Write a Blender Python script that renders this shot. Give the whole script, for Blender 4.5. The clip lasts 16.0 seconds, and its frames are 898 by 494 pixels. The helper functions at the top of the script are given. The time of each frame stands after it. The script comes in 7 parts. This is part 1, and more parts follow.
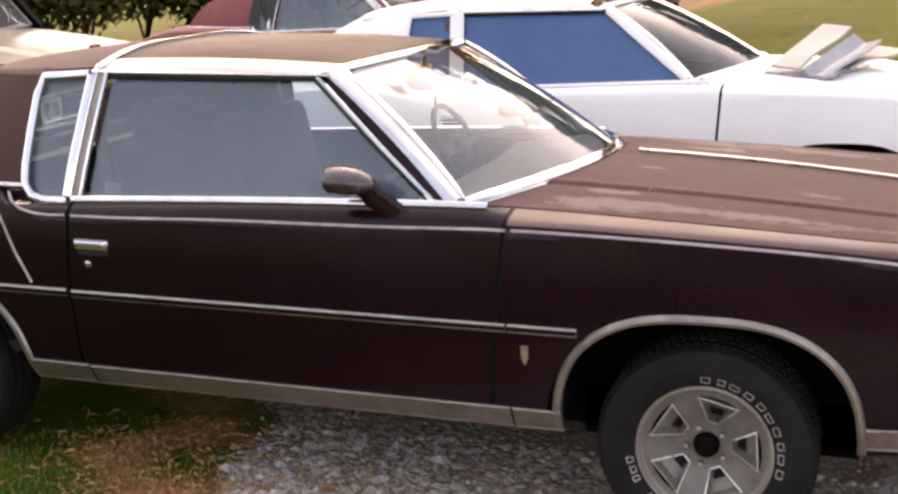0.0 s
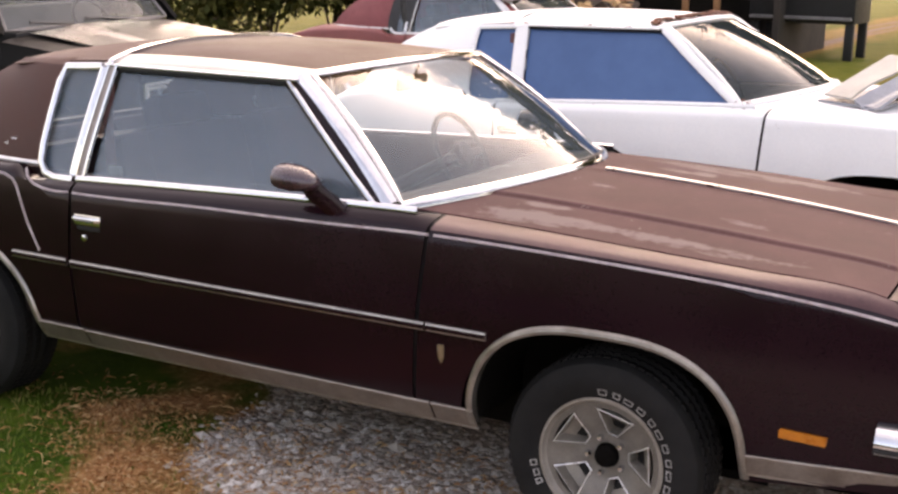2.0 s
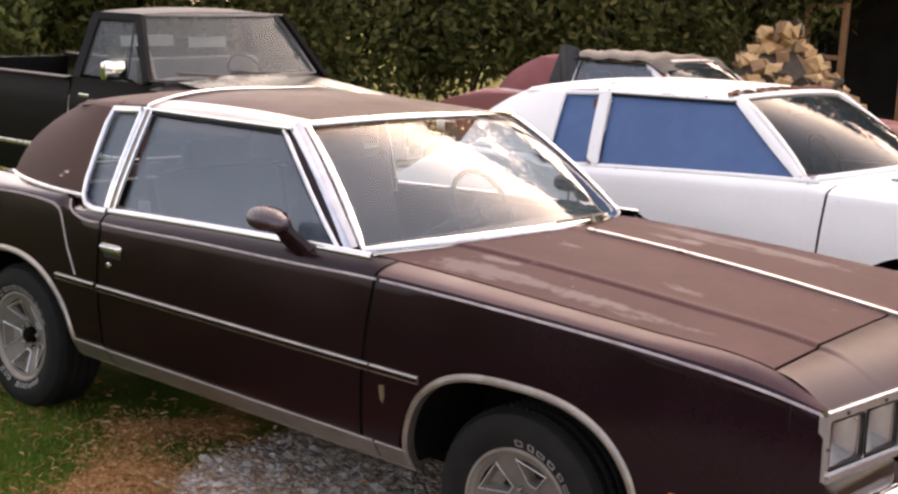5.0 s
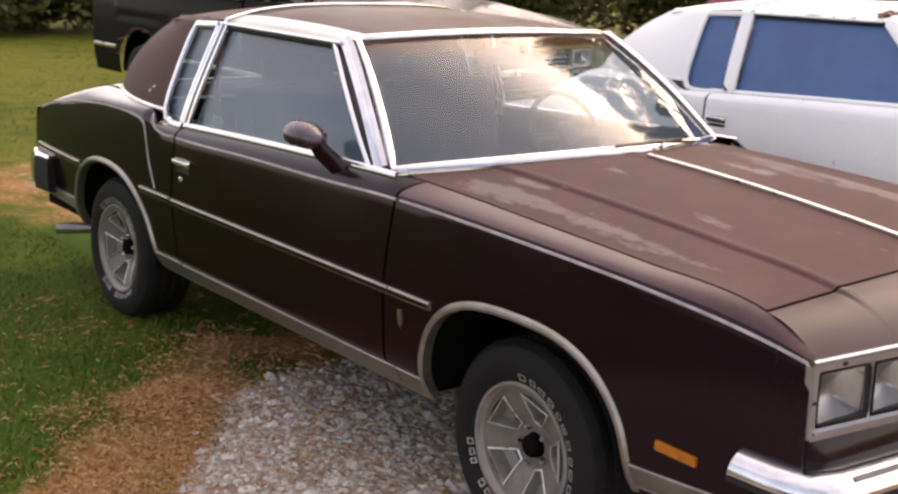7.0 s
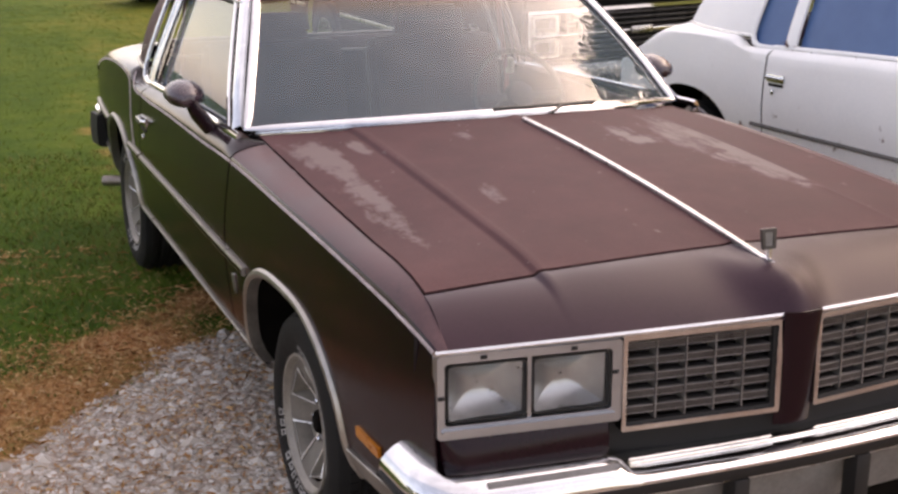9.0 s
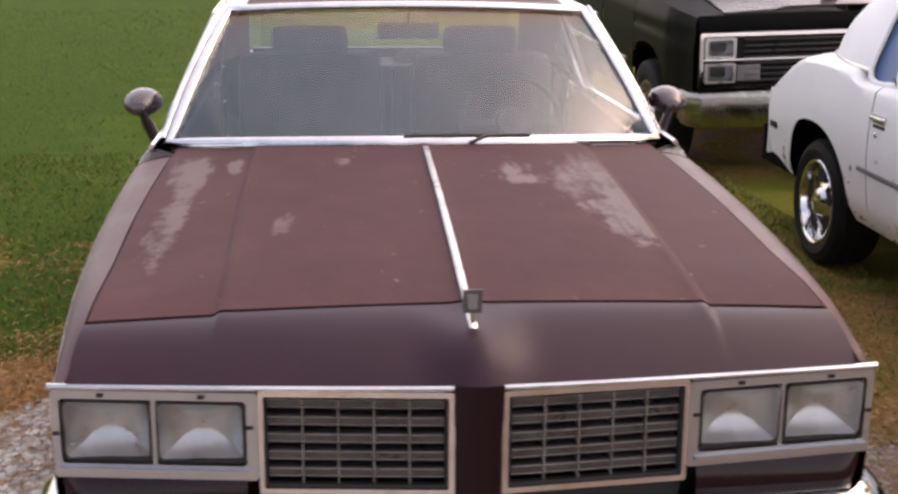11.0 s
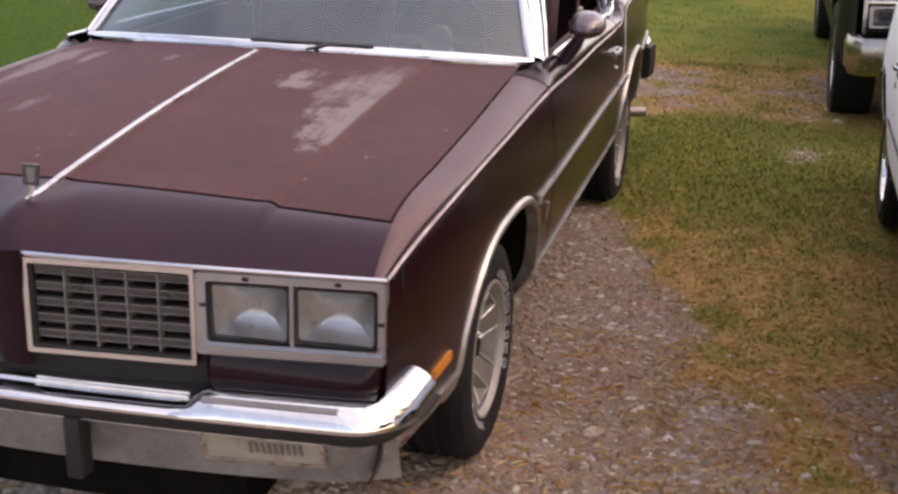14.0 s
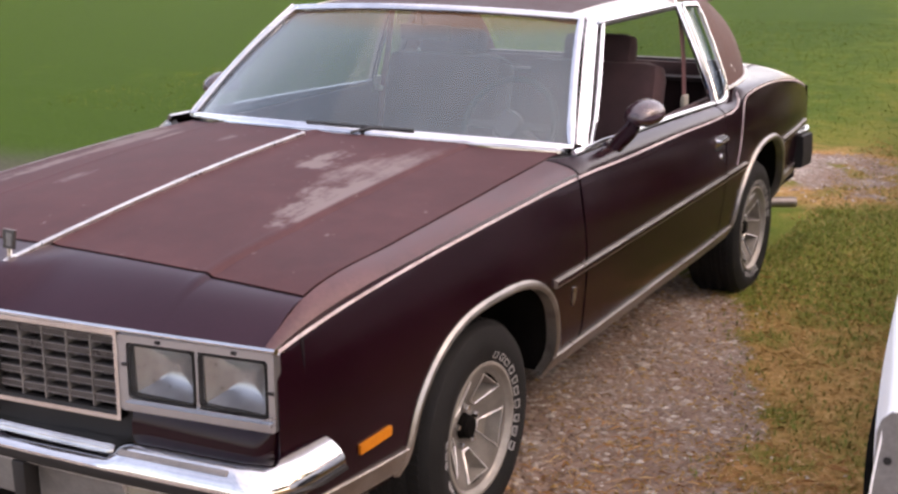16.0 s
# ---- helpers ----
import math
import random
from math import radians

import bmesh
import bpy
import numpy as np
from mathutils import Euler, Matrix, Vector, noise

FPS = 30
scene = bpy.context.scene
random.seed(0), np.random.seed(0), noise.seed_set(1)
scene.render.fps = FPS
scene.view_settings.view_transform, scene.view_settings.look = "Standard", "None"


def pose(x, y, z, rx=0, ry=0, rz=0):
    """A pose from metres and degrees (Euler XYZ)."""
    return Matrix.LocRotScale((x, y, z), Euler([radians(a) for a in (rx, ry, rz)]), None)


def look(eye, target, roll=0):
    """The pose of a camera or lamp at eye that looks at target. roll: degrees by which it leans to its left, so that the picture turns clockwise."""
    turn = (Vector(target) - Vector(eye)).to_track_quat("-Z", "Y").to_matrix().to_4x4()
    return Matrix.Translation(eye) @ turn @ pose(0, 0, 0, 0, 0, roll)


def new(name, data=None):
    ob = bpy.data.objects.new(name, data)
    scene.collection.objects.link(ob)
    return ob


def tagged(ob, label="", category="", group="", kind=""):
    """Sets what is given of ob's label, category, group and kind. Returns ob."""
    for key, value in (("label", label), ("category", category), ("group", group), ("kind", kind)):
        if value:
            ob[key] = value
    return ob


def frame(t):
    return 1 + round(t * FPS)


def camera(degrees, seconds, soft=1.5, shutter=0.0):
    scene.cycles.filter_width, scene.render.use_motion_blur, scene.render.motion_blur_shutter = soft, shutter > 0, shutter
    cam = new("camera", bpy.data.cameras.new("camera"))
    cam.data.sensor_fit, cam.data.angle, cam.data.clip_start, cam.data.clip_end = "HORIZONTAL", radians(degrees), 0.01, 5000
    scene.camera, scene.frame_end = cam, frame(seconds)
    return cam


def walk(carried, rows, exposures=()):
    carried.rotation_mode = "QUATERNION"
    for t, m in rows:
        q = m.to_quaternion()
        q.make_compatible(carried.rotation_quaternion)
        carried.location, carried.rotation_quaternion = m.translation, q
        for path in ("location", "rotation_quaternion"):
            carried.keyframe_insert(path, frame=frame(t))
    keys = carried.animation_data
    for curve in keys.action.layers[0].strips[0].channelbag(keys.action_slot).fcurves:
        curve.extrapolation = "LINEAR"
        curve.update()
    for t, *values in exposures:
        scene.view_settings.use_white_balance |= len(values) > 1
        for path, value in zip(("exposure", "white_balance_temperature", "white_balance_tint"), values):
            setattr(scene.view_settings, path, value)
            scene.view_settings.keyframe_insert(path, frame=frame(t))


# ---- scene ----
cam = camera(38.7, 16.0, 2.6, 0.3)

PATH = [
    (0, (0.465, -4.433, 1.767), (-0.167, -2.59, 1.315), -1.0),
    (0.5, (0.731, -4.455, 1.78), (0.053, -2.64, 1.284), -1.5),
    (1, (0.909, -4.344, 1.767), (0.168, -2.544, 1.312), -0.1),
    (1.5, (1.135, -4.282, 1.787), (0.276, -2.534, 1.33), -0.1),
    (2, (1.34, -4.31, 1.821), (0.416, -2.594, 1.373), 1.3),
    (2.5, (1.467, -4.295, 1.804), (0.504, -2.592, 1.388), 0.2),
    (3, (1.535, -4.186, 1.798), (0.529, -2.513, 1.366), 0.0),
    (3.5, (1.613, -4.078, 1.812), (0.561, -2.43, 1.393), 3.7),
    (4, (1.87, -3.995, 1.836), (0.689, -2.423, 1.469), 3.3),
    (6.5, (2.453, -3.711, 1.809), (1.106, -2.294, 1.384), 3.0),
    (7, (2.601, -3.25, 1.784), (1.093, -2.026, 1.306), 2.5),
    (7.5, (2.861, -2.833, 1.745), (1.258, -1.726, 1.292), 1.6),
    (8, (3.072, -2.498, 1.784), (1.43, -1.474, 1.279), 0.2),
    (10.5, (3.347, -0.669, 1.827), (1.445, -0.384, 1.276), 1.7),
    (11, (3.409, -0.291, 1.839), (1.495, -0.105, 1.29), 0.6),
    (11.5, (3.321, 0.074, 1.787), (1.397, 0.165, 1.248), 1.6),
    (12, (3.366, 0.414, 1.788), (1.458, 0.258, 1.208), 3.0),
    (12.5, (3.373, 0.724, 1.803), (1.467, 0.442, 1.267), 0.6),
    (13, (3.322, 1.027, 1.784), (1.425, 0.666, 1.263), 1.1),
    (13.5, (3.296, 1.318, 1.791), (1.451, 0.825, 1.198), 0.2),
    (14, (3.359, 1.614, 1.799), (1.53, 1.13, 1.151), 0.8),
    (14.5, (3.274, 1.825, 1.801), (1.433, 1.28, 1.242), 3.6),
    (15, (3.137, 2.005, 1.803), (1.3, 1.395, 1.299), 1.2),
    (15.5, (3.125, 2.277, 1.817), (1.367, 1.483, 1.288), 0.7),
    (16, (3.096, 2.483, 1.821), (1.414, 1.537, 1.295), -0.8),
]
EXPOSURES = [(0.0, 1.98, 9000, 28), (4.0, 1.92, 9000, 28), (7.0, 1.70, 8900, 26), (10.0, 1.66, 8700, 27), (12.5, 1.75, 8500, 28), (14.5, 1.78, 8300, 28), (16.0, 2.00, 8200, 28)]
walk(cam, [(t, look(eye, target, roll)) for t, eye, target, roll in PATH], EXPOSURES)

# ---- light ----
SUN_TURN, SUN_RISE = 110.0, 32.0     # degrees: heading of the sun from +x towards +y, and its height
world = bpy.data.worlds.new("sky")
scene.world = world
world.use_nodes = True
wn, wl = world.node_tree.nodes, world.node_tree.links
sky = wn.new("ShaderNodeTexSky")
sky.sky_type = "NISHITA"
sky.sun_disc = False
sky.sun_elevation = radians(SUN_RISE)
sky.sun_rotation = radians(90 - SUN_TURN)
sky.air_density, sky.dust_density, sky.ozone_density = 1.0, 2.0, 1.0
wn["Background"].inputs["Strength"].default_value = 0.11
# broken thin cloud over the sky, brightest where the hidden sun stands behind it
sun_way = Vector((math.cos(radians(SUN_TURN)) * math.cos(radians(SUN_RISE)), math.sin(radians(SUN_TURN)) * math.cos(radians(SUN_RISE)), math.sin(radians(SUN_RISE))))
sky_at = wn.new("ShaderNodeTexCoord").outputs["Generated"]
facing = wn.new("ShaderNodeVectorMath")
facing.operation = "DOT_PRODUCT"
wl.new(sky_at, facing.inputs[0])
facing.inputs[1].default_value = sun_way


def sky_math(op, a, b):
    m = wn.new("ShaderNodeMath")
    m.operation = op
    for i, v in enumerate((a, b)):
        if isinstance(v, (int, float)):
            m.inputs[i].default_value = v
        else:
            wl.new(v, m.inputs[i])
    return m.outputs[0]


puffs = wn.new("ShaderNodeTexNoise")
puffs.inputs["Scale"].default_value, puffs.inputs["Detail"].default_value, puffs.inputs["Roughness"].default_value = 2.6, 5.0, 0.55
flat = wn.new("ShaderNodeMapping")
flat.inputs["Scale"].default_value = (1.0, 1.0, 2.2)
wl.new(sky_at, flat.inputs["Vector"])
wl.new(flat.outputs[0], puffs.inputs["Vector"])
cover = wn.new("ShaderNodeMapRange")
cover.interpolation_type = "SMOOTHSTEP"
cover.inputs["From Min"].default_value, cover.inputs["From Max"].default_value = 0.40, 0.62
cover.inputs["To Min"].default_value, cover.inputs["To Max"].default_value = 0.55, 1.0
wl.new(puffs.outputs["Fac"], cover.inputs["Value"])
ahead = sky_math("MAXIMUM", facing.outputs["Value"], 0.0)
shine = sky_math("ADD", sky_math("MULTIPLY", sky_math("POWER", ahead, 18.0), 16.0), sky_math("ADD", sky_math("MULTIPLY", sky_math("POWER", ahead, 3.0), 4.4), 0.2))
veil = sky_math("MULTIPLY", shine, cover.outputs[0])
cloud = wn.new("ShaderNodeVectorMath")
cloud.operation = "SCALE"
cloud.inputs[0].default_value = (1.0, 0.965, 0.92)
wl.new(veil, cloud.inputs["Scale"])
haze = wn.new("ShaderNodeVectorMath")
haze.operation = "SCALE"
haze.inputs[0].default_value = (1.28, 1.56, 2.0)
wl.new(cover.outputs[0], haze.inputs["Scale"])
pale_sky = wn.new("ShaderNodeVectorMath")
wl.new(sky.outputs[0], pale_sky.inputs[0])
wl.new(haze.outputs[0], pale_sky.inputs[1])
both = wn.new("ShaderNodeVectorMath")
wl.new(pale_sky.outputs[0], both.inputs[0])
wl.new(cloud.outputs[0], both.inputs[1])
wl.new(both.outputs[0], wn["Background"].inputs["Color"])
sun_data = bpy.data.lights.new("sun", "SUN")
sun_data.energy, sun_data.angle, sun_data.color = 0.45, radians(176), (1.0, 0.985, 0.97)
sun = new("sun", sun_data)
a, b = radians(SUN_TURN), radians(SUN_RISE)
sun.matrix_world = look((30 * math.cos(a), 30 * math.sin(a), 30 * math.tan(b)), (0, 0, 0))


# ---- materials ----
def nodes_of(name):
    m = bpy.data.materials.new(name)
    m.use_nodes = True
    return m, m.node_tree.nodes, m.node_tree.links, m.node_tree.nodes["Principled BSDF"]


def tex_noise(n, l, scale, detail=4.0, rough=0.6, src=None, stretch=None):
    """A noise over object coordinates (or src)."""
    t = n.new("ShaderNodeTexNoise")
    t.inputs["Scale"].default_value = scale
    t.inputs["Detail"].default_value = detail
    t.inputs["Roughness"].default_value = rough
    if src is None:
        c = n.new("ShaderNodeTexCoord")
        src = c.outputs["Object"]
    if stretch:
        mp = n.new("ShaderNodeMapping")
        mp.inputs["Scale"].default_value = stretch
        l.new(src, mp.inputs["Vector"])
        src = mp.outputs[0]
    l.new(src, t.inputs["Vector"])
    return t.outputs["Fac"]


def ramp(n, l, fac, stops):
    r = n.new("ShaderNodeValToRGB")
    while len(r.color_ramp.elements) < len(stops):
        r.color_ramp.elements.new(0.5)
    for e, (p, c) in zip(r.color_ramp.elements, stops):
        e.position = p
        e.color = (*c, 1.0) if len(c) == 3 else c
    l.new(fac, r.inputs["Fac"])
    return r.outputs["Color"]


def calc(n, l, op, a, b=None):
    m = n.new("ShaderNodeMath")
    m.operation = op
    for i, v in enumerate((a, b)):
        if v is None:
            continue
        if isinstance(v, (int, float)):
            m.inputs[i].default_value = v
        else:
            l.new(v, m.inputs[i])
    return m.outputs[0]


def blend(n, l, fac, a, b):
    m = n.new("ShaderNodeMix")
    m.data_type = "RGBA"
    if isinstance(fac, (int, float)):
        m.inputs["Factor"].default_value = fac
    else:
        l.new(fac, m.inputs["Factor"])
    for i, v in ((6, a), (7, b)):
        if isinstance(v, tuple):
            m.inputs[i].default_value = (*v, 1.0)
        else:
            l.new(v, m.inputs[i])
    return m.outputs[2]


def smooth(n, l, v, lo, hi):
    m = n.new("ShaderNodeMapRange")
    m.interpolation_type = "SMOOTHSTEP"
    m.inputs["From Min"].default_value, m.inputs["From Max"].default_value = lo, hi
    l.new(v, m.inputs["Value"])
    return m.outputs[0]


def bump(n, l, p, height, strength, dist=0.002):
    b = n.new("ShaderNodeBump")
    b.inputs["Strength"].default_value, b.inputs["Distance"].default_value = strength, dist
    l.new(height, b.inputs["Height"])
    l.new(b.outputs[0], p.inputs["Normal"])


def plain(name, c1, c2, rough=0.5, metal=0.0, scale=6.0, fine=60.0, rough2=None, bumpy=0.0, coat=0.0, spec=0.5, dist=0.002):
    """A surface that wavers between two colours at two scales."""
    m, n, l, p = nodes_of(name)
    f = calc(n, l, "ADD", calc(n, l, "MULTIPLY", tex_noise(n, l, scale), 0.65), calc(n, l, "MULTIPLY", tex_noise(n, l, fine), 0.35))
    l.new(ramp(n, l, f, [(0.36, c1), (0.64, c2)]), p.inputs["Base Color"])
    r = n.new("ShaderNodeMapRange")
    r.inputs["From Min"].default_value, r.inputs["From Max"].default_value = 0.35, 0.65
    r.inputs["To Min"].default_value, r.inputs["To Max"].default_value = rough, rough if rough2 is None else rough2
    l.new(f, r.inputs["Value"])
    l.new(r.outputs[0], p.inputs["Roughness"])
    p.inputs["Metallic"].default_value = metal
    p.inputs["Coat Weight"].default_value = coat
    p.inputs["Coat Roughness"].default_value = 0.12
    p.inputs["Specular IOR Level"].default_value = spec
    if bumpy:
        bump(n, l, p, tex_noise(n, l, fine * 2), bumpy, dist)
    return m


def glass(name, tint, dust_reflect, dust_reflect_colour=(0.5, 0.5, 0.5), rough=0.0, ior=1.5, streaks=0.0, band=None):
    """A thin pane: tinted see-through, a mirror by its Fresnel, with a diffuse film for dust and painted-in
    reflections.
    """
    m = bpy.data.materials.new(name)
    m.use_nodes = True
    n, l = m.node_tree.nodes, m.node_tree.links
    n.remove(n["Principled BSDF"])
    out = n["Material Output"]
    tr, gl, df = n.new("ShaderNodeBsdfTransparent"), n.new("ShaderNodeBsdfGlossy"), n.new("ShaderNodeBsdfDiffuse")
    tr.inputs["Color"].default_value = (*tint, 1)
    gl.inputs["Roughness"].default_value = rough
    df.inputs["Color"].default_value = (*dust_reflect_colour, 1)
    lw = n.new("ShaderNodeLayerWeight")
    lw.inputs["Blend"].default_value = 0.5
    f0 = ((ior - 1) / (ior + 1)) ** 2
    mirror = calc(n, l, "ADD", calc(n, l, "MULTIPLY", calc(n, l, "POWER", lw.outputs["Facing"], 5.0), 1 - f0), f0)
    m1, m2 = n.new("ShaderNodeMixShader"), n.new("ShaderNodeMixShader")
    mottle = calc(n, l, "ADD", calc(n, l, "MULTIPLY", tex_noise(n, l, 3.0), 0.5), calc(n, l, "MULTIPLY", tex_noise(n, l, 9.0), 0.4))
    d = calc(n, l, "MULTIPLY", calc(n, l, "ADD", mottle, 0.55), dust_reflect)
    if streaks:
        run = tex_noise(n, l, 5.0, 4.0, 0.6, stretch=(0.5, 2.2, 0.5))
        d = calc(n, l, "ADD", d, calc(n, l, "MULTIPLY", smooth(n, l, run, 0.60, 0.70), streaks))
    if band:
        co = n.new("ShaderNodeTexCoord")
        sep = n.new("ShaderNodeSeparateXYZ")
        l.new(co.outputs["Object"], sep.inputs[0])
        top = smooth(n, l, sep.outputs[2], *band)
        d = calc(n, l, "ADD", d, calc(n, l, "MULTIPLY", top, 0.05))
        l.new(blend(n, l, top, dust_reflect_colour, (0.32, 0.19, 0.10)), df.inputs["Color"])
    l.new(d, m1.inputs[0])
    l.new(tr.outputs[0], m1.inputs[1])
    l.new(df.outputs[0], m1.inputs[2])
    l.new(mirror, m2.inputs[0])
    l.new(m1.outputs[0], m2.inputs[1])
    l.new(gl.outputs[0], m2.inputs[2])
    l.new(m2.outputs[0], out.inputs[0])
    return m


def oxidised_paint():
    """Dead, chalky maroon paint with bare grey patches of worn shape."""
    m, n, l, p = nodes_of("oxidised_maroon_paint")
    co = n.new("ShaderNodeTexCoord").outputs["Object"]
    sep = n.new("ShaderNodeSeparateXYZ")
    l.new(co, sep.inputs[0])
    x, y = sep.outputs[0], sep.outputs[1]
    big, mid, fin = tex_noise(n, l, 2.2, src=co), tex_noise(n, l, 11.0, 6.0, src=co), tex_noise(n, l, 140.0, 3.0, src=co)
    streak = tex_noise(n, l, 9.0, 5.0, src=co, stretch=(0.35, 1.6, 1.0))
    f = calc(n, l, "ADD", calc(n, l, "MULTIPLY", big, 0.5), calc(n, l, "ADD", calc(n, l, "MULTIPLY", mid, 0.3), calc(n, l, "MULTIPLY", fin, 0.2)))
    base = ramp(n, l, f, [(0.32, (0.040, 0.0146, 0.0156)), (0.5, (0.060, 0.0248, 0.0264)), (0.68, (0.082, 0.0370, 0.0386))])

    def patch(cx, cy, rx, ry, soft=0.9, grain=1.0):
        u = calc(n, l, "POWER", calc(n, l, "ABSOLUTE", calc(n, l, "DIVIDE", calc(n, l, "SUBTRACT", x, cx), rx)), 2.0)
        v = calc(n, l, "POWER", calc(n, l, "ABSOLUTE", calc(n, l, "DIVIDE", calc(n, l, "SUBTRACT", y, cy), ry)), 2.0)
        d = calc(n, l, "SUBTRACT", 1.0, calc(n, l, "ADD", u, v))
        d = calc(n, l, "ADD", d, calc(n, l, "MULTIPLY", calc(n, l, "SUBTRACT", streak, 0.5), 4.2 * grain))
        d = calc(n, l, "ADD", d, calc(n, l, "MULTIPLY", calc(n, l, "SUBTRACT", mid, 0.5), 2.6 * grain))
        d = calc(n, l, "ADD", d, calc(n, l, "MULTIPLY", calc(n, l, "SUBTRACT", scuff, 0.5), 1.4))
        return smooth(n, l, d, 0.0, soft)
    scuff = tex_noise(n, l, 45.0, 4.0, 0.7, src=co)
    edge = smooth(n, l, calc(n, l, "SUBTRACT", 0.523, y), 0.0, 0.012)
    wear = patch(-0.09, 0.455, 0.30, 0.15, 1.3, 0.62)
    for args in ((0.20, 0.475, 0.26, 0.09), (-0.15, 0.24, 0.09, 0.06), (-0.05, 0.27, 0.07, 0.07)):
        wear = calc(n, l, "MAXIMUM", wear, patch(*args))
    wear = calc(n, l, "MULTIPLY", wear, edge)
    for args in ((-0.30, -0.70, 0.24, 0.07), (0.10, -0.70, 0.34, 0.05), (0.40, -0.72, 0.22, 0.04), (-0.30, -0.56, 0.12, 0.03), (0.28, -0.41, 0.10, 0.03), (-0.25, -0.25, 0.06, 0.03)):
        wear = calc(n, l, "MAXIMUM", wear, calc(n, l, "MULTIPLY", patch(*args), 0.75))
    chips = smooth(n, l, tex_noise(n, l, 26.0, 2.0, src=co), 0.70, 0.75)
    wear = calc(n, l, "MAXIMUM", calc(n, l, "MULTIPLY", wear, 0.60), calc(n, l, "MULTIPLY", chips, 0.45))
    col = blend(n, l, wear, base, (0.21, 0.18, 0.175))
    l.new(col, p.inputs["Base Color"])
    l.new(smooth(n, l, f, 0.0, 1.0), p.inputs["Roughness"])
    mr = n.new("ShaderNodeMapRange")
    mr.inputs["To Min"].default_value, mr.inputs["To Max"].default_value = 0.54, 0.76
    l.new(f, mr.inputs["Value"])
    l.new(mr.outputs[0], p.inputs["Roughness"])
    p.inputs["Specular IOR Level"].default_value = 0.14
    bump(n, l, p, fin, 0.12, 0.001)
    return m


def rusty_paint(name, c1, c2, amount, rough=0.35, dark=(0.05, 0.018, 0.01), light=(0.22, 0.085, 0.03), coat=0.0, spec=0.5):
    """Paint with rust blooming low on the body and in scattered spots."""
    m, n, l, p = nodes_of(name)
    co = n.new("ShaderNodeTexCoord").outputs["Object"]
    sep = n.new("ShaderNodeSeparateXYZ")
    l.new(co, sep.inputs[0])
    big, mid, fin = tex_noise(n, l, 1.7, src=co), tex_noise(n, l, 7.0, 8.0, 0.7, src=co), tex_noise(n, l, 90.0, src=co)
    base = ramp(n, l, calc(n, l, "ADD", calc(n, l, "MULTIPLY", big, 0.6), calc(n, l, "MULTIPLY", fin, 0.4)), [(0.35, c1), (0.65, c2)])
    low = calc(n, l, "MULTIPLY", smooth(n, l, calc(n, l, "SUBTRACT", 1.3, sep.outputs[2]), 0.5, 1.0), 0.11)
    r = smooth(n, l, calc(n, l, "ADD", calc(n, l, "MULTIPLY", mid, 1.0), low), 0.80 - amount, 0.86 - amount)
    rust = ramp(n, l, fin, [(0.35, dark), (0.65, light)])
    l.new(blend(n, l, r, base, rust), p.inputs["Base Color"])
    rr = n.new("ShaderNodeMapRange")
    rr.inputs["To Min"].default_value, rr.inputs["To Max"].default_value = rough, 0.85
    l.new(r, rr.inputs["Value"])
    l.new(rr.outputs[0], p.inputs["Roughness"])
    p.inputs["Coat Weight"].default_value = coat
    p.inputs["Specular IOR Level"].default_value = spec
    bump(n, l, p, calc(n, l, "ADD", calc(n, l, "MULTIPLY", r, mid), calc(n, l, "MULTIPLY", fin, 0.05)), 0.25, 0.003)
    return m


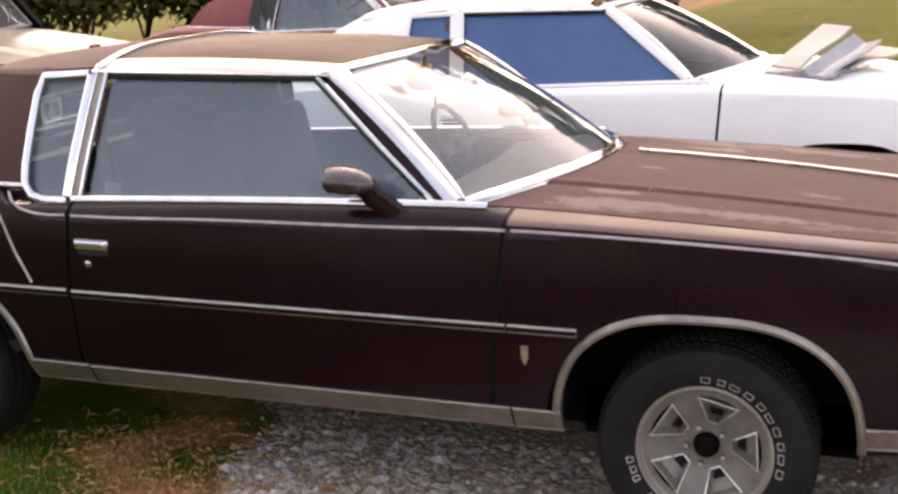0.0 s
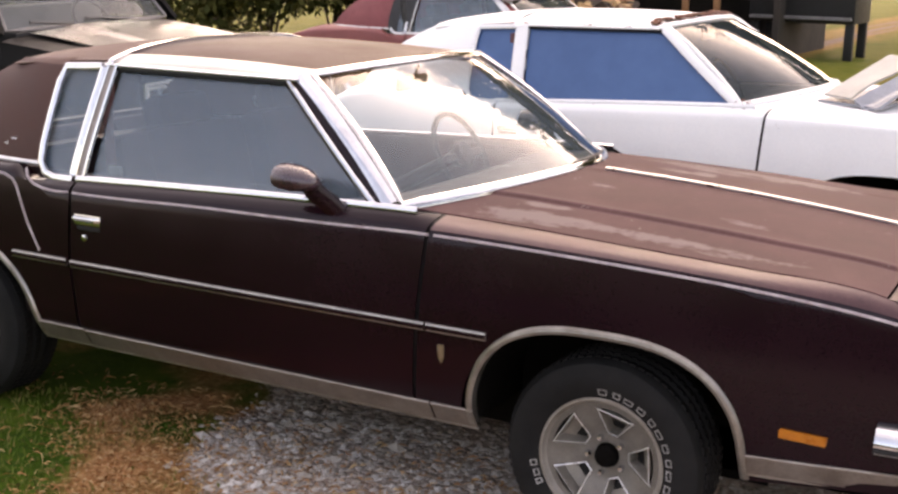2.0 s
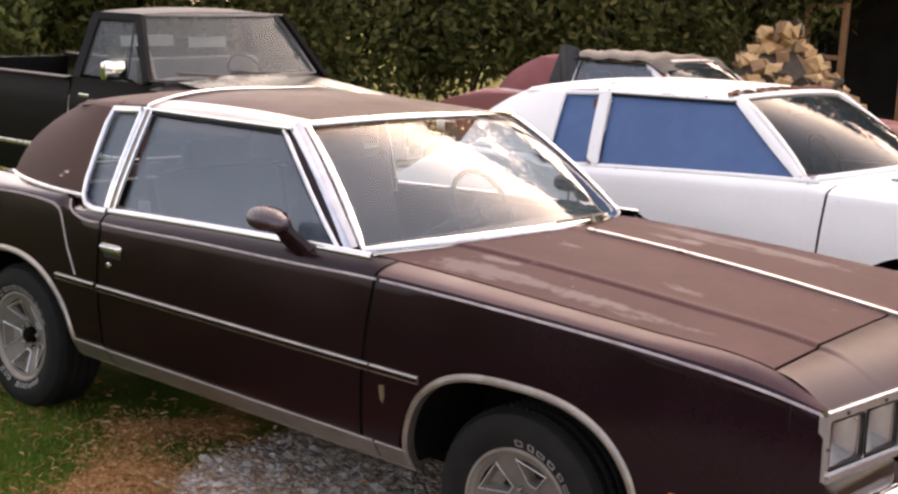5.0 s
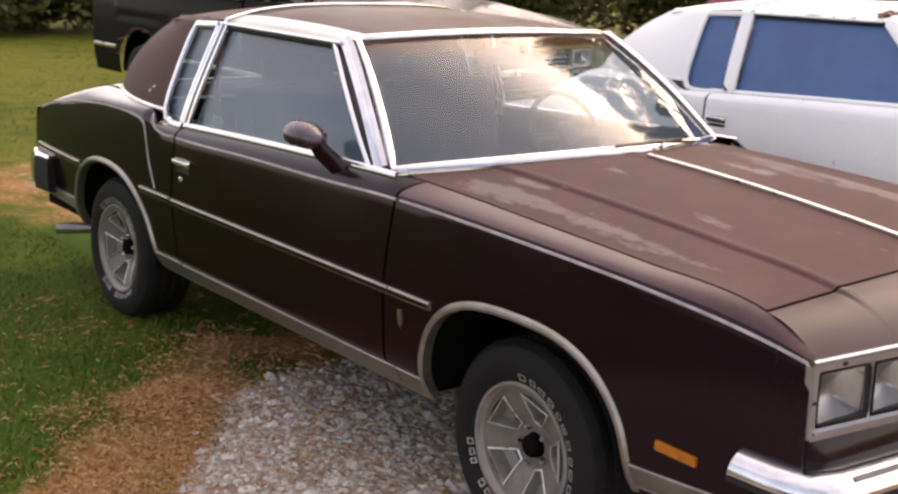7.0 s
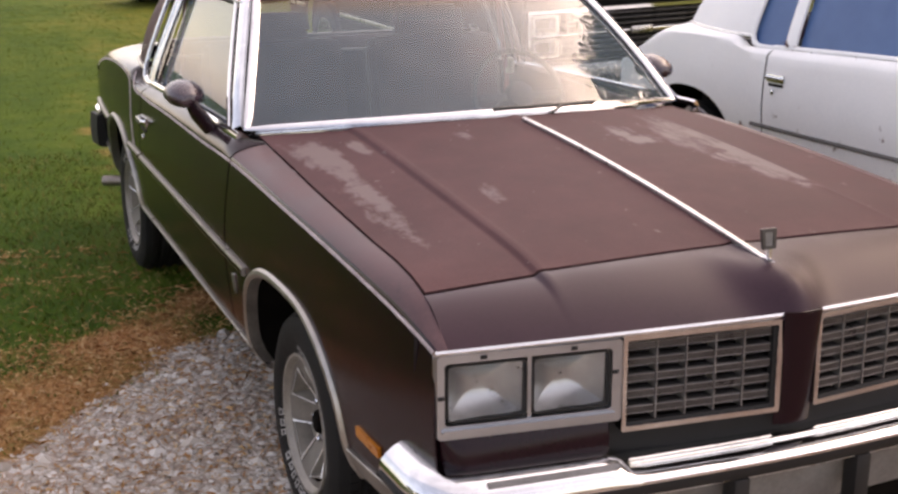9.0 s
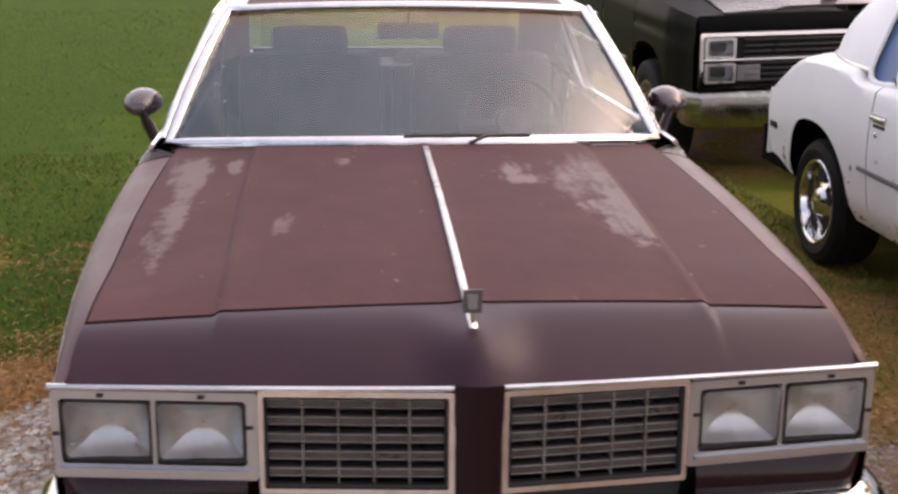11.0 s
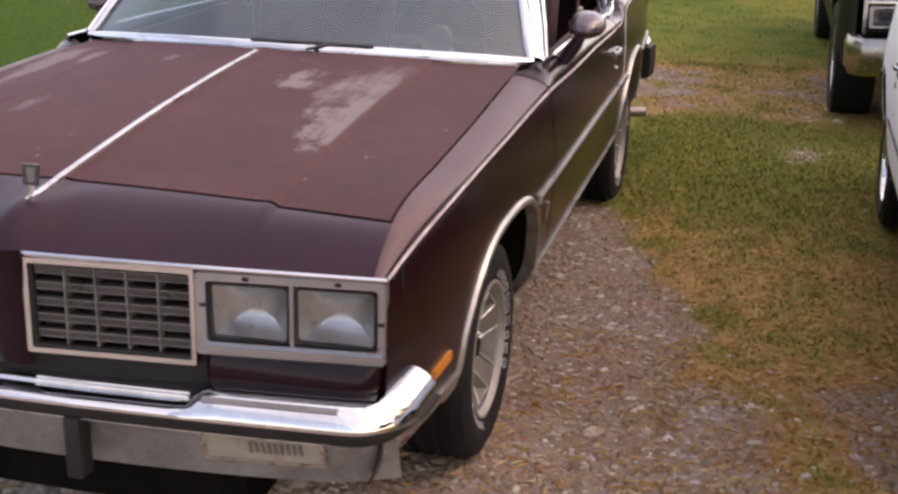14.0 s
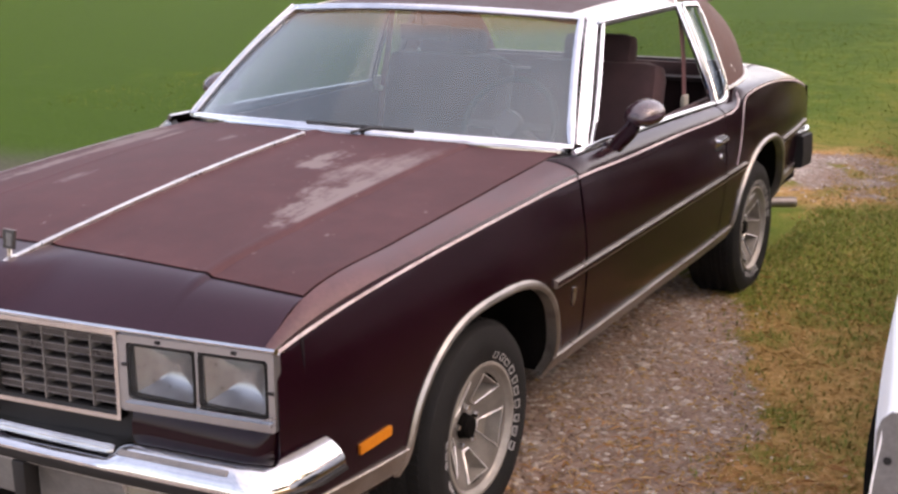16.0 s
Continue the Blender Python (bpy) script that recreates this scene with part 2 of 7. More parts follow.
M = dict(
    top=oxidised_paint(),
    roofgloss=plain("half_dulled_roof_paint", (0.028, 0.0105, 0.0100), (0.044, 0.017, 0.0160), 0.42, 0, 3, 120, 0.56, spec=0.11),
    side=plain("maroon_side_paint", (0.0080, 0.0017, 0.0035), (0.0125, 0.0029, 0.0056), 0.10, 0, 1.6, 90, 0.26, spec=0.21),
    vinyl=plain("brown_vinyl", (0.050, 0.020, 0.0155), (0.072, 0.030, 0.023), 0.6, 0, 4, 260, 0.75, bumpy=0.5, spec=0.3),
    chrome=plain("chrome", (0.56, 0.56, 0.57), (0.70, 0.70, 0.70), 0.05, 1.0, 9, 160, 0.16),
    dull=plain("weathered_bright_trim", (0.42, 0.41, 0.40), (0.66, 0.65, 0.63), 0.22, 1.0, 14, 180, 0.42),
    archtrim=plain("dull_arch_trim", (0.25, 0.23, 0.205), (0.42, 0.39, 0.355), 0.28, 0.9, 14, 150, 0.5),
    band=plain("brushed_roof_band", (0.42, 0.385, 0.35), (0.55, 0.51, 0.47), 0.30, 0.75, 5, 150, 0.5),
    rocker=plain("scuffed_rocker_trim", (0.18, 0.148, 0.126), (0.31, 0.273, 0.245), 0.35, 0.8, 12, 120, 0.6),
    stripe=plain("faded_pinstripe", (0.30, 0.23, 0.23), (0.52, 0.45, 0.45), 0.45, 0, 16, 90, 0.6),
    black=plain("black_plastic", (0.008, 0.008, 0.008), (0.016, 0.015, 0.015), 0.5, 0, 9, 150, 0.7, spec=0.3),
    gap=plain("shut_gap_shadow", (0.004, 0.004, 0.004), (0.006, 0.005, 0.005), 0.8),
    # shade of wheel wells and underside is put into this near-black
    under=plain("dark_underbody", (0.0025, 0.0022, 0.002), (0.007, 0.006, 0.005), 0.9, 0, 6, 60, spec=0.05),
    rubber=plain("tyre_rubber", (0.006, 0.006, 0.0062), (0.015, 0.0145, 0.014), 0.62, 0, 12, 200, 0.8, bumpy=0.25, spec=0.16),
    letter=plain("white_tyre_lettering", (0.20, 0.19, 0.18), (0.38, 0.37, 0.355), 0.6, 0, 20, 90),
    rim=plain("dusty_silver_wheel_paint", (0.185, 0.165, 0.14), (0.285, 0.258, 0.225), 0.38, 0.25, 14, 150, 0.6),
    rimdisc=plain("brake_dusted_wheel_paint", (0.105, 0.095, 0.083), (0.175, 0.158, 0.138), 0.42, 0.25, 14, 150, 0.6),
    rimbright=plain("machined_wheel_edge", (0.58, 0.57, 0.55), (0.78, 0.77, 0.75), 0.25, 0.6, 20, 160, 0.4),
    amber=plain("amber_lens", (0.40, 0.115, 0.005), (0.52, 0.165, 0.008), 0.25, 0, 20, 200, 0.4, coat=0.2),
    cloth=plain("dark_maroon_upholstery", (0.022, 0.008, 0.009), (0.042, 0.016, 0.017), 0.85, 0, 9, 240, bumpy=0.3),
    dash=plain("dark_maroon_dash", (0.016, 0.007, 0.007), (0.028, 0.012, 0.012), 0.5, 0, 6, 180, 0.65, bumpy=0.2),
    belt=plain("maroon_belt_webbing", (0.10, 0.035, 0.035), (0.15, 0.06, 0.055), 0.7, 0, 20, 300, bumpy=0.3),
    grey=plain("grey_plastic", (0.10, 0.095, 0.09), (0.17, 0.16, 0.155), 0.5, 0, 8, 120, 0.65),
    lamp_bowl=plain("lamp_reflector", (0.34, 0.35, 0.36), (0.42, 0.43, 0.44), 0.26, 1.0, 30, 200, 0.40),
    cream=plain("cream_lamp_lens", (0.21, 0.195, 0.155), (0.29, 0.27, 0.22), 0.25, 0, 20, 160, 0.4),
    wipe=plain("wiper_black", (0.012, 0.012, 0.012), (0.025, 0.025, 0.025), 0.4),
    # bluish film puts sky glare into the pane's colour; browner at the top
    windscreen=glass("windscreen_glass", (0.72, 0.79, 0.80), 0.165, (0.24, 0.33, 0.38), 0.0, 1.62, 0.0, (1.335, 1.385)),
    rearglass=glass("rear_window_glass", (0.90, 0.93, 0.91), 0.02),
    # blue-grey film stands in for sky reflected by the side windows
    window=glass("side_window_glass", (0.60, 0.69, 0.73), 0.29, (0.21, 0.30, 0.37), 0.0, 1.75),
    lens=glass("headlamp_lens", (0.92, 0.94, 0.95), 0.05, (0.36, 0.37, 0.38), 0.0),
    white=rusty_paint("chalky_white_paint", (0.74, 0.74, 0.73), (0.83, 0.82, 0.80), 0.10, 0.55),
    whitelow=rusty_paint("chalky_white_paint_rusted", (0.73, 0.73, 0.72), (0.82, 0.81, 0.79), 0.13, 0.5),
    rust=plain("flaking_rust", (0.06, 0.02, 0.012), (0.16, 0.06, 0.03), 0.9, 0, 10, 60, bumpy=0.8, dist=0.01),
    film=plain("blue_window_film", (0.034, 0.092, 0.215), (0.050, 0.122, 0.265), 0.30, 0, 1.5, 9, 0.38, spec=0.4),
    red=rusty_paint("faded_red_paint", (0.17, 0.035, 0.032), (0.24, 0.06, 0.055), 0.05, 0.5),
    redvinyl=plain("faded_red_vinyl", (0.16, 0.03, 0.035), (0.23, 0.055, 0.055), 0.7, 0, 4, 200, bumpy=0.4),
    sheet=plain("black_plastic_sheeting", (0.010, 0.010, 0.0105), (0.022, 0.022, 0.022), 0.42, 0, 4, 30, 0.5, bumpy=0.5, dist=0.02),
    truck=rusty_paint("black_truck_paint", (0.004, 0.004, 0.004), (0.007, 0.007, 0.007), 0.06, 0.40, spec=0.05),
    truckglass=glass("truck_glass", (0.66, 0.72, 0.71), 0.20, (0.27, 0.29, 0.30), 0.0, 1.32),
)


# ---- building helpers ----
def curve(xs, ys):
    """A smooth function through the given knots."""
    xs, ys = np.array(xs, float), np.array(ys, float)
    d = np.diff(ys) / np.diff(xs)
    k = np.concatenate(([d[0]], (d[1:] + d[:-1]) / 2, [d[-1]]))

    def f(x):
        x = min(max(x, xs[0]), xs[-1])
        i = int(min(max(np.searchsorted(xs, x) - 1, 0), len(xs) - 2))
        h = xs[i + 1] - xs[i]
        t = (x - xs[i]) / h
        return float((2 * t**3 - 3 * t**2 + 1) * ys[i] + (t**3 - 2 * t**2 + t) * h * k[i] + (3 * t**2 - 2 * t**3) * ys[i + 1] + (t**3 - t**2) * h * k[i + 1])
    return f


def lerp(a, b, t):
    return a + (b - a) * t


def step(a, b, x):
    t = min(max((x - a) / (b - a), 0.0), 1.0)
    return t * t * (3 - 2 * t)


def grid(f, us, vs):
    """Sheet of quads over f(u, v)."""
    v = [f(a, b) for a in us for b in vs]
    k = len(vs)
    return v, [(i * k + j, (i + 1) * k + j, (i + 1) * k + j + 1, i * k + j + 1) for i in range(len(us) - 1) for j in range(k - 1)]


def join(*geos):
    v, f = [], []
    for gv, gf in geos:
        o = len(v)
        v += [tuple(p) for p in gv]
        f += [tuple(i + o for i in q) for q in gf]
    return v, f


def flip(geo):
    """The mirror image across the car's middle plane."""
    return [(p[0], -p[1], p[2]) for p in geo[0]], [tuple(reversed(q)) for q in geo[1]]


def sided(geo, s):
    """Geometry written for the side y > 0, or its mirror image."""
    return geo if s > 0 else flip(geo)


def moved(geo, m):
    return [tuple(m @ Vector(p)) for p in geo[0]], geo[1]


def sweep(pts, profile, out, closed=False, caps=True):
    """Carry a closed profile of (outward, across) pairs along pts; out(i) or a vector is the outward direction."""
    pts = [Vector(p) for p in pts]
    n, k = len(pts), len(profile)
    v, f = [], []
    for i, p in enumerate(pts):
        a = pts[(i - 1) % n] if closed or i else pts[i]
        b = pts[(i + 1) % n] if closed or i < n - 1 else pts[i]
        t = (b - a).normalized()
        o = Vector(out(i) if callable(out) else out)
        o = (o - t * o.dot(t)).normalized()
        w = t.cross(o)
        for c, d in profile:
            v.append(tuple(p + o * c + w * d))
    for i in range(n if closed else n - 1):
        for j in range(k):
            a, b = i * k, ((i + 1) % n) * k
            f.append((a + j, b + j, b + (j + 1) % k, a + (j + 1) % k))
    if caps and not closed:
        f.append(tuple(reversed(range(k))))
        f.append(tuple((n - 1) * k + j for j in range(k)))
    return v, f


def tube(pts, r, n=8, closed=False):
    prof = [(r * math.cos(2 * math.pi * i / n), r * math.sin(2 * math.pi * i / n)) for i in range(n)]
    pts = [Vector(p) for p in pts]
    main = (pts[-1] - pts[0]) if not closed else (pts[len(pts) // 3] - pts[0])
    out = Vector((0, 0, 1)) if abs(main.normalized().z) < 0.9 else Vector((1, 0, 0))
    if closed:
        c = sum(pts, Vector()) / len(pts)
        return sweep(pts, prof, lambda i: pts[i] - c, True)
    return sweep(pts, prof, out)


def strip(h, w, crown=0.3):
    """A low rounded moulding's profile: h proud, w wide."""
    return [(-0.004, -w / 2), (h * (1 - crown), -w / 2), (h, -w / 4), (h, w / 4), (h * (1 - crown), w / 2), (-0.004, w / 2)]


def box(cx, cy, cz, sx, sy, sz, bevel=0.0):
    bm = bmesh.new()
    bmesh.ops.create_cube(bm, size=1.0, matrix=Matrix.Translation((cx, cy, cz)) @ Matrix.Diagonal((sx, sy, sz, 1)))
    if bevel:
        bmesh.ops.bevel(bm, geom=bm.edges[:], offset=bevel, segments=2, affect="EDGES", profile=0.6)
    return taken(bm)


def taken(bm):
    bm.verts.index_update()
    g = [tuple(v.co) for v in bm.verts], [tuple(v.index for v in f.verts) for f in bm.faces]
    bm.free()
    return g


def lathe(prof, n=48, axis="y"):
    """Turn (radius, along) pairs round the y axis (or z)."""
    v, f, k = [], [], len(prof)
    for i in range(n):
        c, s = math.cos(2 * math.pi * i / n), math.sin(2 * math.pi * i / n)
        v += [(r * c, h, r * s) if axis == "y" else (r * c, r * s, h) for r, h in prof]
    for i in range(n):
        for j in range(k - 1):
            a, b = i * k, ((i + 1) % n) * k
            q = (a + j, a + j + 1, b + j + 1, b + j)
            f.append(q if axis == "y" else tuple(reversed(q)))
    return v, f


def slab(outline, f, d):
    """A closed plate: outline of (a, b), f(a, b, h) to the place at height h, from 0 to d."""
    n = len(outline)
    v = [f(a, b, 0) for a, b in outline] + [f(a, b, d) for a, b in outline]
    return v, [tuple(reversed(range(n))), tuple(range(n, 2 * n))] + [(i, (i + 1) % n, n + (i + 1) % n, n + i) for i in range(n)]


def ring(outer, inner, f, d):
    """A closed flat frame between two outlines of equally many points."""
    n = len(outer)
    v = [f(a, b, h) for h in (0, d) for o in (outer, inner) for a, b in o]
    q = []
    for i in range(n):
        j = (i + 1) % n
        q += [(i, n + i, n + j, j), (2 * n + i, 2 * n + j, 3 * n + j, 3 * n + i), (i, j, 2 * n + j, 2 * n + i), (n + i, 3 * n + i, 3 * n + j, n + j)]
    return v, q


def round_rect(a0, a1, b0, b1, r, k=4):
    pts = []
    for ca, cb, s in ((a1 - r, b1 - r, 0), (a0 + r, b1 - r, 90), (a0 + r, b0 + r, 180), (a1 - r, b0 + r, 270)):
        pts += [(ca + r * math.cos(radians(s + 90 * i / k)), cb + r * math.sin(radians(s + 90 * i / k))) for i in range(k + 1)]
    return pts


def part(name, geo, material, parent=None, label="", thick=0.0, sharp=32.0, kind="", out=None):
    """Links one mesh as a part of a thing (or as a thing, with no parent)."""
    me = bpy.data.meshes.new(name)
    bm = bmesh.new()
    vs = [bm.verts.new(p) for p in geo[0]]
    for q in geo[1]:
        if len(set(q)) == len(q):
            try:
                bm.faces.new([vs[i] for i in q])
            except ValueError:
                pass
    bmesh.ops.remove_doubles(bm, verts=bm.verts, dist=1e-5)
    if thick:
        bmesh.ops.recalc_face_normals(bm, faces=bm.faces)
        bmesh.ops.solidify(bm, geom=bm.faces[:], thickness=thick)
    bmesh.ops.recalc_face_normals(bm, faces=bm.faces)
    if out is not None and sum((f.normal * f.calc_area() for f in bm.faces), Vector()).dot(Vector(out)) < 0:
        bmesh.ops.reverse_faces(bm, faces=bm.faces)
    bm.to_mesh(me)
    bm.free()
    me.polygons.foreach_set("use_smooth", [True] * len(me.polygons))
    me.set_sharp_from_angle(angle=radians(sharp))
    if isinstance(material, str):
        material = M[material]
    me.materials.append(material)
    ob = new(name, me)
    if parent is not None:
        ob.parent = parent
    if label or kind:
        tagged(ob, label, kind=kind)
    return ob


def thing(name, x, y, z, label, category, group="", turn=0.0, kind=""):
    ob = new(name)
    ob.matrix_world = pose(x, y, z, 0, 0, turn)
    ob.empty_display_size = 0.1
    return tagged(ob, label, category, group, kind)


# ---- the two-door coupes ----
WIDTH = curve([-3.75, -3.5, -3.0, -2.4, -1.5, -0.6, 0.1, 0.6, 0.985], [0.845, 0.872, 0.902, 0.918, 0.921, 0.921, 0.913, 0.891, 0.856])
TUCK = curve([0.28, 0.335, 0.40, 0.55, 0.66, 0.78, 0.9, 0.99], [0.115, 0.080, 0.040, 0.014, 0.004, 0.006, 0.018, 0.030])
CREASE = curve([-3.73, -3.6, -3.4, -3.06, -2.685, -2.42, -2.26, -2.1, -1.5, -0.94, -0.64, -0.38, 0.13, 0.45, 0.70, 0.85, 0.985],
               [0.825, 0.868, 0.915, 0.962, 0.984, 0.974, 0.945, 0.936, 0.948, 0.956, 0.964, 0.963, 0.948, 0.931, 0.908, 0.886, 0.860])
BELT_Z = curve([-2.4, -2.1, -1.37, -0.765, -0.6], [0.955, 0.968, 0.996, 1.012, 1.014])
HOOD_MID = curve([-0.42, 0.0, 0.4, 0.8, 0.98], [1.068, 1.046, 1.013, 0.968, 0.944])
HOOD_RIM = curve([-0.75, -0.4, 0.0, 0.4, 0.8, 0.98], [1.010, 1.003, 0.988, 0.968, 0.940, 0.872])
HOOD_Y = curve([-0.75, 0.0, 0.8, 0.98], [0.775, 0.800, 0.808, 0.822])
ROOF_MID = curve([-3.0, -2.65, -2.2, -1.8, -1.4, -1.1], [1.32, 1.388, 1.446, 1.458, 1.448, 1.424])
ROOF_RIM = curve([-3.0, -2.65, -2.05, -1.6, -1.2], [1.29, 1.345, 1.392, 1.400, 1.392])
HUBS = (0.020, -2.755)
RIDE = 0.33


def side_y(x, z):
    return WIDTH(x) - TUCK(z)


def arch_z(x, hub):
    """The wheel opening's edge above x."""
    a, b, n = (0.433, 0.395, 2.7) if hub > -1 else (0.455 if x > hub else 0.42, 0.385, 2.3)
    d = abs((x - hub) / a)
    return RIDE + b * (1 - d**n) ** (1 / n) if d < 1 else 0.0


def sill_z(x):
    return max(0.332 + 0.053 * step(0.3, 0.9, x) + 0.10 * step(-2.9, -3.5, x), arch_z(x, HUBS[0]), arch_z(x, HUBS[1]))


def glass_y(z):
    """The cabin side leans in with height."""
    return 0.842 - 0.165 * ((z - 0.98) / 0.41) ** 1.15 if z > 0.98 else 0.842


def shoulder_end(x):
    """Where the side panels end above: hood gap, window belt, or foot of the rear pillar and the deck."""
    if x > -0.62:
        return HOOD_Y(x), HOOD_RIM(x) - 0.002
    if x > -2.30:
        return 0.850, BELT_Z(x)
    t = step(-2.30, -3.0, x)
    return lerp(0.830, 0.70, t), lerp(BELT_Z(-2.30), 1.012, step(-2.30, -2.42, x)) - 0.17 * step(-3.1, -3.80, x)


def flank(x, v):
    """A point on the body side: v 0 to 1 from the sill to the crease, 1 to 2 over the shoulder."""
    zs, zb = CREASE(x), sill_z(x)
    if v <= 1:
        z = lerp(zb, zs, v)
        return (x, side_y(x, z), z)
    t = v - 1
    y0, (y1, z1) = side_y(x, zs), shoulder_end(x)
    yc, zc = y0 - 0.012, lerp(zs, z1, 0.72)
    return (x, (1 - t)**2 * y0 + 2 * t * (1 - t) * yc + t * t * y1, (1 - t)**2 * zs + 2 * t * (1 - t) * zc + t * t * z1)


def stations(x0, x1, hub=None, n=30):
    xs = {round(lerp(x0, x1, i / n), 4) for i in range(n + 1)}
    if hub is not None:
        for i in range(49):
            for a in ((0.433, 0.433) if hub > -1 else (0.42, 0.455)):
                x = hub - a * math.cos(math.pi * i / 48) * 0.99999
                if x0 < x < x1:
                    xs.add(round(x, 5))
    return sorted(xs)


ROWS = [i / 16 for i in range(17)] + [1 + i / 6 for i in range(1, 7)]


def panel(x0, x1, slope0, slope1, hub=None, rows=None):
    def f(x, v):
        p = flank(x, v)
        t = (x - x0) / (x1 - x0)
        return (x + lerp(slope0, slope1, t) * (1.0 - p[2]), p[1], p[2])
    return grid(f, stations(x0, x1, hub), rows or ROWS)


def on_side(x, z, out=0.0):
    return (x, side_y(x, z) + out, z)


def hood_z(x, y, sharp=1.0):
    e = min(abs(y) / HOOD_Y(x), 1.0)
    zc, ze = HOOD_MID(x), HOOD_RIM(x)
    st = 0.008 * sharp
    kink = HOOD_Y(x) * 0.652
    return zc - (zc - ze - st) * e**1.9 - st * step(kink - 0.002, kink + 0.016, abs(y)) + 0.0016 * sharp * math.exp(-((abs(y) - kink + 0.012) / 0.012) ** 2) + 0.006 * math.exp(-(y / 0.02) ** 2)


def cowl_x(y):
    return -0.415 - 0.295 * (abs(y) / 0.81) ** 2


def screen_low(y):
    e = (abs(y) / 0.80) ** 2
    return Vector((-0.445 - 0.285 * e, y, 1.070 - 0.055 * e))


def screen_high(y):
    e = (abs(y) / 0.63) ** 2
    return Vector((-1.105 - 0.095 * e, y, 1.420 - 0.026 * e))


def screen(u, v):
    """u -1 to 1 across, v 0 to 1 up."""
    a, b = screen_low(0.80 * u), screen_high(0.63 * u)
    p = a.lerp(b, v)
    bow = 0.022 * 4 * v * (1 - v)
    return tuple(p + Vector((0.62, 0, 0.78)) * bow)


def roof_z(x, y):
    e = min(abs(y) / 0.665, 1.0)
    return ROOF_MID(x) - (ROOF_MID(x) - ROOF_RIM(x)) * e**3.4


def front_x(y):
    return 1.062 - 0.088 * (abs(y) / 0.85) ** 1.25


def nose(y, u):
    """The header panel from the hood's front line to the bright front edge."""
    x0, x1 = 0.808, front_x(y)
    x = lerp(x0, x1, u)
    z0, z1 = hood_z(x0, y, 1 - 0.85 * step(0.0, 0.55, u)) - 0.002, 0.868 - 0.012 * (abs(y) / 0.85)
    mid = math.exp(-(y / 0.07) ** 2)
    p = lerp(1.75, 6.0, mid)
    return (x + 0.022 * mid * u, y, z0 - (z0 - z1) * u**p - 0.022 * u * mid * (1 - u))


def face_x(y, z):
    """The upright front: leans back a little with height."""
    return front_x(y) - 0.004 + 0.03 * (0.86 - z)


def bumper_path(n=22, m=12):
    """Half of the bumper's line in plan is nearly straight, then bends round the fender."""
    half = [(1.062 - 0.055 * (0.785 * i / n / 0.915) ** 1.6, 0.785 * i / n) for i in range(n + 1)]
    x0 = half[-1][0]
    half += [(x0 - 0.10 * (1 - math.cos(math.pi / 2 * i / m)), 0.785 + 0.057 * math.sin(math.pi / 2 * i / m)) for i in range(1, m + 1)]
    half += [(half[-1][0] - 0.05 * i, half[-1][1] + 0.002 * i) for i in (1, 2)]
    return [Vector((a, -b, 0)) for a, b in reversed(half[1:])] + [Vector((a, b, 0)) for a, b in half]


